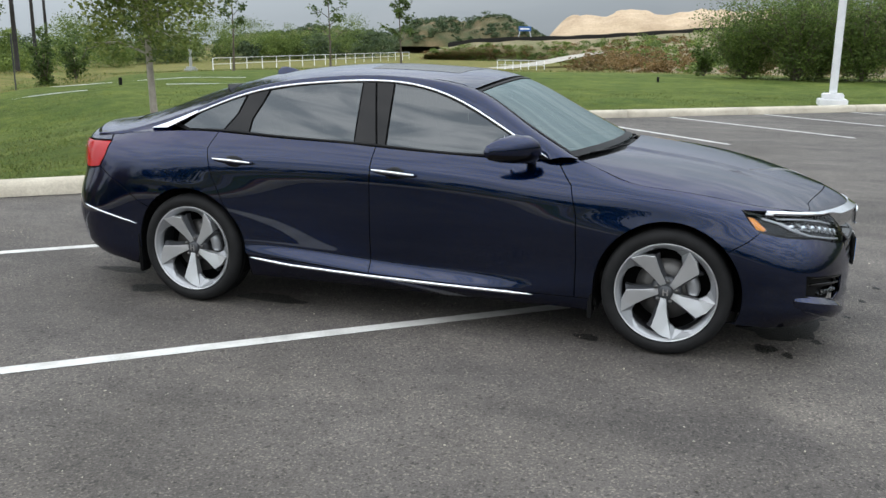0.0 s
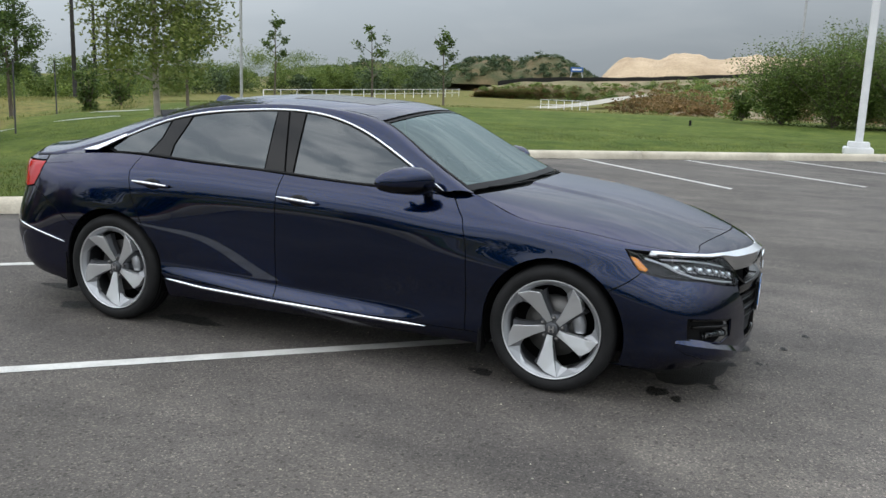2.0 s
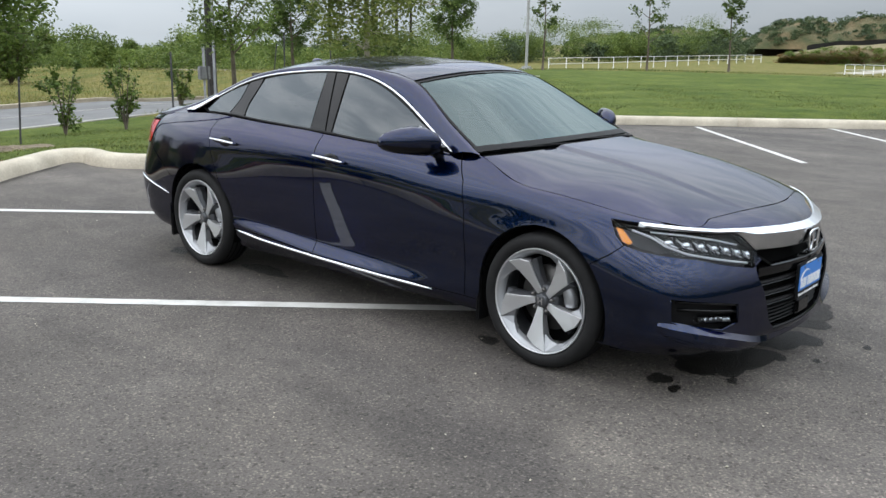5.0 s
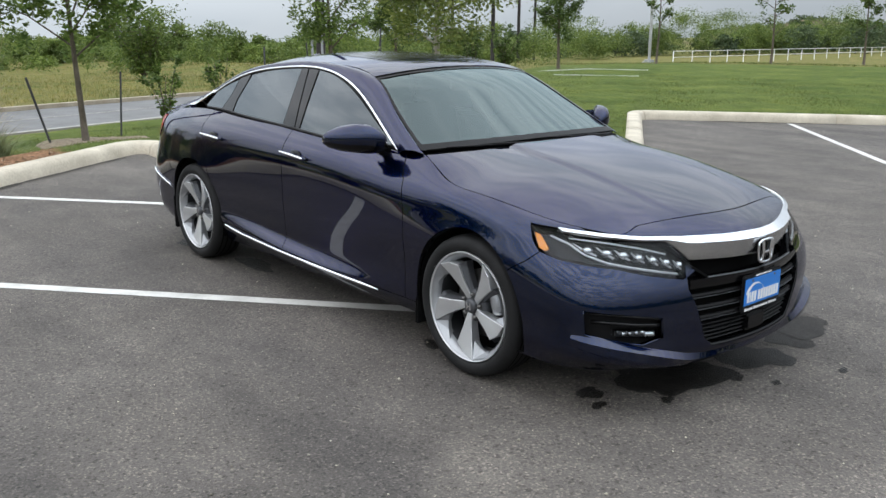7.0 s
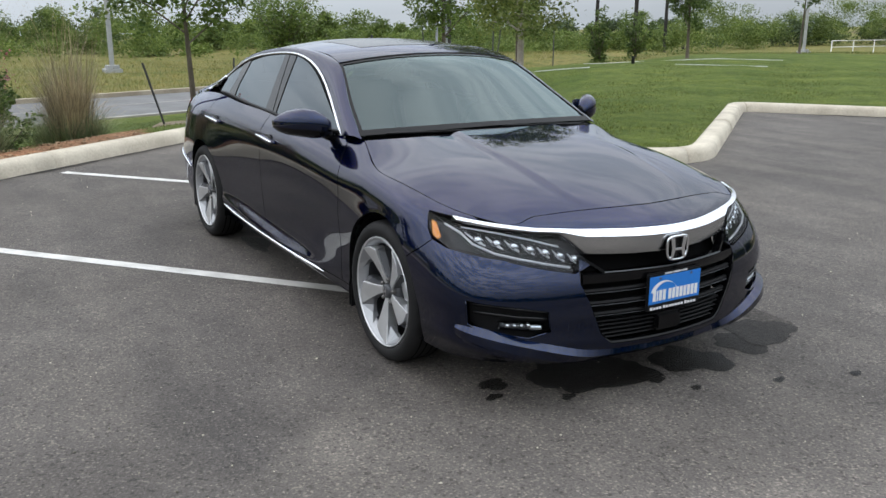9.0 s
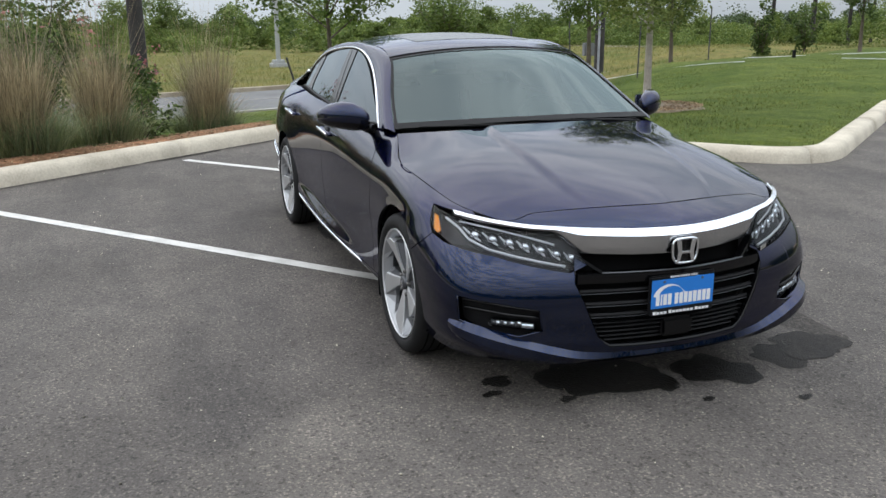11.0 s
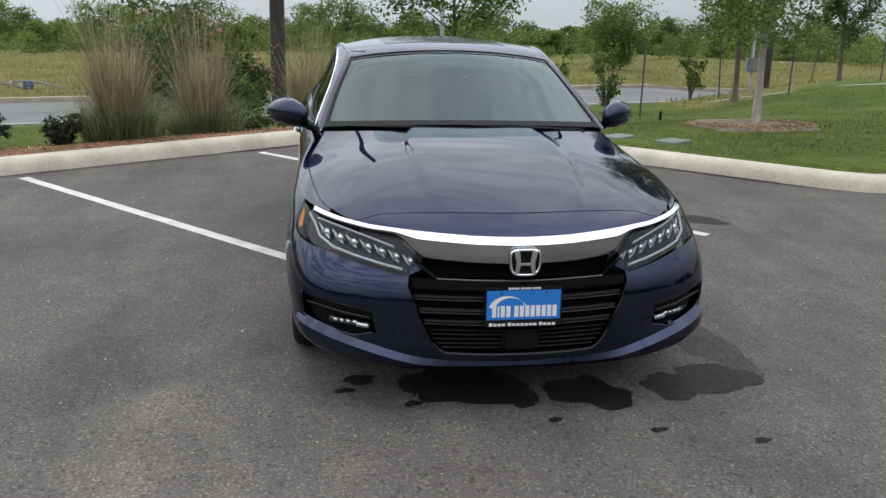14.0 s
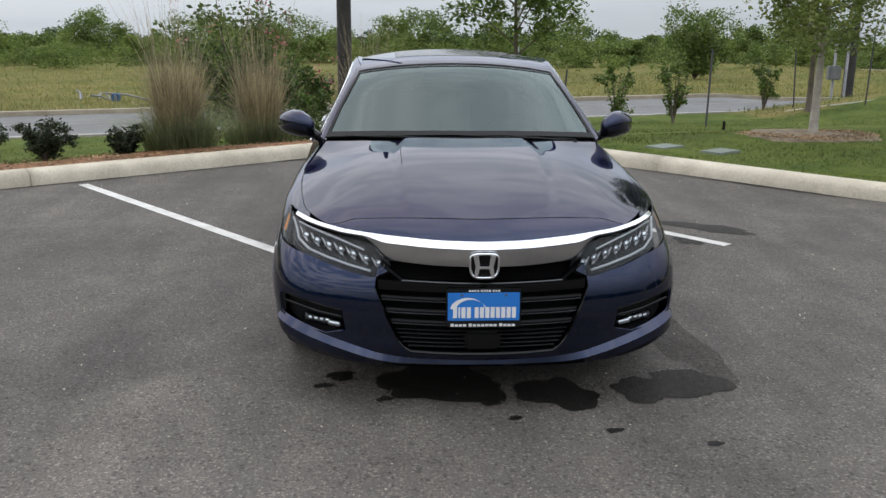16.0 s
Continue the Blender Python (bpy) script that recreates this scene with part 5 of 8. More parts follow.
# ---- door handles and mirrors ----
def handles():
    for x0, x1, z0, z1, door in ((-1.215, -0.965, 0.892, 0.880, rd), (-0.205, 0.045, 0.878, 0.862, fd)):
        for s, d in zip((-1, 1), door):
            line = np.array(skin_line([(x0 + (x1 - x0) * i / 12, z0 + (z1 - z0) * i / 12) for i in range(13)], 0.012))
            vs, fs = [], []
            prof = [(-0.014, -0.016), (0.010, -0.016), (0.020, -0.006), (0.020, 0.006), (0.012, 0.014), (-0.014, 0.014)]
            for i, p in enumerate(line):
                k = math.sin(math.pi * min(1, max(0, (i + 0.6) / 13.2))) ** 0.35
                for o, h in prof:
                    vs.append((p[0], s * (-p[1] + o * k - (1 - k) * 0.012), p[2] + h * k))
            m = len(prof)
            for i in range(12):
                for j in range(m):
                    fs.append((i * m + j, i * m + (j + 1) % m, (i + 1) * m + (j + 1) % m, (i + 1) * m + j))
            fs += [tuple(range(m)), tuple(range(12 * m, 13 * m))]
            bm = bmesh.new()
            bm.from_mesh(mesh_of("door_handle", vs, fs, True))
            bmesh.ops.recalc_face_normals(bm, faces=bm.faces[:])
            h = part("door_handle", bm, PAINT, d)
            chrome = [(p[0], s * (-p[1] + 0.019), p[2] + 0.006) for p in line]
            cv, cf = tube(chrome, [0.0085 * math.sin(math.pi * (i + 0.7) / 13.4) ** 0.3 for i in range(13)], 8)
            part("chrome_strip", mesh_of("chrome_strip", cv, cf, True), CHROME, h, "bright chrome bar of the handle")
            # the hollow behind the grip: a black bulge stands for its shade
            mid = line[6]
            bm = bmesh.new()
            bmesh.ops.create_uvsphere(bm, u_segments=20, v_segments=10, radius=1.0, matrix=Matrix.Translation((mid[0], s * (-mid[1] - 0.011), mid[2] - 0.002)) @ Matrix.Diagonal((0.062, 0.008, 0.036, 1)))
            for f in bm.faces:
                f.smooth = True
            part("handle_cup_shade", bm, GLOSS_BLACK, d)


handles()


def mirror(s):
    root = tagged(new("wing_mirror"), "blue door mirror with black foot")
    root.parent = car
    vs, fs = [], []
    # outline from inner end to outer tip, section by section
    sec = [(0.835, 0.690, 1.020, 0.036, 0.040), (0.865, 0.672, 1.030, 0.066, 0.062), (0.91, 0.640, 1.040, 0.092, 0.076), (0.96, 0.600, 1.044, 0.100, 0.074), (1.01, 0.555, 1.040, 0.092, 0.062), (1.045, 0.515, 1.035, 0.066, 0.044), (1.066, 0.490, 1.032, 0.025, 0.020)]
    k = 20
    for w, x, z, a, b in sec:
        for i in range(k):
            c = 2 * math.pi * i / k
            cx, cz = math.cos(c), math.sin(c)
            vs.append((x + a * (abs(cx) ** 0.8) * math.copysign(1, cx) * (1.0 if cx > 0 else 0.45), s * w, z + b * (abs(cz) ** 0.85) * math.copysign(1, cz)))
    for i in range(len(sec) - 1):
        for j in range(k):
            fs.append((i * k + j, i * k + (j + 1) % k, (i + 1) * k + (j + 1) % k, (i + 1) * k + j))
    fs += [tuple(range(k)), tuple(range((len(sec) - 1) * k, len(sec) * k))]
    bm = bmesh.new()
    bm.from_mesh(mesh_of("mirror_shell", vs, fs, True))
    bmesh.ops.recalc_face_normals(bm, faces=bm.faces[:])
    ob = part("mirror_shell", bm, PAINT, root)
    # the lower third is black
    ob.data.materials.append(GLOSS_BLACK)
    for p in ob.data.polygons:
        if p.center.z < 1.022:
            p.material_index = 1
    bm = bmesh.new()
    bm.from_mesh(mesh_of("mirror_foot", *joined([tube([(0.665, s * 0.775, 0.955), (0.672, s * 0.82, 0.972), (0.672, s * 0.87, 1.000)], [0.030, 0.026, 0.030], 10)]), smooth=True))
    part("mirror_foot", bm, GLOSS_BLACK, root)
    bm = bmesh.new()
    box(bm, 0.555, 0.57, min(s * 0.88, s * 1.03), max(s * 0.88, s * 1.03), 0.995, 1.085, 0.006)
    part("mirror_glass", bm, CHROME, root)


mirror(-1), mirror(1)


# ---- wheels ----
def lathe(profile, n=64):
    """(radius, offset outwards) spun about the axle (y)."""
    vs, fs, m = [], [], len(profile)
    for i in range(n):
        a = 2 * math.pi * i / n
        for r, o in profile:
            vs.append((r * math.cos(a), o, r * math.sin(a)))
    for i in range(n):
        j = (i + 1) % n
        for k in range(m - 1):
            fs.append((i * m + k, i * m + k + 1, j * m + k + 1, j * m + k))
    return vs, fs


def fixed(name, v, f, smooth_it=True, angle=None):
    bm = bmesh.new()
    bm.from_mesh(mesh_of(name, v, f, smooth_it))
    bmesh.ops.remove_doubles(bm, verts=bm.verts[:], dist=1e-5)
    bmesh.ops.recalc_face_normals(bm, faces=bm.faces[:])
    return bm


def prism(outline, depth_front, depth_back):
    """A plate between two faces; outline: (x, z, offset of the front face)."""
    n = len(outline)
    vs = [(x, o + depth_front, z) for x, z, o in outline] + [(x, depth_back, z) for x, z, o in outline]
    fs = [tuple(range(n))] + [(i, (i + 1) % n, n + (i + 1) % n, n + i) for i in range(n)]
    return vs, fs


def pol(r, a, o=0.0):
    return (r * math.cos(radians(a)), r * math.sin(radians(a)), o)


def wheel(cx, s, turn):
    """y points outwards in the wheel's own space."""
    root = new("wheel")
    root.parent = car
    tagged(root, "machined five-spoke alloy wheel with low black tyre")
    tv, tf = lathe([(0.256, 0.055), (0.2600, 0.092), (0.270, 0.105), (0.288, 0.111), (0.306, 0.109), (0.322, 0.099), (0.331, 0.083), (0.3345, 0.06), (0.3355, 0.0), (0.3345, -0.06), (0.326, -0.095), (0.29, -0.108), (0.262, -0.09), (0.256, -0.06)], 72)
    tyre = part("tyre", fixed("tyre", tv, tf), RUBBER, root)
    # tread grooves: black rings on the tread carry their shade as colour
    for o in (-0.055, -0.02, 0.02, 0.055):
        gv, gf = lathe([(0.3362, o - 0.004), (0.3366, o), (0.3362, o + 0.004)], 72)
        part("tread_groove_shade", fixed("tread_groove_shade", gv, gf), VOID, tyre)
    rv, rf = lathe([(0.2270, 0.057), (0.2260, 0.040), (0.2320, 0.025), (0.2340, -0.07), (0.2400, -0.085), (0.2550, -0.07), (0.2550, 0.09)], 72)
    rim = part("rim", fixed("rim", rv, rf), ALLOY_GREY, root)
    # dished ring that carries the spokes
    gv, gf = lathe([(0.2270, 0.055), (0.2310, 0.074), (0.2400, 0.088), (0.2490, 0.0965), (0.2530, 0.0985)], 80)
    part("rim_dish", fixed("rim_dish", gv, gf), ALLOY_DIM, rim, "silver dished ring of the rim")
    lv, lf = lathe([(0.2610, 0.092), (0.2605, 0.1030), (0.2585, 0.1045), (0.2535, 0.1005), (0.2535, 0.095)], 90)
    part("rim_lip", fixed("rim_lip", lv, lf), ALLOY, rim, "bright machined rim edge")
    dv, df = lathe([(0.07, 0.0), (0.162, 0.0), (0.162, -0.022), (0.07, -0.022)], 48)
    part("brake_disc", fixed("brake_disc", dv, df), IRON, root)
    bv, bf = lathe([(0.0, -0.05), (0.232, -0.05)], 32)
    part("backing_plate", fixed("backing_plate", bv, bf), VOID, root)
    hv, hf = lathe([(0.0, 0.062), (0.05, 0.064), (0.074, 0.056), (0.082, 0.03), (0.075, -0.02)], 40)
    part("hub", fixed("hub", hv, hf), ALLOY_GREY, rim)
    for k in range(5):
        a = turn + 72 * k
        # broad machined blade, narrow at the hub, cut off at a slant along the rim
        blade = [pol(0.042, a - 28, 0.068), pol(0.039, a + 17, 0.068), pol(0.100, a + 15, 0.076), pol(0.170, a + 17, 0.086), pol(0.2500, a + 19, 0.1035), pol(0.2260, a + 4, 0.1025), pol(0.198, a - 10, 0.1005), pol(0.115, a - 12, 0.084)]
        bmv, bmf = prism(blade, 0.0, 0.035)
        bm = bmesh.new()
        bm.from_mesh(mesh_of("spoke", bmv, bmf))
        bmesh.ops.recalc_face_normals(bm, faces=bm.faces[:])
        bmesh.ops.bevel(bm, geom=[e for e in bm.edges if e.calc_length() > 0.03], offset=0.0016, segments=1, affect="EDGES")
        part("spoke", bm, ALLOY, rim)
        # bright facet that falls from the blade's long side into the dish
        wing = [pol(0.168, a + 17.5, 0.070), pol(0.2510, a + 19, 0.1000), pol(0.2515, a + 44, 0.0985), pol(0.2330, a + 46, 0.084), pol(0.2230, a + 34, 0.068), pol(0.204, a + 25, 0.061)]
        wv, wf = prism(wing, 0.0, 0.045)
        bm = bmesh.new()
        bm.from_mesh(mesh_of("rim_wing", wv, wf))
        bmesh.ops.recalc_face_normals(bm, faces=bm.faces[:])
        part("rim_wing", bm, ALLOY_DIM, rim)
        # the pocket's grey flank beside the blade
        flank = [pol(0.048, a - 38, 0.046), pol(0.115, a - 19, 0.050), pol(0.180, a - 15, 0.056), pol(0.210, a - 16, 0.062), pol(0.200, a - 9, 0.092), pol(0.115, a - 11, 0.078), pol(0.044, a - 27, 0.062)]
        fv, ff = prism(flank, 0.0, 0.02)
        bm = bmesh.new()
        bm.from_mesh(mesh_of("spoke_flank", fv, ff))
        bmesh.ops.recalc_face_normals(bm, faces=bm.faces[:])
        part("spoke_flank", bm, ALLOY_GREY, rim)
        nx, nz, _ = pol(0.057, a + 36)
        v, f = lathe([(0.0, 0.078), (0.008, 0.078), (0.0105, 0.072), (0.0105, 0.05)], 6)
        part("wheel_nut", fixed("wheel_nut", [(x + nx, y, z + nz) for x, y, z in v], f), IRON, rim)
    cv, cf = lathe([(0.0, 0.084), (0.026, 0.083), (0.033, 0.079), (0.034, 0.06)], 32)
    cap = part("centre_cap", fixed("centre_cap", cv, cf), ALLOY_GREY, rim)
    bm = bmesh.new()
    box(bm, -0.014, -0.007, 0.083, 0.087, -0.017, 0.017)
    box(bm, 0.007, 0.014, 0.083, 0.087, -0.017, 0.017)
    box(bm, -0.008, 0.008, 0.083, 0.087, -0.003, 0.004)
    part("cap_badge", bm, CHROME, cap)
    # caliper
    cal = []
    for i in range(7):
        b = 22 + (i - 3) * 9
        cal.append((0.138 * math.cos(radians(b)), 0.022, 0.138 * math.sin(radians(b))))
    part("brake_caliper", mesh_of("brake_caliper", *tube(cal, [0.028, 0.034, 0.036, 0.036, 0.036, 0.034, 0.028], 8), smooth=True), ALLOY_DIM, root)
    root.matrix_basis = Matrix.Translation((cx, s * 0.806, 0.336)) @ (pose(0, 0, 0, 0, 0, 0) if s > 0 else Matrix.Diagonal((1, -1, 1, 1)))
    return root


for cx, tr, tf_ in ((AF, 262, 262), (AR, 262, 262)):
    wheel(cx, -1, tr)
    wheel(cx, 1, tf_)

# mud flaps behind the wheels
for cx in (AF, AR):
    for s in (-1, 1):
        bm = bmesh.new()
        w0, w1 = sorted((s * 0.80, s * 0.895))
        box(bm, cx - 0.398, cx - 0.378, w0, w1, 0.150, 0.40, 0.008)
        part("mud_flap", bm, BLACK, car)

# ---- nose details ----
def nose_point(w, z, out=0.0):
    """A point on the nose by half width and height, moved out along the skin's normal."""
    u, v = N_(w, z) if w > 0.004 else (UF, N_(0.01, z)[1])
    p = BODY.at(np.array([u]), np.array([v]))[0]
    n = BODY.normal(np.array([u]), np.array([v]))[0]
    if n[0] < 0:
        n = -n
    return p + n * out


def lofted(name, rows, material, parent, label="", closed=True, join=True, smooth_it=True):
    """A strip through rows of points, drawn for the right half and mirrored into one mesh."""
    m = len(rows[0])
    V = np.array(rows).reshape(-1, 3)
    fs = []
    for i in range(len(rows) - 1):
        for k in range(m - (0 if closed else 1)):
            j = (k + 1) % m
            fs.append((i * m + k, i * m + j, (i + 1) * m + j, (i + 1) * m + k))
    if closed:
        fs += [tuple(range(m)), tuple(range((len(rows) - 1) * m, len(rows) * m))]
    o = len(V)
    sets = [(np.concatenate([V, V * (1, -1, 1)]), fs + [tuple(i + o for i in reversed(f)) for f in fs])] if join else [(V, fs), (V * (1, -1, 1), [tuple(reversed(f)) for f in fs])]
    made = []
    for v, f in sets:
        bm = bmesh.new()
        bm.from_mesh(mesh_of(name, v, f, smooth_it))
        bmesh.ops.remove_doubles(bm, verts=bm.verts[:], dist=2e-4)
        bmesh.ops.recalc_face_normals(bm, faces=bm.faces[:])
        for e in bm.edges:
            if len(e.link_faces) == 2 and e.calc_face_angle(0) > radians(28):
                e.smooth = False
        made.append(part(name, bm, material, parent, label))
    return made


def bright_bar():
    rows = []
    for w in np.concatenate([np.linspace(0.80, 0.56, 12), np.linspace(0.53, 0.37, 10), np.linspace(0.33, 0.0, 12)]):
        zt = float(np.interp(w, (0.0, 0.2, 0.4, 0.58, 0.70, 0.80), (0.737, 0.737, 0.741, 0.749, 0.762, 0.775)))
        k = float(smooth(0.50, 0.385, w))
        low = 0.024 + 0.083 * k
        fold = 0.014 + 0.016 * k
        a = nose_point(w, zt, -0.02)
        b = nose_point(w, zt, 0.005)
        c = nose_point(w, zt - fold, 0.012 + 0.012 * k)
        d = c + np.array((-0.003, 0, -(low - fold) * 0.6))
        e = c + np.array((-0.012 - 0.004 * k, 0, -(low - fold)))
        f = e + np.array((-0.03, 0, 0.0))
        rows.append([a, b, c, d, e, f])
    lofted("grille_bar", rows, SATIN, car, "broad satin chrome bar across the nose")
    # a strip of paler chrome paints the highlight along the bar's top
    rows = []
    for w in np.linspace(0.80, 0.0, 40):
        zt = float(np.interp(w, (0.0, 0.2, 0.4, 0.58, 0.70, 0.80), (0.737, 0.737, 0.741, 0.749, 0.762, 0.775)))
        k = float(smooth(0.50, 0.385, w))
        fold = 0.014 + 0.016 * k
        b, c = nose_point(w, zt, 0.0065), nose_point(w, zt - fold, 0.0135 + 0.012 * k)
        rows.append([b, c, c - np.array((0.006, 0, 0.002)), b - np.array((0.006, 0, 0.002))])
    lofted("bar_highlight", rows, CHROME, car, "chrome top edge of the bar, paler to carry its highlight")


bright_bar()


def grille():
    root = tagged(new("grille"), "black grille with thin slats")
    root.parent = car
    edge = [N_(0.44, 0.640)] + gr_side + [(UF, N_(0.02, 0.650)[1])]
    panel("grille_back", BODY, edge, VOID, root, lift=-0.085, depth=0.0, gap=-0.015, mirror_join=True, both=False, step=0.06)

    def half(z):
        return float(np.interp(z, (0.268, 0.315, 0.42, 0.535, 0.60, 0.64), (0.30, 0.352, 0.40, 0.443, 0.425, 0.41)))

    def slat(name, z, h, out, deep, material, wmax=None, kink=0.0, label=""):
        rows = []
        hw = (half(z) - 0.004) if wmax is None else wmax
        for w in np.linspace(hw, 0.0, 18):
            zz = z + kink * float(smooth(hw - 0.12, hw, w))
            p = nose_point(w, zz, out)
            rows.append([p + (0, 0, h / 2), p + (0.004, 0, 0), p + (0, 0, -h / 2), p + (-deep, 0, -h / 2), p + (-deep, 0, h / 2)])
        lofted(name, rows, material, root, label)

    # the deep brow, then the bars below it
    slat("brow", 0.553, 0.040, -0.004, 0.05, GLOSS_BLACK, None, 0.0)
    for z in (0.503, 0.448, 0.398):
        slat("slat", z, 0.015, -0.024, 0.012, BLACK)
        # thin grey line paints the sky's glint on the black slat
        slat("slat_glint", z - 0.0100, 0.003, -0.020, 0.004, ALLOY_GREY)
    for z in (0.358, 0.340, 0.322, 0.304, 0.286):
        slat("slat", z, 0.007, -0.03, 0.03, BLACK)
    # slanting cheeks of the upper opening
    rows = []
    for i in range(10):
        f = i / 9
        w, z = 0.425 + (0.325 - 0.425) * f, 0.640 + (0.570 - 0.640) * f
        p = nose_point(w, z, -0.004)
        rows.append([p + (0, 0, 0.006), p + (0.003, 0, -0.008), p + (-0.04, 0, -0.012), p + (-0.04, 0, 0.006)])
    lofted("brow_cheek", rows, GLOSS_BLACK, root, join=False)
    # grey line in place of the highlight along the gloss-black brow
    rows = []
    for w in np.linspace(0.335, 0.0, 12):
        p = nose_point(w, 0.574, 0.0)
        rows.append([p + (0, 0, 0.003), p + (0.003, 0, 0), p + (0, 0, -0.003), p + (-0.01, 0, 0)])
    lofted("brow_glint", rows, ALLOY_GREY, root)
    # frame round the opening
    line = [nose_point(w, z, -0.006) for w, z in ((0.432, 0.628), (0.438, 0.58), (0.448, 0.535), (0.425, 0.475), (0.40, 0.42), (0.376, 0.365), (0.352, 0.315), (0.33, 0.287), (0.30, 0.268), (0.20, 0.264), (0.10, 0.263), (0.0, 0.263))]
    rows = [[p + (0, 0, 0.007), p + (0.004, 0, 0), p + (0, 0, -0.007), p + (-0.05, 0, -0.007), p + (-0.05, 0, 0.007)] for p in line]
    lofted("grille_frame", rows, GLOSS_BLACK, root)
    bm = bmesh.new()
    box(bm, 2.315, 2.355, -0.075, 0.075, 0.285, 0.365, 0.012)
    part("radar_cover", bm, GLOSS_BLACK, root)


grille()


def emblem():
    root = tagged(new("emblem"), "chrome badge with a rounded square ring")
    root.parent = car
    x, z = 2.372, 0.652
    n, ring = 40, []
    for i in range(n + 1):
        a = 2 * math.pi * i / n
        c, s = math.cos(a), math.sin(a)
        ring.append((x - 0.004 * abs(c), 0.058 * math.copysign(abs(c) ** 0.5, c) * (1 + 0.10 * s), z + 0.050 * math.copysign(abs(s) ** 0.55, s)))
    part("ring", mesh_of("ring", *tube(ring, 0.0056, 8, False), smooth=True), CHROME, root)
    vs = [(x - 0.012, p[1], p[2]) for p in ring[:-1]]
    part("badge_back", mesh_of("badge_back", vs, [tuple(range(n))]), GLOSS_BLACK, root)
    for s in (-1, 1):
        bm = bmesh.new()
        pts = [(0.024, 0.044), (0.047, 0.044), (0.036, -0.002), (0.042, -0.044), (0.027, -0.044), (0.018, -0.004)]
        a = [bm.verts.new((x + 0.004, s * w, z + h)) for w, h in pts]
        b = [bm.verts.new((x - 0.010, s * w, z + h)) for w, h in pts]
        bm.faces.new(a)
        for i in range(6):
            bm.faces.new((a[i], b[i], b[(i + 1) % 6], a[(i + 1) % 6]))
        bmesh.ops.recalc_face_normals(bm, faces=bm.faces[:])
        part("badge_post", bm, CHROME, root)
    bm = bmesh.new()
    box(bm, x - 0.01, x + 0.003, -0.022, 0.022, z - 0.012, z - 0.001, 0.002)
    part("badge_bar", bm, CHROME, root)


emblem()


def plate():
    """The dealer's show plate: blue, with its print as plain shapes."""
    root = empty("show_plate", (2.366, 0, 0.472), "blue dealer plate with white print in a black frame", "plate")
    bm = bmesh.new()
    box(bm, -0.012, 0.004, -0.156, 0.156, -0.083, 0.083, 0.006)
    part("plate_frame", bm, BLACK, root)
    bm = bmesh.new()
    box(bm, 0.004, 0.0065, -0.148, 0.148, -0.052, 0.068, 0.001)
    part("plate_face", bm, PLATE_BLUE, root)
    # letter-wide bars in place of the two words
    y = -0.126
    for k in range(12):
        w = 0.0165 if k not in (1,) else 0.007
        if k == 4:
            y += 0.010
        bm = bmesh.new()
        box(bm, 0.0065, 0.0078, y, y + w, -0.040, 0.006)
        part("print_bar", bm, WHITE, root)
        y += w + 0.0055
    y = -0.136
    for k in range(15):
        bm = bmesh.new()
        h = 0.013 if k in (0, 4, 11) else 0.010
        box(bm, 0.004, 0.0052, y, y + 0.0135, -0.078, -0.078 + h)
        part("print_bar", bm, WHITE, root)
        y += 0.0172 + (0.006 if k in (3, 10) else 0)
    y = -0.062
    for k in range(11):
        bm = bmesh.new()
        box(bm, 0.004, 0.0052, y, y + 0.008, 0.0715, 0.079)
        part("print_bar", bm, WHITE, root)
        y += 0.0112 + (0.004 if k in (3, 7) else 0)
    vs, fs = [], []
    for i in range(15):
        a = radians(160 - 140 * i / 14)
        for r in (0.088 - 0.012 * abs(i / 14 - 0.1), 0.062 + 0.022 * (i / 14)):
            vs.append((0.0072, -0.062 + r * math.cos(a) * 0.95, -0.024 + r * math.sin(a) * 0.85))
    for i in range(14):
        fs.append((2 * i, 2 * i + 1, 2 * i + 3, 2 * i + 2))
    part("print_arch", mesh_of("print_arch", vs, fs), WHITE, root)
    for sy in (-0.09, 0.09):
        for sz in (0.058,):
            v, f = lathe([(0.0, 0.009), (0.005, 0.009), (0.006, 0.006)], 10)
            part("screw", mesh_of("screw", [(o, x + sy, z + sz) for x, o, z in v], f), IRON, root)
    return root


plate()


LAMP_GREY = plain("lamp_bezel", (0.030, 0.031, 0.033), 0.3, spec=0.35)


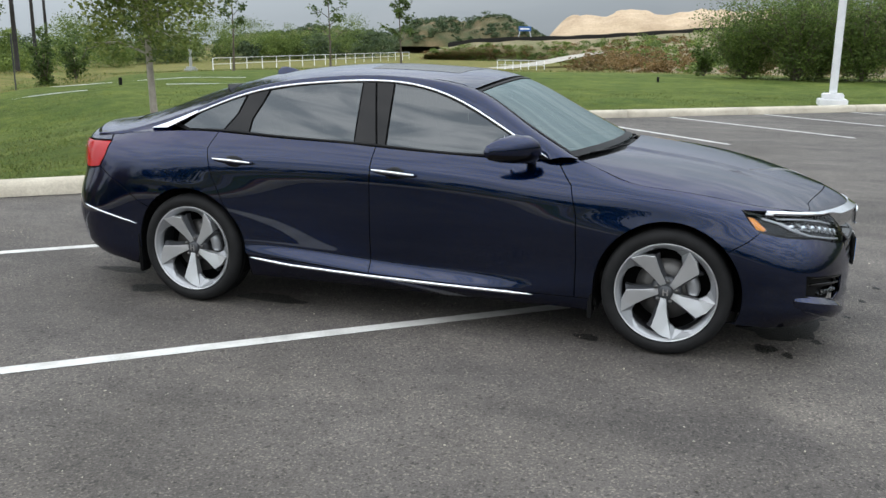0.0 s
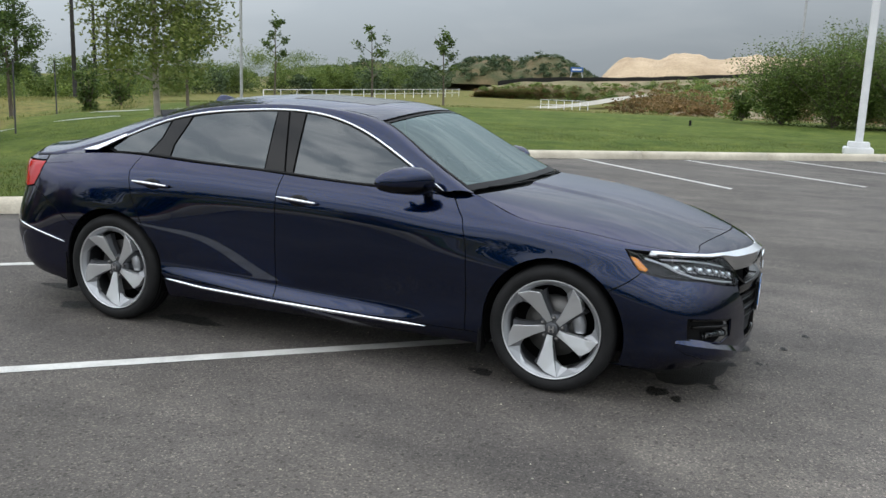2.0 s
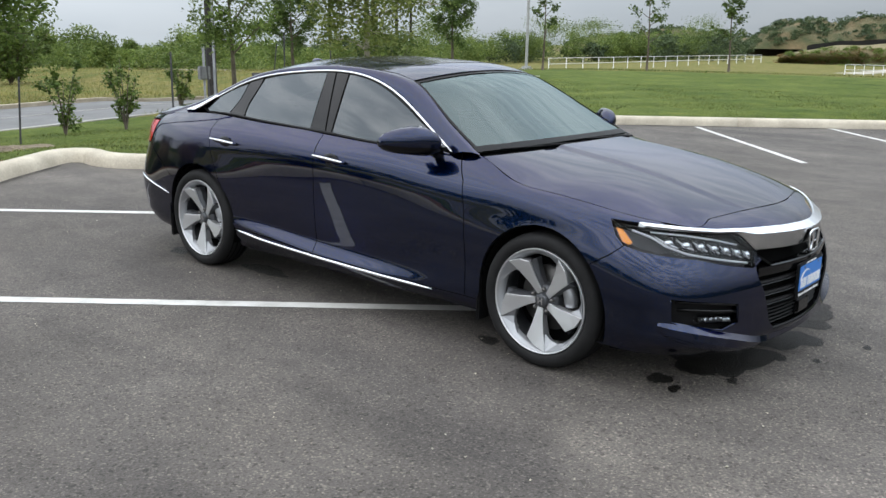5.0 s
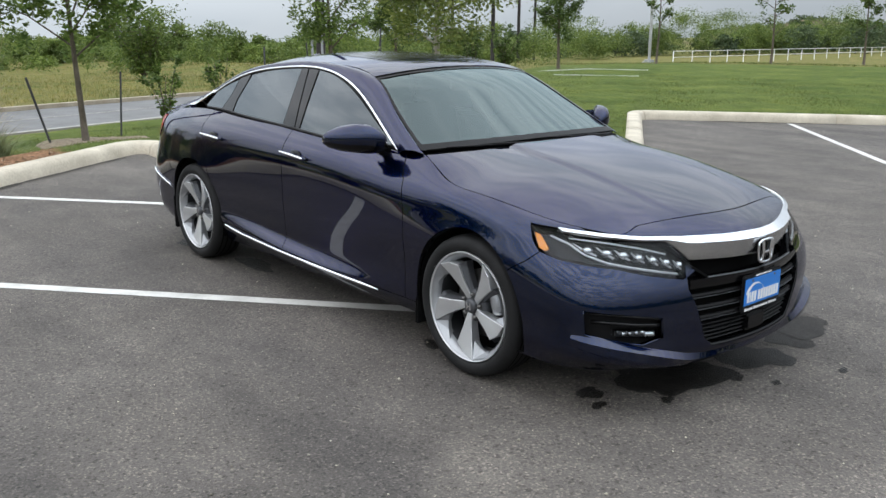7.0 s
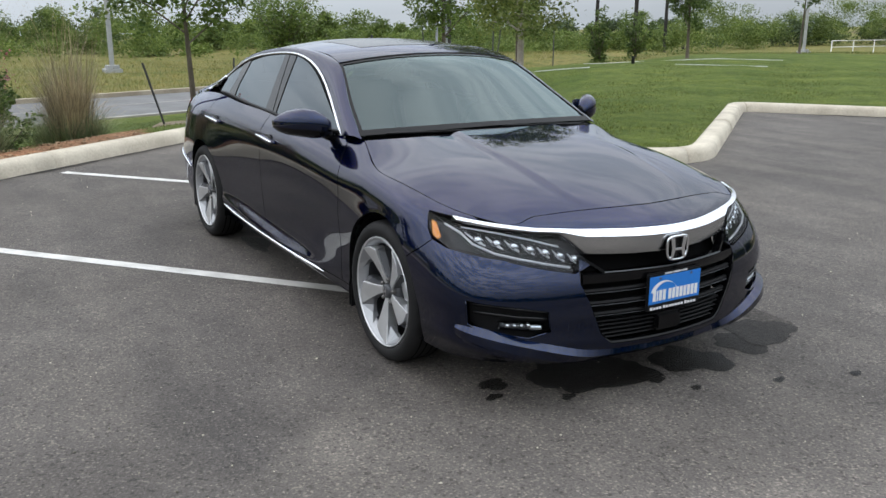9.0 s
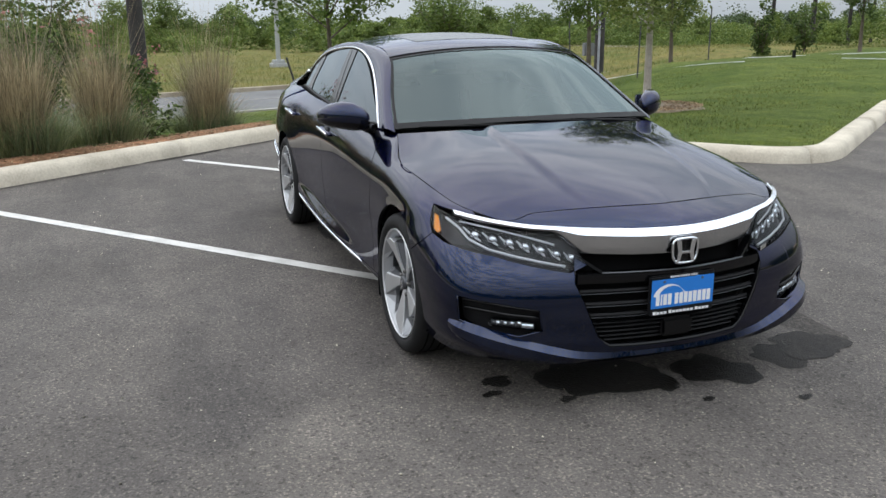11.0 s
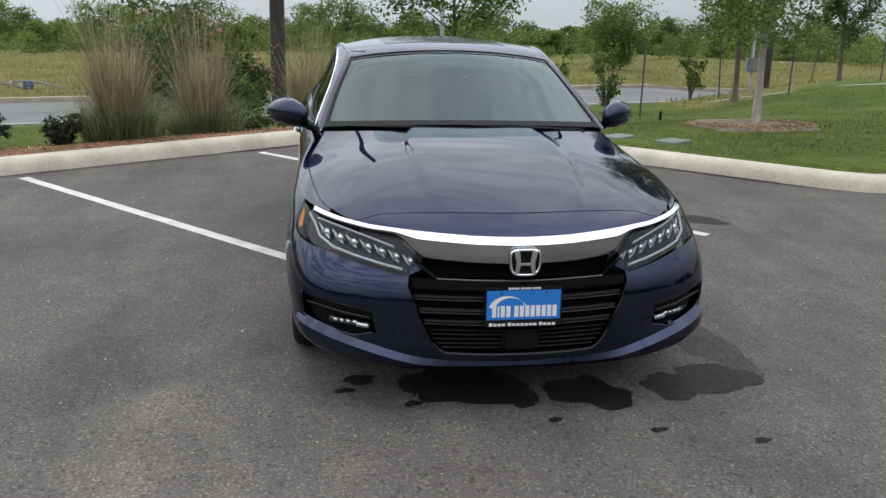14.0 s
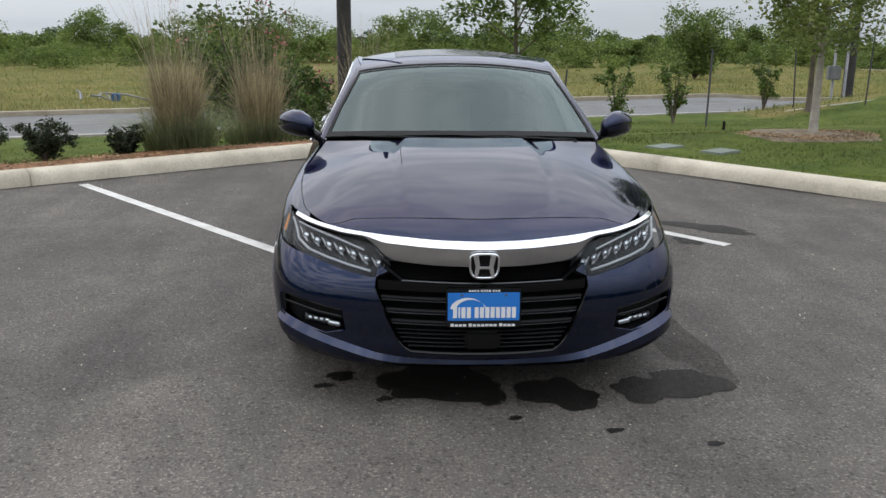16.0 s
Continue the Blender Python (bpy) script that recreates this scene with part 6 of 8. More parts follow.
def headlamps():
    back = panel("headlamp_back", BODY, lamp_h, LAMP_GREY, car, lift=-0.055, depth=0.0, gap=-0.004)
    lens = panel("headlamp_lens", BODY, lamp_h, LAMP_GLASS, car, lift=0.0015, depth=0.006, gap=0.003, label="clear headlamp lens")
    for ob in lens:
        ob.visible_shadow = False
    for k, s in enumerate((1, -1)):
        M = np.array((1, s, 1.0))
        root = tagged(new("headlamp"), "headlamp with a row of clear lamp cells and an amber corner")
        root.parent = car
        back[k].parent = root
        lens[k].parent = root
        # amber corner
        am = [S(1.785, 0.757), S(1.815, 0.750), S(1.875, 0.700), S(1.862, 0.690), S(1.83, 0.700)]
        uv = np.array(densify(am, 0.01))
        p = (BODY.at(uv[:, 0], uv[:, 1]) - BODY.normal(uv[:, 0], uv[:, 1]) * np.sign(-BODY.normal(uv[:, 0], uv[:, 1])[:, 1:2]) * 0.010) * M
        bm = bmesh.new()
        a = [bm.verts.new(v) for v in p]
        bm.faces.new(a)
        bmesh.ops.recalc_face_normals(bm, faces=bm.faces[:])
        part("amber_reflector", bm, AMBER, root, "amber corner reflector")
        # white light guide along the outer and lower rim
        for pts, r in (([(0.835, 0.752), (0.812, 0.728), (0.795, 0.692), (0.74, 0.662), (0.66, 0.642), (0.56, 0.620), (0.47, 0.603)], 0.0052), ([(0.80, 0.748), (0.70, 0.735), (0.60, 0.713), (0.50, 0.683)], 0.0040)):
            line = [nose_point(w, z, -0.014) * M for w, z in pts]
            fine = []
            for i in range(len(line) - 1):
                fine += [line[i] + (line[i + 1] - line[i]) * j / 4 for j in range(4)]
            part("light_guide", mesh_of("light_guide", *tube(fine + [line[-1]], r, 6), smooth=True), WHITE_LENS, root)
        # lamp cells
        for i in range(7):
            f = i / 6
            w = 0.775 - 0.33 * f
            zc = float(np.interp(w, (0.44, 0.55, 0.66, 0.775), (0.632, 0.662, 0.690, 0.712)))
            c = nose_point(w, zc, -0.034)
            bm = bmesh.new()
            bmesh.ops.create_uvsphere(bm, u_segments=12, v_segments=8, radius=1.0, matrix=Matrix.Translation(Vector(c * M)) @ pose(0, 0, 0, 0, 0, -s * 52) @ Matrix.Diagonal((0.016, 0.026, 0.021, 1)))
            for fc in bm.faces:
                fc.smooth = True
            part("lamp_cell", bm, LAMP_SILVER, root)
            a, b = nose_point(w + 0.024, zc + 0.022, -0.022) * M, nose_point(w - 0.016, zc - 0.020, -0.024) * M
            m = (a + b) / 2 + np.array((0.0, 0, -0.006))
            part("cell_rib", mesh_of("cell_rib", *tube([a, m, b], [0.0028, 0.0058, 0.0038], 6), smooth=True), WHITE_LENS, root)


headlamps()


def fog_insert():
    for k, ob in enumerate(panel("fog_recess", BODY, fog_hole, BLACK, car, lift=-0.045, depth=0.0, gap=-0.006)):
        s = 1 if k == 0 else -1
        M = np.array((1, s, 1.0))

        def bar(name, pts, r, material, out, label=""):
            line = [nose_point(w, z, out) * M for w, z in pts]
            fine = [line[i] + (line[i + 1] - line[i]) * j / 4 for i in range(len(line) - 1) for j in range(4)] + [line[-1]]
            part(name, mesh_of(name, *tube(fine, r, 8), smooth=True), material, ob, label)

        bar("fog_fin", [(0.855, 0.466), (0.70, 0.448), (0.585, 0.430)], 0.007, GLOSS_BLACK, -0.008)
        bar("fog_fin", [(0.85, 0.430), (0.70, 0.412), (0.59, 0.400)], 0.008, GLOSS_BLACK, -0.012)
        bar("fog_lamp", [(0.765, 0.372), (0.69, 0.366), (0.605, 0.358)], 0.013, ALLOY_GREY, -0.030, "slim fog lamp")
        bar("fog_reflector", [(0.655, 0.362), (0.63, 0.360), (0.605, 0.358)], 0.015, LAMP_SILVER, -0.028)
        bar("fog_lamp_glass", [(0.775, 0.373), (0.69, 0.367), (0.598, 0.358)], 0.019, LAMP_GLASS, -0.030)
        for i in range(4):
            w = 0.745 - 0.026 * i
            bar("fog_cell", [(w, 0.3715), (w - 0.014, 0.3705)], 0.011, LAMP_SILVER, -0.026)
        # hole's lip
        bar("fog_rim", FOG + FOG[:1], 0.005, PAINT, -0.006)


fog_insert()


def lip():
    """The blade along the bumper's lower edge: its top face looks up and catches the sky."""
    ws = (0.885, 0.85, 0.77, 0.66, 0.53, 0.40, 0.27, 0.13, 0.0)
    rows = []
    for w in ws:
        zt = float(np.interp(w, (0.0, 0.30, 0.42, 0.55, 0.70, 0.83, 0.885), (0.238, 0.242, 0.254, 0.288, 0.326, 0.360, 0.372)))
        drop = float(np.interp(w, (0.0, 0.35, 0.55, 0.80, 0.885), (0.022, 0.030, 0.046, 0.052, 0.040)))
        out = float(np.interp(w, (0.0, 0.30, 0.50, 0.70, 0.84, 0.885), (0.012, 0.018, 0.032, 0.038, 0.028, 0.002)))
        a, b = nose_point(w, zt + 0.006, -0.008), nose_point(w, zt - drop, out)
        c = nose_point(w, zt - drop - 0.012, out - 0.004)
        d = nose_point(w, max(0.195, zt - drop - 0.05), -0.022)
        e = nose_point(w, zt - 0.01, -0.03)
        m = nose_point(w, zt - drop * 0.45, out * 0.74 + 0.004)
        rows.append([a, m, b, c, d, e])
    q = np.array(rows)
    s = np.linspace(0, 1, len(ws))
    q = np.einsum("ij,jkl->ikl", Spline(s[::1]).weights(np.linspace(0, 1, 60)), q)
    lofted("front_lip", list(q), PAINT, car)
    # black strip for the shade under the lip, then a painted blade
    for name, material, z0, z1, push in (("lip_groove_shade", VOID, 0.000, 0.007, -0.012), ("lower_blade", PAINT, 0.007, 0.018, -0.004)):
        rows = []
        for w in np.linspace(0.862, 0.43, 24):
            zt = float(np.interp(w, (0.30, 0.42, 0.55, 0.70, 0.83, 0.885), (0.242, 0.254, 0.288, 0.326, 0.360, 0.372)))
            drop = float(np.interp(w, (0.35, 0.55, 0.80, 0.885), (0.030, 0.046, 0.052, 0.040))) + 0.004
            out = float(np.interp(w, (0.30, 0.50, 0.70, 0.84, 0.885), (0.018, 0.032, 0.038, 0.028, 0.002))) + push
            k = min(1.0, 0.15 + (w - 0.43) / 0.12)
            hi, lo = max(0.19, zt - drop - z0 * k), max(0.188, zt - drop - z1 * k)
            a, b = nose_point(w, hi, out), nose_point(w, lo, out - 0.004)
            rows.append([a, b, b - np.array((0.03, 0, 0)), a - np.array((0.03, 0, 0))])
        lofted(name, rows, material, car, join=False)


lip()


# ---- glass-house details ----
def wipers():
    bm = bmesh.new()
    vs, fs = [], []
    for i in range(25):
        t = -1 + 2 * i / 24
        f = abs(t) ** 2.3
        for dx, dz in ((-0.105, 0.012), (-0.02, -0.012), (0.02, -0.022)):
            vs.append((1.125 - 0.195 * f + dx, 0.735 * t, 1.004 - 0.025 * f + dz))
    for i in range(24):
        for k in range(2):
            fs.append((i * 3 + k, i * 3 + k + 1, i * 3 + 4 + k, i * 3 + 3 + k))
    part("cowl", mesh_of("cowl", vs, fs, True), BLACK, car)
    for y0, y1, xo in ((0.62, -0.02, 0.0), (-0.04, -0.64, 0.0)):
        root = tagged(new("wiper"), "black windscreen wiper")
        root.parent = car

        def on(y, back, lift_):
            """A point on the screen, so far behind its lower edge."""
            x = 1.09 - 0.19 * abs(y / 0.74) ** 2.3 - back
            u, v = ROOF.find((x, -abs(y)), [0, 1], 0, ROOF.u[-1])
            p = ROOF.at(np.array([u]), np.array([v]))[0]
            return p[0], y, p[2] + lift_
        pts = [on(y0 + (y1 - y0) * i / 12, -0.040 + 0.034 * i / 12, 0.004) for i in range(13)]
        part("blade", mesh_of("blade", *tube(pts, 0.0045, 6), smooth=True), BLACK, root)
        m = pts[7]
        s0 = on(y0, -0.03, -0.004)
        arm = [(s0[0] + 0.02, y0, s0[2] - 0.006), ((m[0] + s0[0]) / 2 + 0.02, (y0 + m[1]) / 2, (m[2] + s0[2]) / 2 + 0.003), (m[0], m[1], m[2] + 0.005)]
        part("arm", mesh_of("arm", *tube(arm, [0.008, 0.007, 0.005], 6), smooth=True), BLACK, root)
        bm = bmesh.new()
        bmesh.ops.create_uvsphere(bm, u_segments=12, v_segments=8, radius=0.013, matrix=Matrix.Translation(arm[0]))
        part("pivot", bm, BLACK, root)


wipers()


def roof_bits():
    vs, fs, sec = [], [], []
    for i in range(9):
        f = i / 8
        x = -1.27 + 0.19 * f
        h = 0.062 * (1 - f ** 1.6) * (0.55 + 0.45 * min(1, f * 6 + 0.4))
        w = 0.026 * (1 - 0.75 * f)
        zb = float(np.interp(x, (-1.7, -1.2, -0.6), (1.235, 1.365, 1.437))) - 0.006
        vs += [(x, -w, zb), (x, -w * 0.35, zb + h * 0.8), (x, 0, zb + h), (x, w * 0.35, zb + h * 0.8), (x, w, zb)]
    for i in range(8):
        for k in range(4):
            fs.append((i * 5 + k, i * 5 + k + 1, i * 5 + 6 + k, i * 5 + 5 + k))
    fs.append((0, 1, 2, 3, 4))
    part("roof_antenna", mesh_of("roof_antenna", vs, fs, True), PAINT, car, "blue shark-fin antenna")
    panel("sunroof", ROOF, [(qx(ROOF, 0, -0.42), RV * 0.38), (qx(ROOF, 0, 0.10), RV * 0.38), (qx(ROOF, 0, 0.10) + 0.03, RV), (qx(ROOF, 0, -0.42) - 0.01, RV)], GLOSS_BLACK, car, lift=0.0012, depth=0.003, gap=0.0, mirror_join=True, both=False, step=0.06, label="dark glass sunroof")
    # black printed border of the screen: sides and foot
    side_v = RV * 0.034
    front_e, back_e = qx(ROOF, 0, 0.305), qx(ROOF, 0, 0.895)
    panel("screen_border", ROOF, [(front_e, 0.004), (back_e, 0.004), (back_e + 0.01, side_v), (front_e + 0.01, side_v)], BLACK, car, lift=0.0012, depth=0.003, step=0.05)
    panel("screen_foot", ROOF, bow(0.850, 1.045) + bow(0.897, 1.087)[::-1], BLACK, car, lift=0.0012, depth=0.003, mirror_join=True, both=False, step=0.05)
    # black band and sensor housing behind the screen's top
    panel("screen_band", ROOF, bow(0.303, 0.388) + bow(0.322, 0.410)[::-1], BLACK, car, lift=0.0012, depth=0.0, mirror_join=True, both=False, step=0.05)
    panel("sensor_housing", ROOF, [(qx(ROOF, -1, 0.42), RV * 0.66), (qx(ROOF, -1, 0.42), RV), (qx(ROOF, -1, 0.53), RV), (qx(ROOF, -1, 0.51), RV * 0.74)], BLACK, car, lift=-0.014, depth=0.03, mirror_join=True, both=False)
    bm = bmesh.new()
    bm.from_mesh(mesh_of("sensor_eye", [(0.524, -0.03, 1.288), (0.524, 0.03, 1.288), (0.497, 0.0, 1.304)], [(0, 1, 2)]))
    part("sensor_eye", bm, SATIN, car)


roof_bits()


def cabin():
    bm = bmesh.new()
    box(bm, -1.75, 1.05, -0.70, 0.70, 0.30, 0.36)
    part("cabin_floor", bm, TRIM_DARK, car)
    # dashboard
    vs, fs = [], []
    for i in range(21):
        t = -1 + 2 * i / 20
        f = abs(t) ** 2.3
        for x, z in ((1.04 - 0.19 * f, 0.978 - 0.02 * f), (0.86 - 0.10 * f, 0.975), (0.62, 0.955), (0.55, 0.91), (0.56, 0.72), (0.75, 0.55)):
            vs.append((x, 0.72 * t, z + 0.02 * math.exp(-((t - 0.5) / 0.22) ** 2)))
    for i in range(20):
        for k in range(5):
            fs.append((i * 6 + k, i * 6 + k + 1, i * 6 + 7 + k, i * 6 + 6 + k))
    part("dashboard", mesh_of("dashboard", vs, fs, True), TRIM_DARK, car)
    bm = bmesh.new()
    box(bm, 0.70, 0.92, -0.55, -0.33, 0.985, 0.987)
    part("paper", bm, WHITE, car, "white paper sheet lying on the dashboard")

    def seat(x, y, w):
        root = tagged(new("seat"), "grey car seat with headrest")
        root.parent = car
        bm = bmesh.new()
        box(bm, x - 0.25, x + 0.27, y - w / 2, y + w / 2, 0.42, 0.56, 0.05)
        part("seat_cushion", bm, SEAT_GREY, root)
        bm = bmesh.new()
        box(bm, -0.06, 0.06, -w / 2, w / 2, 0.0, 0.60, 0.05)
        bmesh.ops.transform(bm, matrix=pose(x - 0.24, y, 0.52, 0, -16, 0), verts=bm.verts[:])
        part("seat_back", bm, SEAT_GREY, root)
        bm = bmesh.new()
        box(bm, -0.045, 0.045, -0.13, 0.13, 0.64, 0.81, 0.04)
        bmesh.ops.transform(bm, matrix=pose(x - 0.24, y, 0.52, 0, -14, 0), verts=bm.verts[:])
        part("headrest", bm, SEAT_GREY, root)

    seat(-0.02, -0.36, 0.50), seat(-0.02, 0.36, 0.50), seat(-0.95, -0.36, 0.58), seat(-0.95, 0.36, 0.58)
    ring = [(0.42 - 0.10 * math.sin(a), 0.36 + 0.185 * math.cos(a), 0.90 + 0.165 * math.sin(a)) for a in np.linspace(0, 2 * math.pi, 33)]
    sw = part("steering_wheel", mesh_of("steering_wheel", *tube(ring, 0.016, 8, False), smooth=True), BLACK, car)
    bm = bmesh.new()
    box(bm, -0.03, 0.03, -0.16, 0.16, -0.05, 0.04, 0.02)
    bmesh.ops.transform(bm, matrix=pose(0.43, 0.36, 0.89, 0, 30, 0), verts=bm.verts[:])
    part("wheel_spoke", bm, BLACK, sw)
    bm = bmesh.new()
    box(bm, 0.36, 0.385, -0.12, 0.12, 1.235, 1.295, 0.012)
    part("inner_mirror", bm, BLACK, car)


cabin()

# ---- planting bed along the kerb ----
def blades(centres, height, width, rng, bend=0.5, upright=0.35):
    """Grass blades: thin bent strips of two quads, rising from each centre."""
    c = np.asarray(centres, float)
    n = len(c)
    az = rng.uniform(0, 2 * np.pi, n)
    out = np.stack([np.cos(az), np.sin(az), np.zeros(n)], 1)
    sidev = np.stack([-np.sin(az), np.cos(az), np.zeros(n)], 1)
    h = height * rng.uniform(0.55, 1.25, n)[:, None]
    tilt = rng.uniform(0.0, 1.0, n)[:, None] * upright
    up = np.array((0, 0, 1.0))
    w = width * rng.uniform(0.6, 1.3, n)[:, None]
    mid = c + up * h * 0.55 + out * h * tilt * 0.5
    tip = c + up * h * (1 - 0.35 * bend * tilt) + out * h * (tilt * (1 + bend))
    v = np.stack([c - sidev * w, c + sidev * w, mid + sidev * w * 0.8, mid - sidev * w * 0.8, tip + sidev * w * 0.12, tip - sidev * w * 0.12], 1)
    f = np.array([(0, 1, 2, 3), (3, 2, 4, 5)])
    fs = (np.arange(n)[:, None, None] * 6 + f[None]).reshape(-1, 4)
    return v.reshape(-1, 3), fs


def grass_clump(x, y, height, radius, seed, label="tall dormant ornamental grass clump with straw plumes"):
    rng = np.random.default_rng(seed)
    z = float(land(x, y)) - 0.03
    root = empty("ornamental_grass", (x, y, z), label, "grass", "ornamental grasses")

    def cen(n, r):
        a, q = rng.uniform(0, 6.28, n), r * np.sqrt(rng.uniform(0, 1, n))
        return np.stack([q * np.cos(a), q * np.sin(a), np.zeros(n)], 1)

    def fan(n, r, h, w, spread):
        c = cen(n, r)
        v, f = blades(c, h, w, rng, 0.9, spread)
        lean_v = np.repeat(c * np.array((1, 1, 0)), 6, 0) / r
        v = v + lean_v * (v[:, 2:3] * 0.17)
        return v, f

    v, f = fan(900, radius * 0.34, height * 0.66, 0.0042, 0.28)
    w, g = fan(420, radius * 0.46, height * 0.46, 0.0042, 0.62)
    v, f = np.concatenate([v, w]), np.concatenate([f, g + len(v)])
    part("dry_blades", quads_mesh("dry_blades", v, f), STRAW, root)
    v, f = fan(240, radius * 0.32, height * 1.04, 0.0032, 0.20)
    part("plumes", quads_mesh("plumes", v, f), STRAW, root)
    v, f = fan(1500, radius * 0.80, height * 0.33, 0.0045, 0.95)
    part("green_blades", quads_mesh("green_blades", v, f), GREY_BLADE, root)
    return root


grass_clump(-5.25, -3.05, 1.62, 0.50, 21)
grass_clump(-6.6, -2.25, 1.70, 0.52, 22)
grass_clump(-8.1, -0.8, 1.72, 0.54, 23)
grass_clump(-2.5, -6.9, 1.6, 0.6, 24)


def shrub(x, y, h, w, n, leaf, size, label, seed, category="shrub", stems=6, z=None, twigs=5, tight=1.0, splay=1.0):
    """Stems that fan out from one root, twigs along them, and leaves close to the twigs."""
    rng = np.random.default_rng(seed)
    z = float(land(x, y)) - 0.04 if z is None else z
    root = empty("shrub", (x, y, z), label, category)
    wood, seg = [], []
    thick = 0.010 + 0.006 * h
    for i in range(stems):
        a = 2 * math.pi * i / stems + rng.uniform(-0.3, 0.3)
        q = rng.uniform(0.15, 0.5) * splay
        e = np.array((math.cos(a) * w * q, math.sin(a) * w * q, h * rng.uniform(0.62, 1.0) * (1.0 - 0.5 * q * q)))
        m = e * np.array((0.38, 0.38, 0.5))
        wood.append(tube([(0, 0, 0), m, e], [thick, thick * 0.65, thick * 0.2], 5))
        seg.append((m * 0.5, e))
        for k in range(twigs):
            f = rng.uniform(0.12, 1.0)
            b = m + (e - m) * (f * 2 - 1) if f > 0.5 else m * f * 2
            d = np.array((math.cos(a), math.sin(a), 0.9)) * 0.6 + rng.normal(size=3) * 0.7
            d /= np.linalg.norm(d)
            t = b + d * 0.22 * (w + h) * 0.5 * rng.uniform(0.5, 1.2)
            t[2] = max(t[2], 0.08)
            wood.append(tube([b, t], [thick * 0.35, thick * 0.12], 4))
            seg.append((b, t))
    part("branching", mesh_of("branching", *joined(wood), smooth=True), BARK_DARK, root)
    pick = rng.integers(0, len(seg), n)
    A, B = np.array([q[0] for q in seg])[pick], np.array([q[1] for q in seg])[pick]
    c = A + (B - A) * rng.uniform(0.1, 1.06, (n, 1)) + np.clip(rng.normal(size=(n, 3)), -1.8, 1.8) * np.array((w * 0.055, w * 0.055, h * 0.035)) * tight
    c[:, 2] = np.maximum(c[:, 2], 0.05)
    v, f = leaf_cloud(c, size, rng)
    part("foliage", quads_mesh("foliage", v, f), leaf, root)
    return root


DARK_SHRUB = "low dark green rounded shrub in the planting bed"
shrub(-4.35, -4.35, 0.50, 0.70, 3200, LEAF_DUSK, 0.022, DARK_SHRUB, 31, stems=10)
shrub(-4.05, -4.95, 0.50, 0.7, 3000, LEAF_DUSK, 0.022, DARK_SHRUB, 32, stems=10)
shrub(-5.00, -3.62, 0.40, 0.5, 1900, LEAF_DUSK, 0.020, DARK_SHRUB, 33, stems=8)
shrub(-4.75, -3.60, 0.34, 0.36, 1100, LEAF_DUSK, 0.020, DARK_SHRUB, 34, stems=8)
shrub(-7.9, -1.7, 1.1, 0.9, 1500, LEAF_B, 0.035, "leafy green shrub behind the ornamental grasses", 35, stems=7)
shrub(-7.6, -3.3, 0.8, 0.9, 1200, LEAF_B, 0.035, "leafy green shrub behind the ornamental grasses", 36, stems=7)


def pink_shrub(x, y, h, w, seed):
    root = shrub(x, y, h, w, 5200, LEAF_B, 0.045, "tall flowering shrub with pink blossom clusters", seed, stems=14)
    rng = np.random.default_rng(seed + 1)
    c = []
    for i in range(16):
        a = rng.uniform(0, 6.28)
        m = np.array((math.cos(a) * w * 0.42, math.sin(a) * w * 0.42, h * rng.uniform(0.6, 0.98)))
        c.append(m + rng.normal(size=(14, 3)) * 0.07)
    v, f = leaf_cloud(np.concatenate(c), 0.03, rng)
    part("blossom", quads_mesh("blossom", v, f), PINK, root)


pink_shrub(-9.6, -3.1, 2.7, 2.2, 37)
pink_shrub(-9.1, -1.9, 1.5, 1.2, 39)

YOUNG = "upright young shrub with bare lower stems"
for i, (x, y, h) in enumerate(((-15.4, 5.0, 1.75), (-15.2, 6.35, 1.85), (-18.6, 10.0, 1.9))):
    shrub(x, y, h, 0.95, 1100, LEAF_C, 0.046, YOUNG, 41 + i, stems=7, twigs=2, tight=0.8)

# ---- trees at the lawn's far side ----
tree(-16.3, 10.2, 4.7, 0.08, 1.5, 1.25, 3600, 0.048, BARK_DARK, LEAF_C, "young tree with dense dark green crown", 51, limbs=9, twig=4, clumps=80, clump_leaves=50)
tree(-20.7, 15.9, 3.9, 0.08, 1.5, 1.15, 4200, 0.05, BARK_DARK, LEAF_B, "young tree with dense dark green crown", 52, limbs=10, twig=4, clumps=80, clump_leaves=50)
tree(-18.9, 22.4, 3.9, 0.07, 1.3, 1.05, 3000, 0.05, BARK_DARK, LEAF_B, "young tree with dense dark green crown", 53, limbs=9, twig=4, clumps=80, clump_leaves=50)
shrub(-22.8, 21.5, 2.3, 1.2, 1300, LEAF_B, 0.07, "narrow dark young evergreen on the lawn's edge", 54, stems=7)
shrub(-24.4, 25.0, 2.3, 1.5, 1300, LEAF_B, 0.07, "narrow dark young evergreen on the lawn's edge", 55, stems=7)
THIN = "thin young tree with few leaves on bare twigs"
tree(-20.6, 31.1, 4.5, 0.06, 1.6, 0.9, 700, 0.075, BARK_DARK, LEAF_B, THIN, 56, limbs=7, twig=2)
tree(-20.3, 40.8, 4.9, 0.07, 1.6, 1.3, 650, 0.085, BARK_DARK, LEAF_B, THIN, 57, limbs=8, twig=2)
tree(-19.9, 50.9, 5.4, 0.08, 2.0, 1.4, 1300, 0.10, BARK_DARK, LEAF_B, THIN, 58, limbs=8, twig=3)
MESQ = "broad green mesquite with feathery foliage"
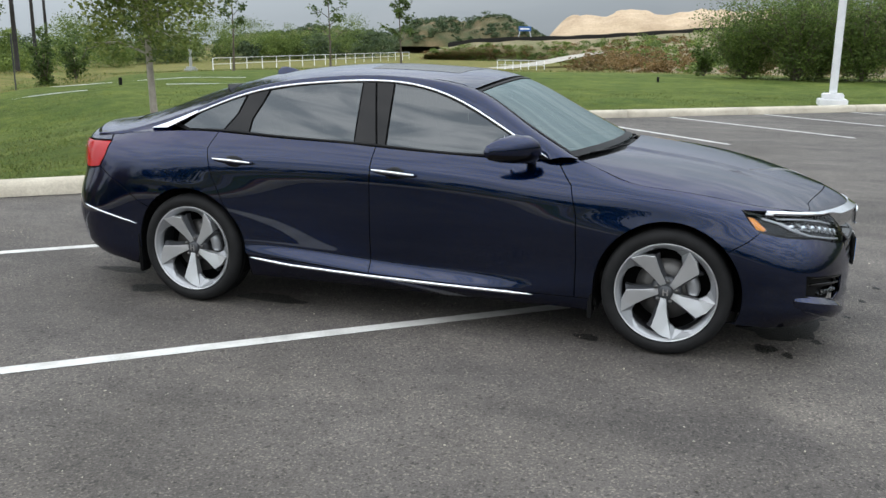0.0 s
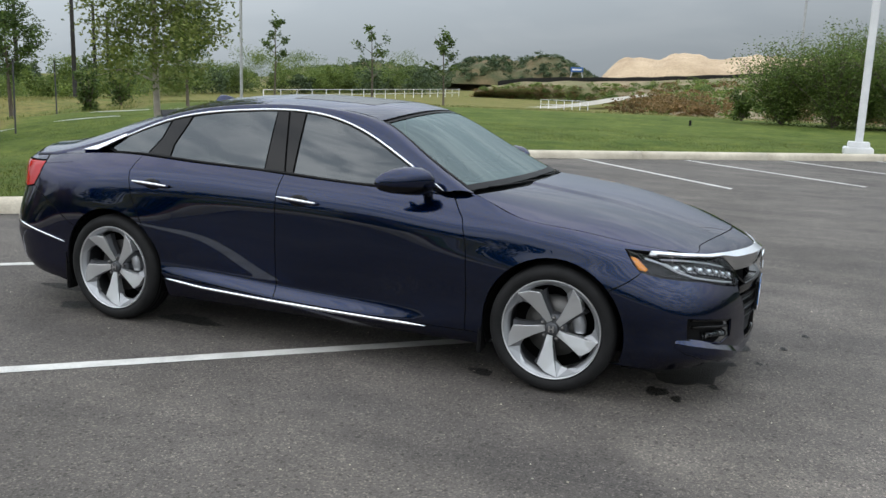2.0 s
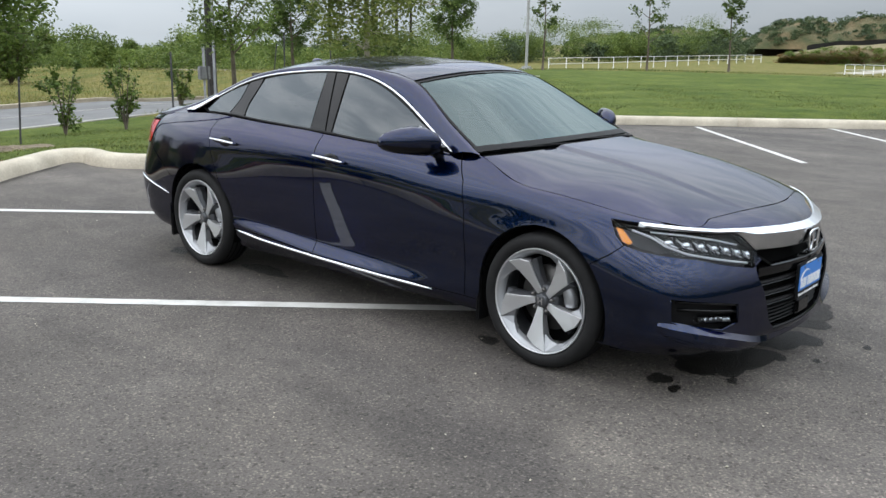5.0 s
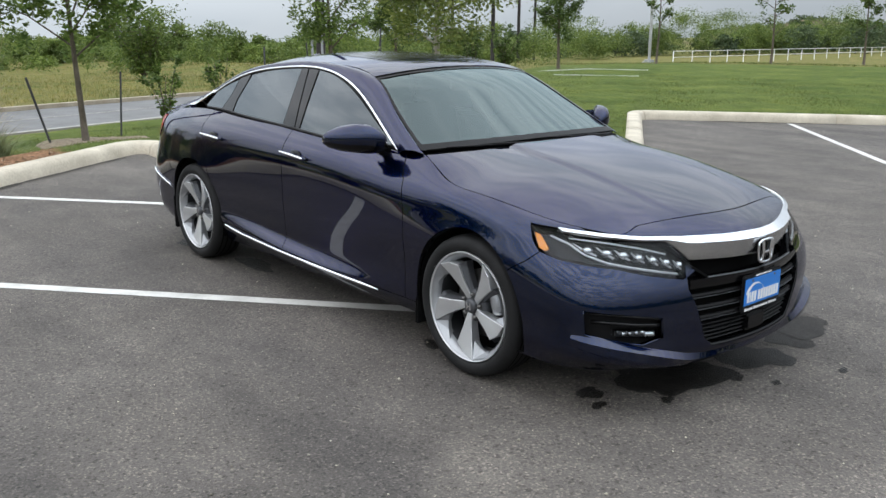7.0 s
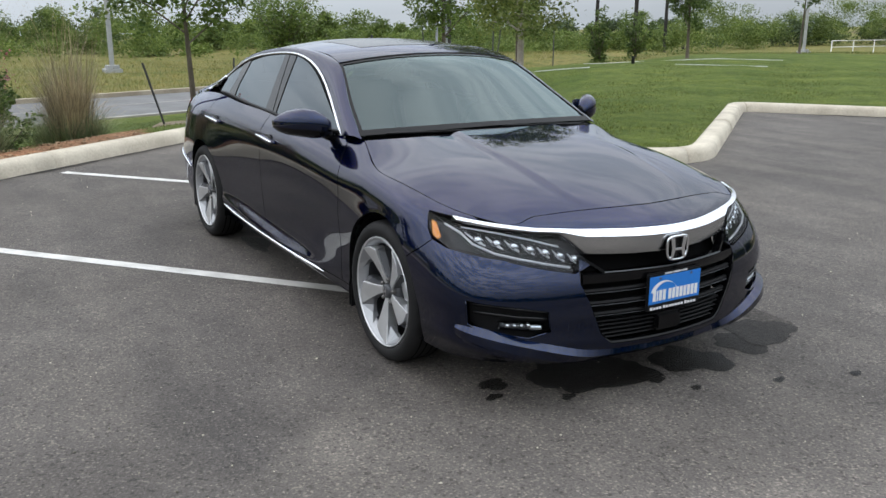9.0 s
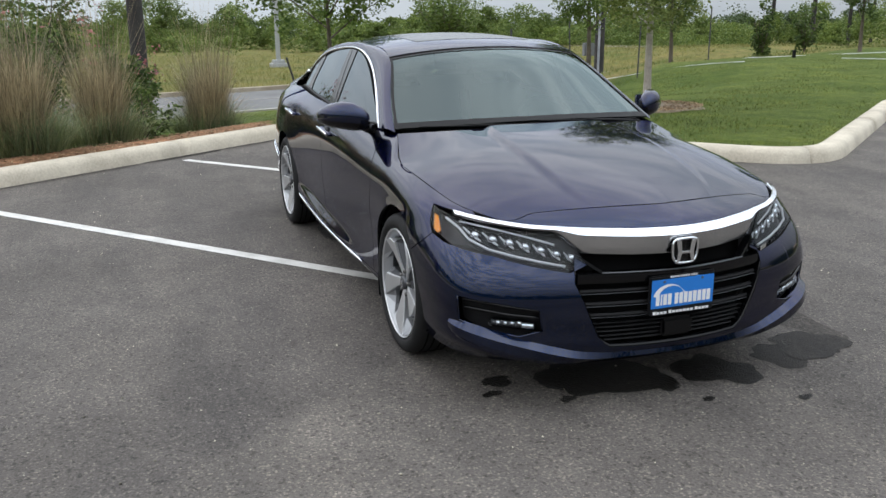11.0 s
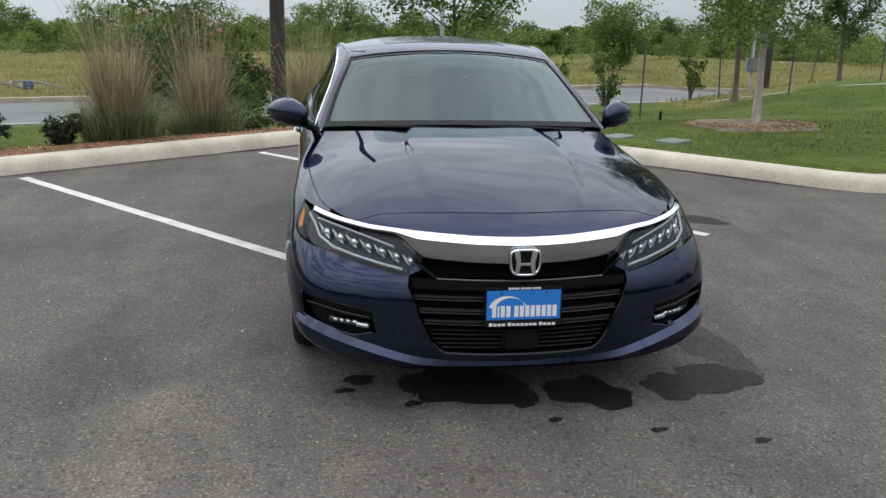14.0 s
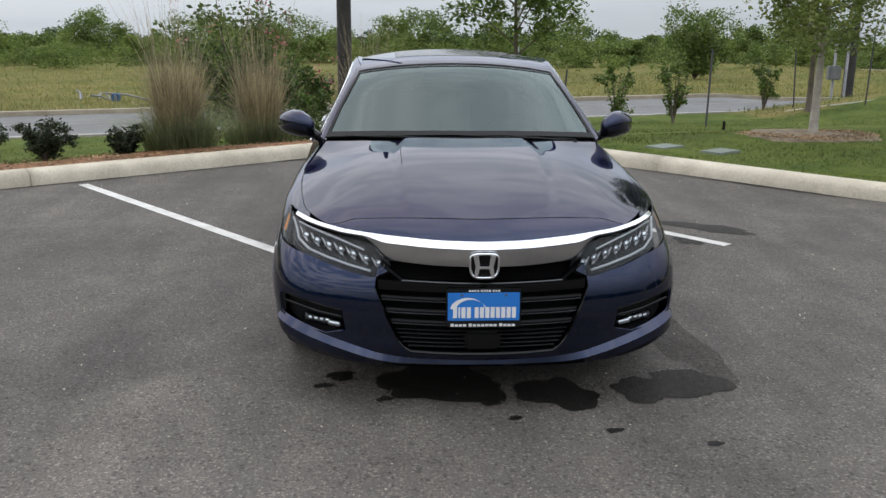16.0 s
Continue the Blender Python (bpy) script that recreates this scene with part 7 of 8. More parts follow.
for i, (x, y, h, w) in enumerate(((2.0, 33.0, 3.4, 2.2), (3.9, 32.2, 4.1, 2.4), (6.2, 32.0, 3.9, 2.4), (8.6, 33.0, 4.2, 2.6), (11.5, 34.0, 4.0, 2.6), (5.0, 35.0, 4.0, 2.6))):
    shrub(x, y, h * 0.98, w * 1.5, 21000, LEAF_C, 0.046, MESQ, 61 + i, stems=32, twigs=11, tight=1.5, splay=1.25)
shrub(0.3, 35.5, 1.5, 1.5, 1600, LEAF_C, 0.07, "green scrub bush at the edge of the lawn", 68, stems=9)


# ---- woods in the distance ----
def wood_mass(name, crowns, leaf_size, per, material, label, seed, clumps=22):
    """Bushes and trees far off: each a dome of dense leafy clumps with gaps between, and a thin skirt of leaves."""
    rng = np.random.default_rng(seed)
    cen = []
    n = max(4, int(per * 0.88) // clumps)
    for x, y, z, h, w in crowns:
        az, up = rng.uniform(0, 2 * np.pi, clumps), rng.uniform(-0.25, 1.0, clumps)
        ring = np.sqrt(np.clip(1 - np.clip(up, 0, 1) ** 2, 0.02, 1)) * rng.uniform(0.35, 1.0, clumps)
        o = np.stack([np.cos(az) * ring * w * 0.5, np.sin(az) * ring * w * 0.5, h * (0.40 + 0.48 * up)], 1)
        o[:, 2] *= rng.uniform(0.82, 1.10, clumps)
        q = rng.normal(size=(clumps, n, 3))
        q /= np.linalg.norm(q, axis=2)[..., None]
        q *= np.array((w * 0.20, w * 0.20, h * 0.15)) * rng.uniform(0.35, 1.12, (clumps, n, 1)) * rng.uniform(0.65, 1.25, (clumps, 1, 1))
        cen.append(np.array((x, y, z)) + (o[:, None] + q).reshape(-1, 3))
        k = max(2, per // 9)
        q = np.stack([rng.uniform(-0.45, 0.45, k) * w, rng.uniform(-0.45, 0.45, k) * w, rng.uniform(0.0, 0.35, k) * h], 1)
        cen.append(np.array((x, y, z)) + q)
    v, f = leaf_cloud(np.concatenate(cen), leaf_size, rng)
    return tagged(part(name, quads_mesh(name, v, f), material), label, "woods", kind="stuff")


def polar(a, r):
    """A place at the bearing a (degrees left of the car's nose axis) and distance r from the middle of the walk."""
    return 4.0 + r * math.cos(radians(a)), -2.0 + r * math.sin(radians(a))


crowns, crowns2, crowns3 = [], [], []
for i in range(120):
    a = 114.5 + i * 0.87 + RNG.uniform(-0.4, 0.4)
    r = RNG.uniform(82, 104) + 85 * float(smooth(142, 120, a))
    x, y = polar(a, r)
    big = RNG.uniform() < 0.3
    h = (RNG.uniform(4.4, 5.8) if big else RNG.uniform(2.6, 3.8)) * r / 92
    crowns.append((x, y, float(land(x, y)) - 0.2, h, h * RNG.uniform(0.9, 1.35)))
for i in range(90):
    a = 113 + i * 1.16 + RNG.uniform(-0.6, 0.6)
    r = RNG.uniform(150, 210)
    x, y = polar(a, r)
    h = RNG.uniform(4.0, 6.5)
    crowns2.append((x, y, float(land(x, y)) - 0.5, h, h * RNG.uniform(0.9, 1.4)))
wood_mass("scrub_woods", crowns, 0.130, 3000, LEAF_SCRUB, "belt of green scrub and small trees across the field", 71)
wood_mass("far_woods", crowns2, 0.24, 1400, LEAF_FAR, "dark green woods far behind the scrub", 72)
for i in range(60):
    a, r = RNG.uniform(140, 216), RNG.uniform(66, 84)
    x, y = polar(a, r)
    h = RNG.uniform(1.4, 2.6)
    crowns3.append((x, y, float(land(x, y)) - 0.1, h, h * RNG.uniform(1.2, 1.9)))
# trees out of view, added to darken low reflections in the car
crowns6 = []
for i in range(92):
    a = -142 + i * 2.3 + RNG.uniform(-0.8, 0.8)
    x, y = polar(a, RNG.uniform(62, 92))
    h = RNG.uniform(6.0, 10.0)
    crowns6.append((x, y, -0.4, h, h * RNG.uniform(0.8, 1.2)))
wood_mass("unseen_woods", crowns6, 0.42, 620, LEAF_FAR, "dark green trees out of view round the rest of the car park", 79)
wood_mass("field_bushes", crowns3, 0.09, 800, LEAF_SCRUB, "low green bushes scattered along the field's edge", 73)


# ---- grass as blades where it is near ----
def scatter(n, x0, x1, y0, y1, keep, rng):
    x, y = rng.uniform(x0, x1, n), rng.uniform(y0, y1, n)
    ok = keep(x, y)
    x, y = x[ok], y[ok]
    return np.stack([x, y, land(x, y) - 0.01], 1)


def near_lawn(x, y):
    d = kerb_distance(x, y)
    soil = (d < 1.3) & (y < -0.1)
    ring = (np.hypot((x + 6.35) / 0.8, y - 5.45) < 0.95) | (np.hypot(x + 12.5, y - 2.4) < 1.05)
    thin = RNG.uniform(0, 1, len(x)) < np.clip(9.0 / np.hypot(x - 1, y + 2), 0.05, 1) ** 1.3
    return (d > 0.27) & (~soil) & (~ring) & (lawn_zone(x, y) > 0.6) & thin


rng = np.random.default_rng(81)
v, f = blades(scatter(330000, -16, 9, -9, 22, near_lawn, rng), 0.036, 0.0055, rng, 0.6, 0.9)
tagged(part("lawn_grass", quads_mesh("lawn_grass", v, f), BLADE), "short mown green lawn grass", "grass", kind="stuff")


def field_area(x, y):
    r = road_distance(x, y)
    return (r > 5.2) & (RNG.uniform(0, 1, len(x)) < np.clip(14.0 / (r + 6), 0.1, 1))


v, f = blades(scatter(130000, -62, -12, -30, 40, field_area, rng), 0.17, 0.008, rng, 0.7, 0.9)
tagged(part("field_grass", quads_mesh("field_grass", v, f), FIELD_BLADE), "tall dry yellow-green field grass", "grass", kind="stuff")


def edge_area(x, y):
    return (lawn_zone(x, y) < 0.3) & (kerb_distance(x, y) > 1) & (road_distance(x, y) < 3.0)


v, f = blades(scatter(26000, -30, 16, 9, 46, edge_area, rng), 0.12, 0.012, rng, 0.5, 0.7)
tagged(part("rough_grass", quads_mesh("rough_grass", v, f), BLADE), "rough grass beyond the mown lawn", "grass", kind="stuff")


# mulch chips in the bed and rings
def chips(n, keep, x0, x1, y0, y1, lift, seed):
    r2 = np.random.default_rng(seed)
    c = scatter(n, x0, x1, y0, y1, keep, r2)
    c[:, 2] += lift
    v, f = leaf_cloud(c, 0.022, r2, 0.25, 0.4)
    return quads_mesh("mulch_chips", v, f)


CHIP = leaf_mat("mulch_chip", (0.20, 0.125, 0.085), (0.50, 0.37, 0.26), 0.9)
tagged(part("mulch_chips", chips(9000, lambda x, y: (kerb_distance(x, y) > 0.29) & (kerb_distance(x, y) < 1.35) & (y < 0), -9, 0, -8, 0.1, 0.02, 82), CHIP), "reddish mulch chips in the planting bed", "mulch", kind="stuff")
tagged(part("mulch_chips", chips(5200, lambda x, y: np.hypot((x + 6.35) / 0.8, y - 5.45) < 0.98, -7.4, -5.3, 4.3, 6.6, 0.07, 83), CHIP), "pale wood chips round the young elm", "mulch", kind="stuff")

# ---- poles, lamps and small things ----
def pole(x, y, h, r, material, label, arms=0, turn=0.0, name="utility_pole", category="utility pole"):
    z = float(land(x, y)) - 0.2
    root = empty(name, (x, y, z), label, category)
    part("shaft", tube_mesh("shaft", [(0, 0, 0), (0, 0, h * 0.5), (0, 0, h)], [r, r * 0.88, r * 0.72], 12), material, root)
    for k in range(arms):
        bm = bmesh.new()
        box(bm, -1.2, 1.2, -0.06, 0.06, h - 0.5 - 0.9 * k, h - 0.36 - 0.9 * k)
        bmesh.ops.transform(bm, matrix=pose(0, 0, 0, 0, 0, turn), verts=bm.verts[:])
        part("crossarm", bm, material, root)
        for o in (-1.05, -0.4, 0.4, 1.05):
            v, f = lathe([(0.0, 0.0), (0.05, 0.01), (0.04, 0.08), (0.05, 0.10), (0.0, 0.16)], 8)
            ox, oy = o * math.cos(radians(turn)), o * math.sin(radians(turn))
            part("insulator", mesh_of("insulator", [(px + ox, pz + oy, py + h - 0.36 - 0.9 * k) for px, py, pz in v], f, True), GALV, root)
    return root


DARK_POLE = "tall dark wooden utility pole"
pole(-14.4, -1.5, 11.0, 0.17, POLE_WOOD, DARK_POLE)
pole(-26.3, 16.4, 11.0, 0.20, POLE_WOOD, DARK_POLE)
pole(-53.6, 52.4, 10.2, 0.20, POLE_WOOD, "far dark utility pole with a crossarm", 1, 45)
pole(-72.9, 75.4, 11.5, 0.22, POLE_WOOD, "far dark utility pole with a crossarm", 1, 45)
pole(-92.1, 98.6, 12.0, 0.24, POLE_WOOD, "far dark utility pole with a crossarm", 1, 45)
pole(-79.0, 70.0, 14.0, 0.24, POLE_WOOD, DARK_POLE)
shrub(-49.5, 18.5, 4.6, 4.8, 7000, LEAF_C, 0.10, "large rounded green mesquite bush across the field", 69, stems=22, twigs=9)


def meter_box(x, y):
    z = float(land(x, y))
    root = empty("meter_box", (x, y, z), "grey metal utility meter box on a steel post", "utility box")
    part("post", tube_mesh("post", [(0, 0, -0.1), (0, 0, 2.4)], 0.045, 8), DULL_STEEL, root)
    bm = bmesh.new()
    box(bm, -0.10, 0.10, -0.22, 0.22, 1.10, 1.58, 0.02)
    part("cabinet", bm, DULL_STEEL, root)
    bm = bmesh.new()
    box(bm, 0.10, 0.12, -0.18, 0.18, 1.14, 1.54, 0.01)
    part("cabinet_door", bm, DULL_STEEL, root)
    part("conduit", tube_mesh("conduit", [(0.0, 0.45, 0), (0.0, 0.45, 5.5)], 0.045, 8), DULL_STEEL, root)


meter_box(-24.9, 15.1)


def street_lamp(x, y, h, r, material, base, label, arm=0.0):
    z = float(land(x, y)) - 0.03
    root = empty("street_lamp", (x, y, z), label, "street lamp")
    bm = bmesh.new()
    box(bm, -base, base, -base, base, -0.2, base * 0.55, 0.02)
    part("foot", bm, material, root)
    bm = bmesh.new()
    box(bm, -base * 0.72, base * 0.72, -base * 0.72, base * 0.72, base * 0.55, base * 0.95, 0.02)
    part("foot_cover", bm, material, root)
    bm = bmesh.new()
    box(bm, -r, r, -r, r, base * 0.9, h, r * 0.3)
    part("shaft", bm, material, root)
    bm = bmesh.new()
    box(bm, -0.2, 0.75, -0.18, 0.18, h - 0.02, h + 0.12, 0.03)
    part("lamp_head", bm, material, root)
    return root


street_lamp(3.95, 18.2, 8.0, 0.085, WHITE_PAINT, 0.33, "white square lamp post on a white foot")
street_lamp(-46.3, 65.7, 9.5, 0.11, GALV, 0.45, "pale lamp post on a concrete foot")
street_lamp(-39.3, 5.8, 9.0, 0.10, GALV, 0.40, "pale lamp post across the street")
street_lamp(2.4, 66.0, 9.2, 0.09, GALV, 0.3, "far grey lamp post above the bank")


def rail_fence(a, b, h, n, label):
    a, b = Vector(a), Vector(b)
    root = empty("rail_fence", a, label, "fence")
    d = b - a
    for i in range(n + 1):
        p = d * (i / n)
        part("post", tube_mesh("post", [p, p + Vector((0, 0, h))], h * 0.032, 6), WHITE_PAINT, root)
    for k in (1.0, 0.55):
        part("rail", tube_mesh("rail", [Vector((0, 0, h * k)), d + Vector((0, 0, h * k))], h * 0.026, 6), WHITE_PAINT, root)


def on_land(x, y, dz=-0.1):
    return x, y, float(land(x, y)) + dz


rail_fence(on_land(-47.6, 71.4), on_land(-50.2, 134.0), 1.3, 18, "white pipe rail fence beside the drain")
rail_fence(on_land(-16.15, 62.3), on_land(-12.6, 63.2), 0.8, 6, "white pipe rail fence beside the drain")


def small_box(name, x, y, sx, sy, h, material, label, category, turn=0.0):
    bm = bmesh.new()
    box(bm, -sx / 2, sx / 2, -sy / 2, sy / 2, -0.03, h, min(0.012, h * 0.4))
    ob = part(name, bm, material)
    ob.matrix_basis = pose(x, y, float(land(x, y)), 0, 0, turn)
    return tagged(ob, label, category)


LID = plain("green_grey_lid", (0.16, 0.19, 0.16), 0.7)
small_box("valve_lid", -5.15, 3.05, 0.30, 0.46, 0.03, LID, "flat grey-green irrigation valve lid in the lawn", "lid", 38)
small_box("valve_lid", -4.72, 3.62, 0.30, 0.46, 0.03, LID, "flat grey-green irrigation valve lid in the lawn", "lid", 38)
small_box("marker_post", -15.6, 16.6, 0.08, 0.08, 0.24, BLACK, "short black marker post in the lawn", "post")
small_box("marker_post", -11.2, 6.1, 0.05, 0.05, 0.18, BLACK, "short black marker post in the lawn", "post")
small_box("sprinkler", -1.0, 27.6, 0.08, 0.08, 0.2, BLACK, "small dark sprinkler head in the lawn", "sprinkler")
for a, b in (((-17.5, 9.3), (-14.8, 14.2)), ((-14.6, 17.4), (-13.0, 19.6)), ((-19.0, 17.5), (-15.5, 23.5))):
    n = 12
    pts = [(a[0] + (b[0] - a[0]) * i / n + 0.06 * math.sin(i * 1.3), a[1] + (b[1] - a[1]) * i / n) for i in range(n + 1)]
    me = tube_mesh("white_pipe", [(p[0], p[1], float(land(*p)) + 0.01) for p in pts], 0.011, 6)
    tagged(part("white_pipe", me, WHITE_PAINT), "long white plastic pipe lying on the grass", "pipe", "pipes on the lawn")


def scrap(x, y, seed):
    rng = np.random.default_rng(seed)
    root = empty("scrap_heap", (x, y, float(land(x, y))), "grey and blue scrap heap lying in the field", "scrap")
    for i in range(7):
        p = rng.uniform(-1, 1, 3) * (0.7, 1.3, 0) + (0, 0, 0.05)
        q = p + rng.normal(size=3) * (0.5, 0.6, 0.08) + (0, 0, 0.14)
        part("bent_pipe", tube_mesh("bent_pipe", [p, (p + q) / 2 + (0, 0, 0.06), q], 0.030, 6), DULL_STEEL, root)
    bm = bmesh.new()
    box(bm, -0.16, 0.16, -0.12, 0.12, 0.0, 0.26, 0.04)
    part("drum", bm, plain("faded_blue_drum", (0.035, 0.10, 0.20), 0.6), root)


scrap(-24.5, -6.6, 91), scrap(-24.0, -9.6, 92)


# ---- earthworks beyond the lawn ----
def mound(name, cx, cy, z, lx, ly, h, turn, material, label, category, seed, ridges=3, flat=3.0, rough=1.0):
    nx, ny = 70, 34
    vs, fs = [], []
    c, s = math.cos(radians(turn)), math.sin(radians(turn))
    for i in range(nx + 1):
        for j in range(ny + 1):
            u, v = -1 + 2 * i / nx, -1 + 2 * j / ny
            e = max(0.0, 1 - abs(u) ** flat) * max(0.0, 1 - abs(v) ** 1.6)
            k = 0.80 + rough * (0.16 * math.sin(u * ridges * 2.2 + seed) * 0.6 + 0.22 * noise.noise(Vector((u * 3.5, v * 2, seed)))) + 0.10 * noise.noise(Vector((u * 13, v * 8, seed)))
            x, y = u * lx, v * ly
            vs.append((cx + c * x - s * y, cy + s * x + c * y, z - 0.6 + h * e ** 0.75 * max(0.2, k)))
    for i in range(nx):
        for j in range(ny):
            a = i * (ny + 1) + j
            fs.append((a, a + ny + 1, a + ny + 2, a + 1))
    return tagged(part(name, mesh_of(name, vs, fs, True), material), label, category)


mound("sand_mound", -3.0, 226.0, 1.5, 42.0, 16.0, 10.0, 4, SAND, "long heap of pale tan sand behind a black silt fence", "sand pile", 3, 7, 9.0, 0.75)
HILL_A = mound("spoil_hill", -70.0, 235.0, 0.6, 23.0, 18.0, 9.2, 18, HILL, "overgrown green and brown spoil hill", "hill", 5)
HILL_B = mound("spoil_hill", -112.0, 232.0, -1.0, 34.0, 20.0, 7.0, 22, HILL, "overgrown green and brown spoil hill", "hill", 8)


RUSTY = leaf_mat("rusty_weeds", (0.13, 0.10, 0.04), (0.26, 0.16, 0.08), lump=0.4)


def bank():
    toe = [(-50, 136, -2.2), (-26, 128, -2.0), (-16, 112, -2.0), (-9.5, 80, -1.4), (-5, 52, -0.5), (1, 45, -0.3), (14, 46, -0.2), (40, 50, -0.2)]
    crest = [(-47, 137, -0.2), (-40, 139, 1.3), (-26.6, 142, 1.9), (-14, 143.5, 2.6), (0, 145, 3.5), (12, 146, 4.0), (26, 148, 4.2), (60, 150, 4.2)]
    st = Skin([[(x, -y, z) for x, y, z in toe], [(a[0] * 0.5 + b[0] * 0.5, -(a[1] * 0.5 + b[1] * 0.5), a[2] * 0.62 + b[2] * 0.38) for a, b in zip(toe, crest)], [(x, -y, z) for x, y, z in crest], [(x * 1.05, -(y + 40), z) for x, y, z in crest]])
    uu, vv = np.linspace(0, st.u[-1], 90), np.linspace(0, st.v[-1], 40)
    P = np.array([st.at(uu, np.full(90, v)) for v in vv]).reshape(-1, 3)
    P[:, 2] += 0.12 * np.sin(P[:, 0] * 0.9) * np.cos(P[:, 1] * 0.5)
    fs = [(i * 90 + j, i * 90 + j + 1, (i + 1) * 90 + j + 1, (i + 1) * 90 + j) for i in range(39) for j in range(89)]
    tagged(part("embankment", mesh_of("embankment", P, fs, True), BANK), "weedy red-brown earth bank below the silt fence", "embankment", kind="structure")
    r2 = np.random.default_rng(76)
    for name, n, mat, lo, hi, label in (("bank_grass", 420, LEAF_SCRUB, 0.02, 0.85, "green weeds growing over the earth bank"), ("bank_scrub", 260, RUSTY, 0.05, 0.75, "rusty dry weeds growing over the earth bank")):
        q = st.at(r2.uniform(0, st.u[-1] * 0.9, n), r2.uniform(st.v[0] + lo * st.v[2], hi * st.v[2], n))
        wood_mass(name, [(x, y, z - 0.1, h, h * w) for (x, y, z), h, w in zip(q, r2.uniform(0.4, 1.1, n), r2.uniform(1.5, 3.0, n))], 0.13, 130, mat, label, 77 + n)
    c = Spline(np.linspace(0, 1, 8)).weights(np.linspace(0, 1, 60)) @ np.array(crest)
    vs = []
    c = c[4:]
    for i, (x, y, z) in enumerate(c):
        vs += [(x, y - 1.0, z - 0.2), (x, y - 1.0, z + 0.55 + 0.06 * math.sin(i * 1.7))]
    tagged(part("silt_fence", mesh_of("silt_fence", vs, [(2 * i, 2 * i + 1, 2 * i + 3, 2 * i + 2) for i in range(55)]), SILT), "long black silt fence along the top of the bank", "fence")
    line = [(-40, 60, -1.35), (-22.2, 72, -1.1), (-19.5, 100, -0.75), (-16.4, 123, 0.15), (-5, 140, 1.5)]
    r = Spline(np.linspace(0, 1, 5)).weights(np.linspace(0, 1, 50)) @ np.array(line)
    vs = []
    for i, p in enumerate(r):
        q = r[min(i + 1, 49)] - r[max(i - 1, 0)]
        n = np.array((-q[1], q[0], 0)) / np.hypot(q[0], q[1])
        vs += [p + n * 1.3 + (0, 0, 0.05), p - n * 1.3 + (0, 0, 0.05)]
    tagged(part("haul_road", mesh_of("haul_road", vs, [(2 * i, 2 * i + 1, 2 * i + 3, 2 * i + 2) for i in range(49)]), PALE_ROAD), "pale unpaved haul road leading to the earthworks", "road", kind="structure")


def overgrow(hill, n, seed, low, label):
    """Low bushes on a hill's slopes."""
    r2 = np.random.default_rng(seed)
    pts = [v.co for v in hill.data.vertices if v.co.z > low]
    pick = r2.integers(0, len(pts), n)
    wood_mass("hill_bushes", [(pts[i].x, pts[i].y, pts[i].z - 0.3, h, h * 1.8) for i, h in zip(pick, r2.uniform(0.7, 1.7, n))], 0.24, 110, LEAF_FAR, label, seed + 1)


overgrow(HILL_A, 330, 94, 0.8, "dark green bushes over the spoil hill")
overgrow(HILL_B, 240, 96, 0.3, "dark green bushes over the far spoil hill")


bank()
crowns4 = []
for i in range(70):
    f = RNG.uniform(0, 1)
    x, y = -9 + 20 * f + RNG.uniform(-2, 2), 47 + RNG.uniform(0, 26) * (1 - 0.3 * f)
    h = RNG.uniform(0.5, 1.3)
    crowns4.append((x, y, -0.5 + 0.012 * (y - 46), h, h * RNG.uniform(1.3, 2.4)))
wood_mass("bank_weeds", crowns4, 0.09, 360, RUSTY, "rusty brown and green weeds on the bank", 74)
crowns5 = []
for i in range(24):
    a, r = RNG.uniform(113, 121), RNG.uniform(168, 205)
    x, y = polar(a, r)
    h = RNG.uniform(3.5, 5.5)
    crowns5.append((x, y, -2.2, h, h * RNG.uniform(1.0, 1.5)))
wood_mass("thicket", crowns5, 0.2, 1100, LEAF_SCRUB, "green thicket in front of the spoil hills", 75)


def digger(x, y, z):
    root = empty("bulldozer", (x, y, z), "far yellow bulldozer on the earthworks", "bulldozer")
    root.scale = (0.6, 0.6, 0.6)
    yellow = plain("machine_yellow", (0.36, 0.25, 0.07), 0.6)
    for s in (-1, 1):
        bm = bmesh.new()
        box(bm, -2.2, 2.2, s * 1.1 - 0.3, s * 1.1 + 0.3, 0.0, 0.9, 0.25)
        part("track", bm, BLACK, root)
    bm = bmesh.new()
    box(bm, -2.0, 1.8, -0.8, 0.8, 0.7, 1.9, 0.15)
    part("hull", bm, yellow, root)
    bm = bmesh.new()
    box(bm, -1.4, 0.2, -0.8, 0.8, 1.9, 3.1, 0.15)
    part("cab", bm, yellow, root)
    bm = bmesh.new()
    box(bm, 2.6, 2.8, -1.8, 1.8, 0.1, 1.6, 0.08)
    part("blade", bm, yellow, root)


digger(-48.7, 208.8, 0.24)


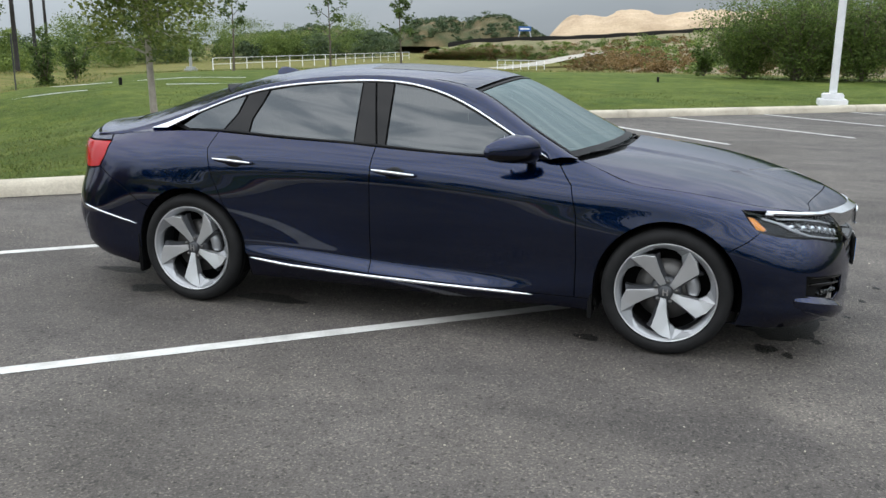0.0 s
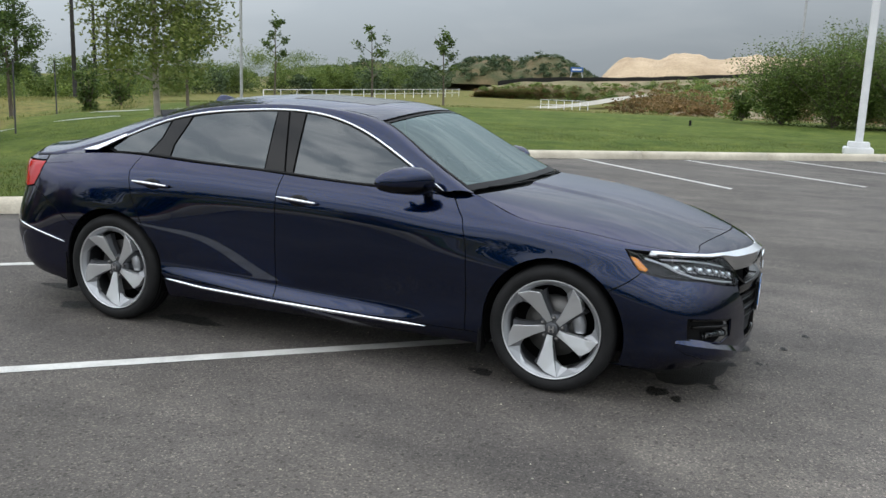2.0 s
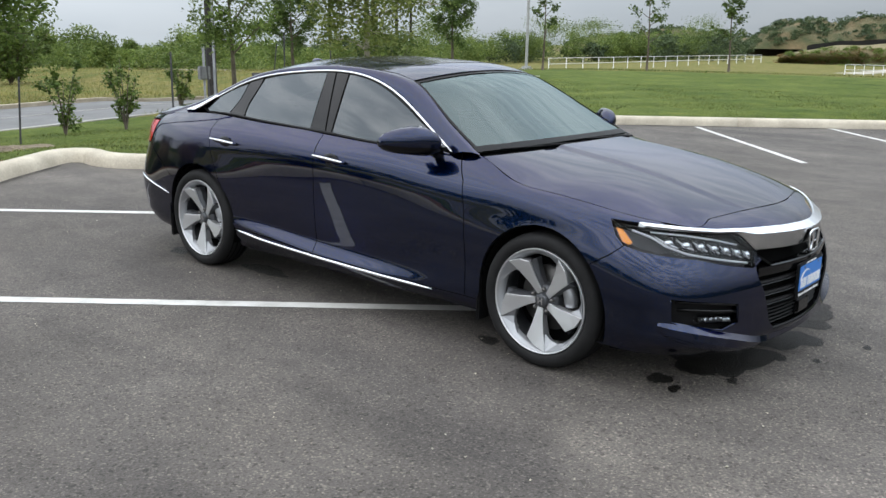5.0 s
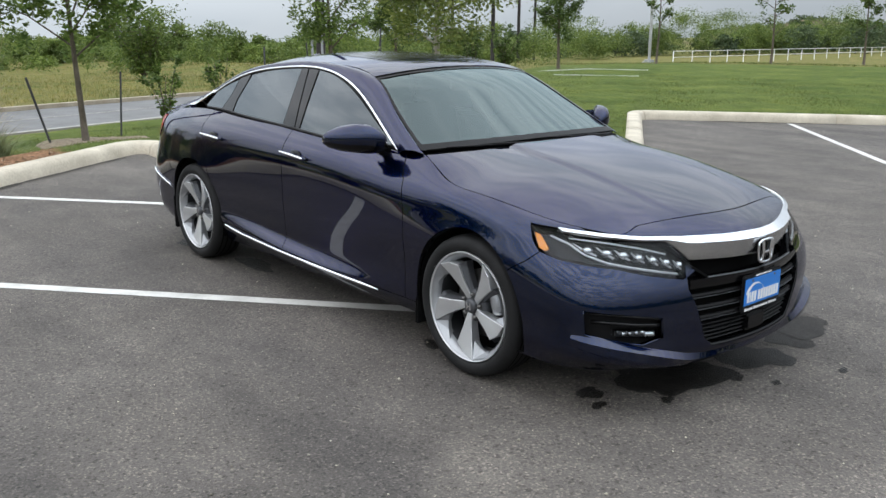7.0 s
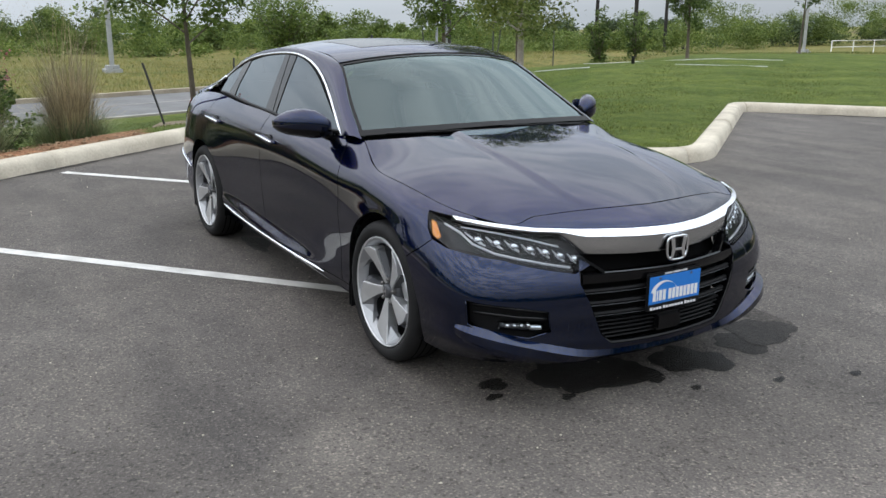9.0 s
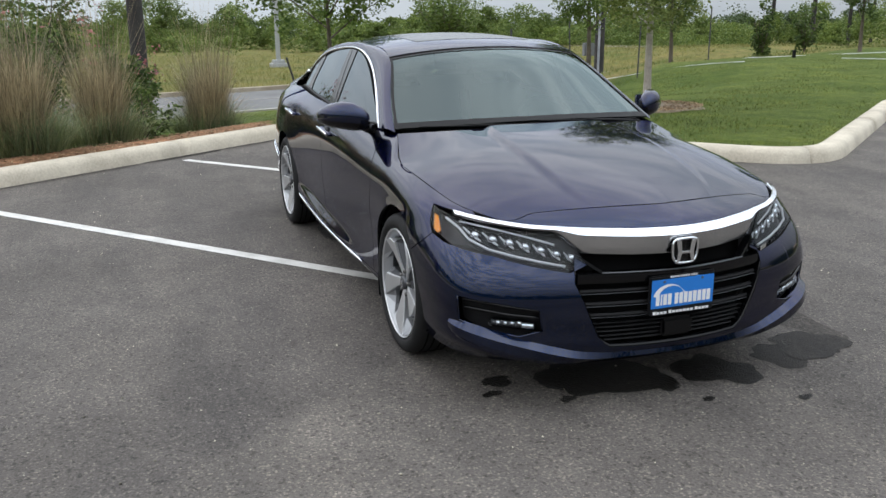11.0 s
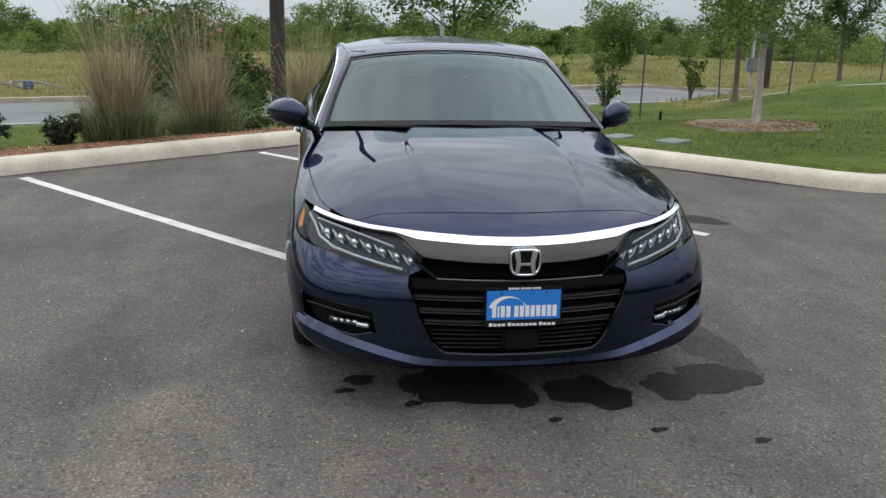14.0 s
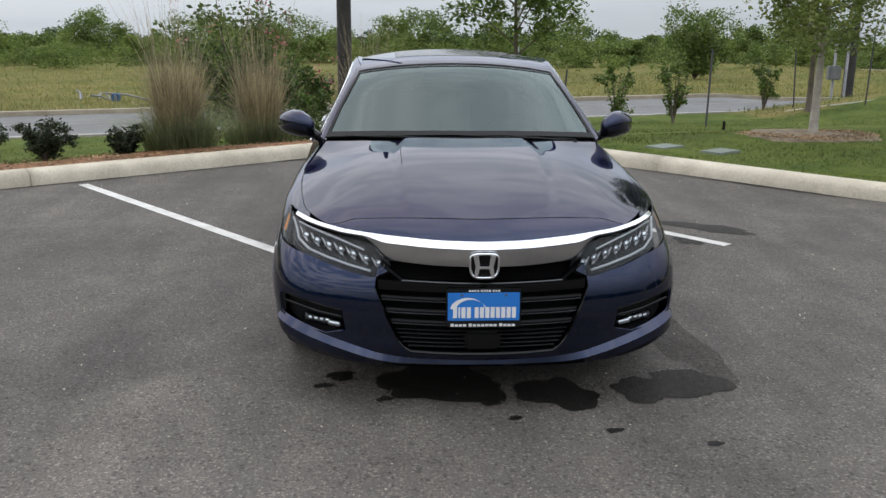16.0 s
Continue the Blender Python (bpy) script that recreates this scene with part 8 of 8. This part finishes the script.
def billboard(x, y, z):
    root = empty("billboard", (x, y, z), "far blue billboard on two posts", "billboard")
    for s in (-2, 2):
        part("post", tube_mesh("post", [(s, 0, 0), (s * 0.5, 0, 4.0)], 0.12, 8), GALV, root)
    bm = bmesh.new()
    box(bm, -1.6, 1.6, -0.15, 0.15, 3.0, 4.2, 0.05)
    part("board", bm, plain("board_blue", (0.04, 0.13, 0.40), 0.5), root)
    bm = bmesh.new()
    box(bm, -1.2, 1.2, -0.19, -0.15, 3.4, 3.8)
    part("print_bar", bm, WHITE, root)


billboard(-50.3, 218.7, 1.0)


# ---- loose stones on the asphalt ----
def loose_stones(n, seed):
    """Small angular pebbles scattered over the lot, each a squashed six-cornered lump."""
    r2 = np.random.default_rng(seed)
    x, y = r2.uniform(-4.5, 5.0, n), r2.uniform(-5.5, 3.5, n)
    ok = kerb_distance(x, y) < -0.05
    x, y = x[ok], y[ok]
    n = len(x)
    size = 0.0035 + 0.0045 * r2.uniform(0, 1, n) ** 3
    unit = np.array(((1, 0, 0.5), (-1, 0, 0.5), (0, 1, 0.5), (0, -1, 0.5), (0, 0, 1.1), (0, 0, 0.0)))
    az = r2.uniform(0, 6.28, n)
    ca, sa = np.cos(az)[:, None], np.sin(az)[:, None]
    p = unit[None] * r2.uniform(0.7, 1.3, (n, 6, 3)) * size[:, None, None]
    v = np.stack([p[..., 0] * ca - p[..., 1] * sa + x[:, None], p[..., 0] * sa + p[..., 1] * ca + y[:, None], p[..., 2]], -1)
    tri = np.array(((0, 2, 4), (2, 1, 4), (1, 3, 4), (3, 0, 4), (2, 0, 5), (1, 2, 5), (3, 1, 5), (0, 3, 5)))
    f = (np.arange(n)[:, None, None] * 6 + tri[None]).reshape(-1, 3)
    stone = leaf_mat("pale_grit", (0.16, 0.15, 0.14), (0.52, 0.49, 0.44), 0.9)
    return tagged(part("loose_stones", quads_mesh("loose_stones", v.reshape(-1, 3), f), stone), "small pale stones scattered over the asphalt", "stones", kind="stuff")


loose_stones(1500, 97)
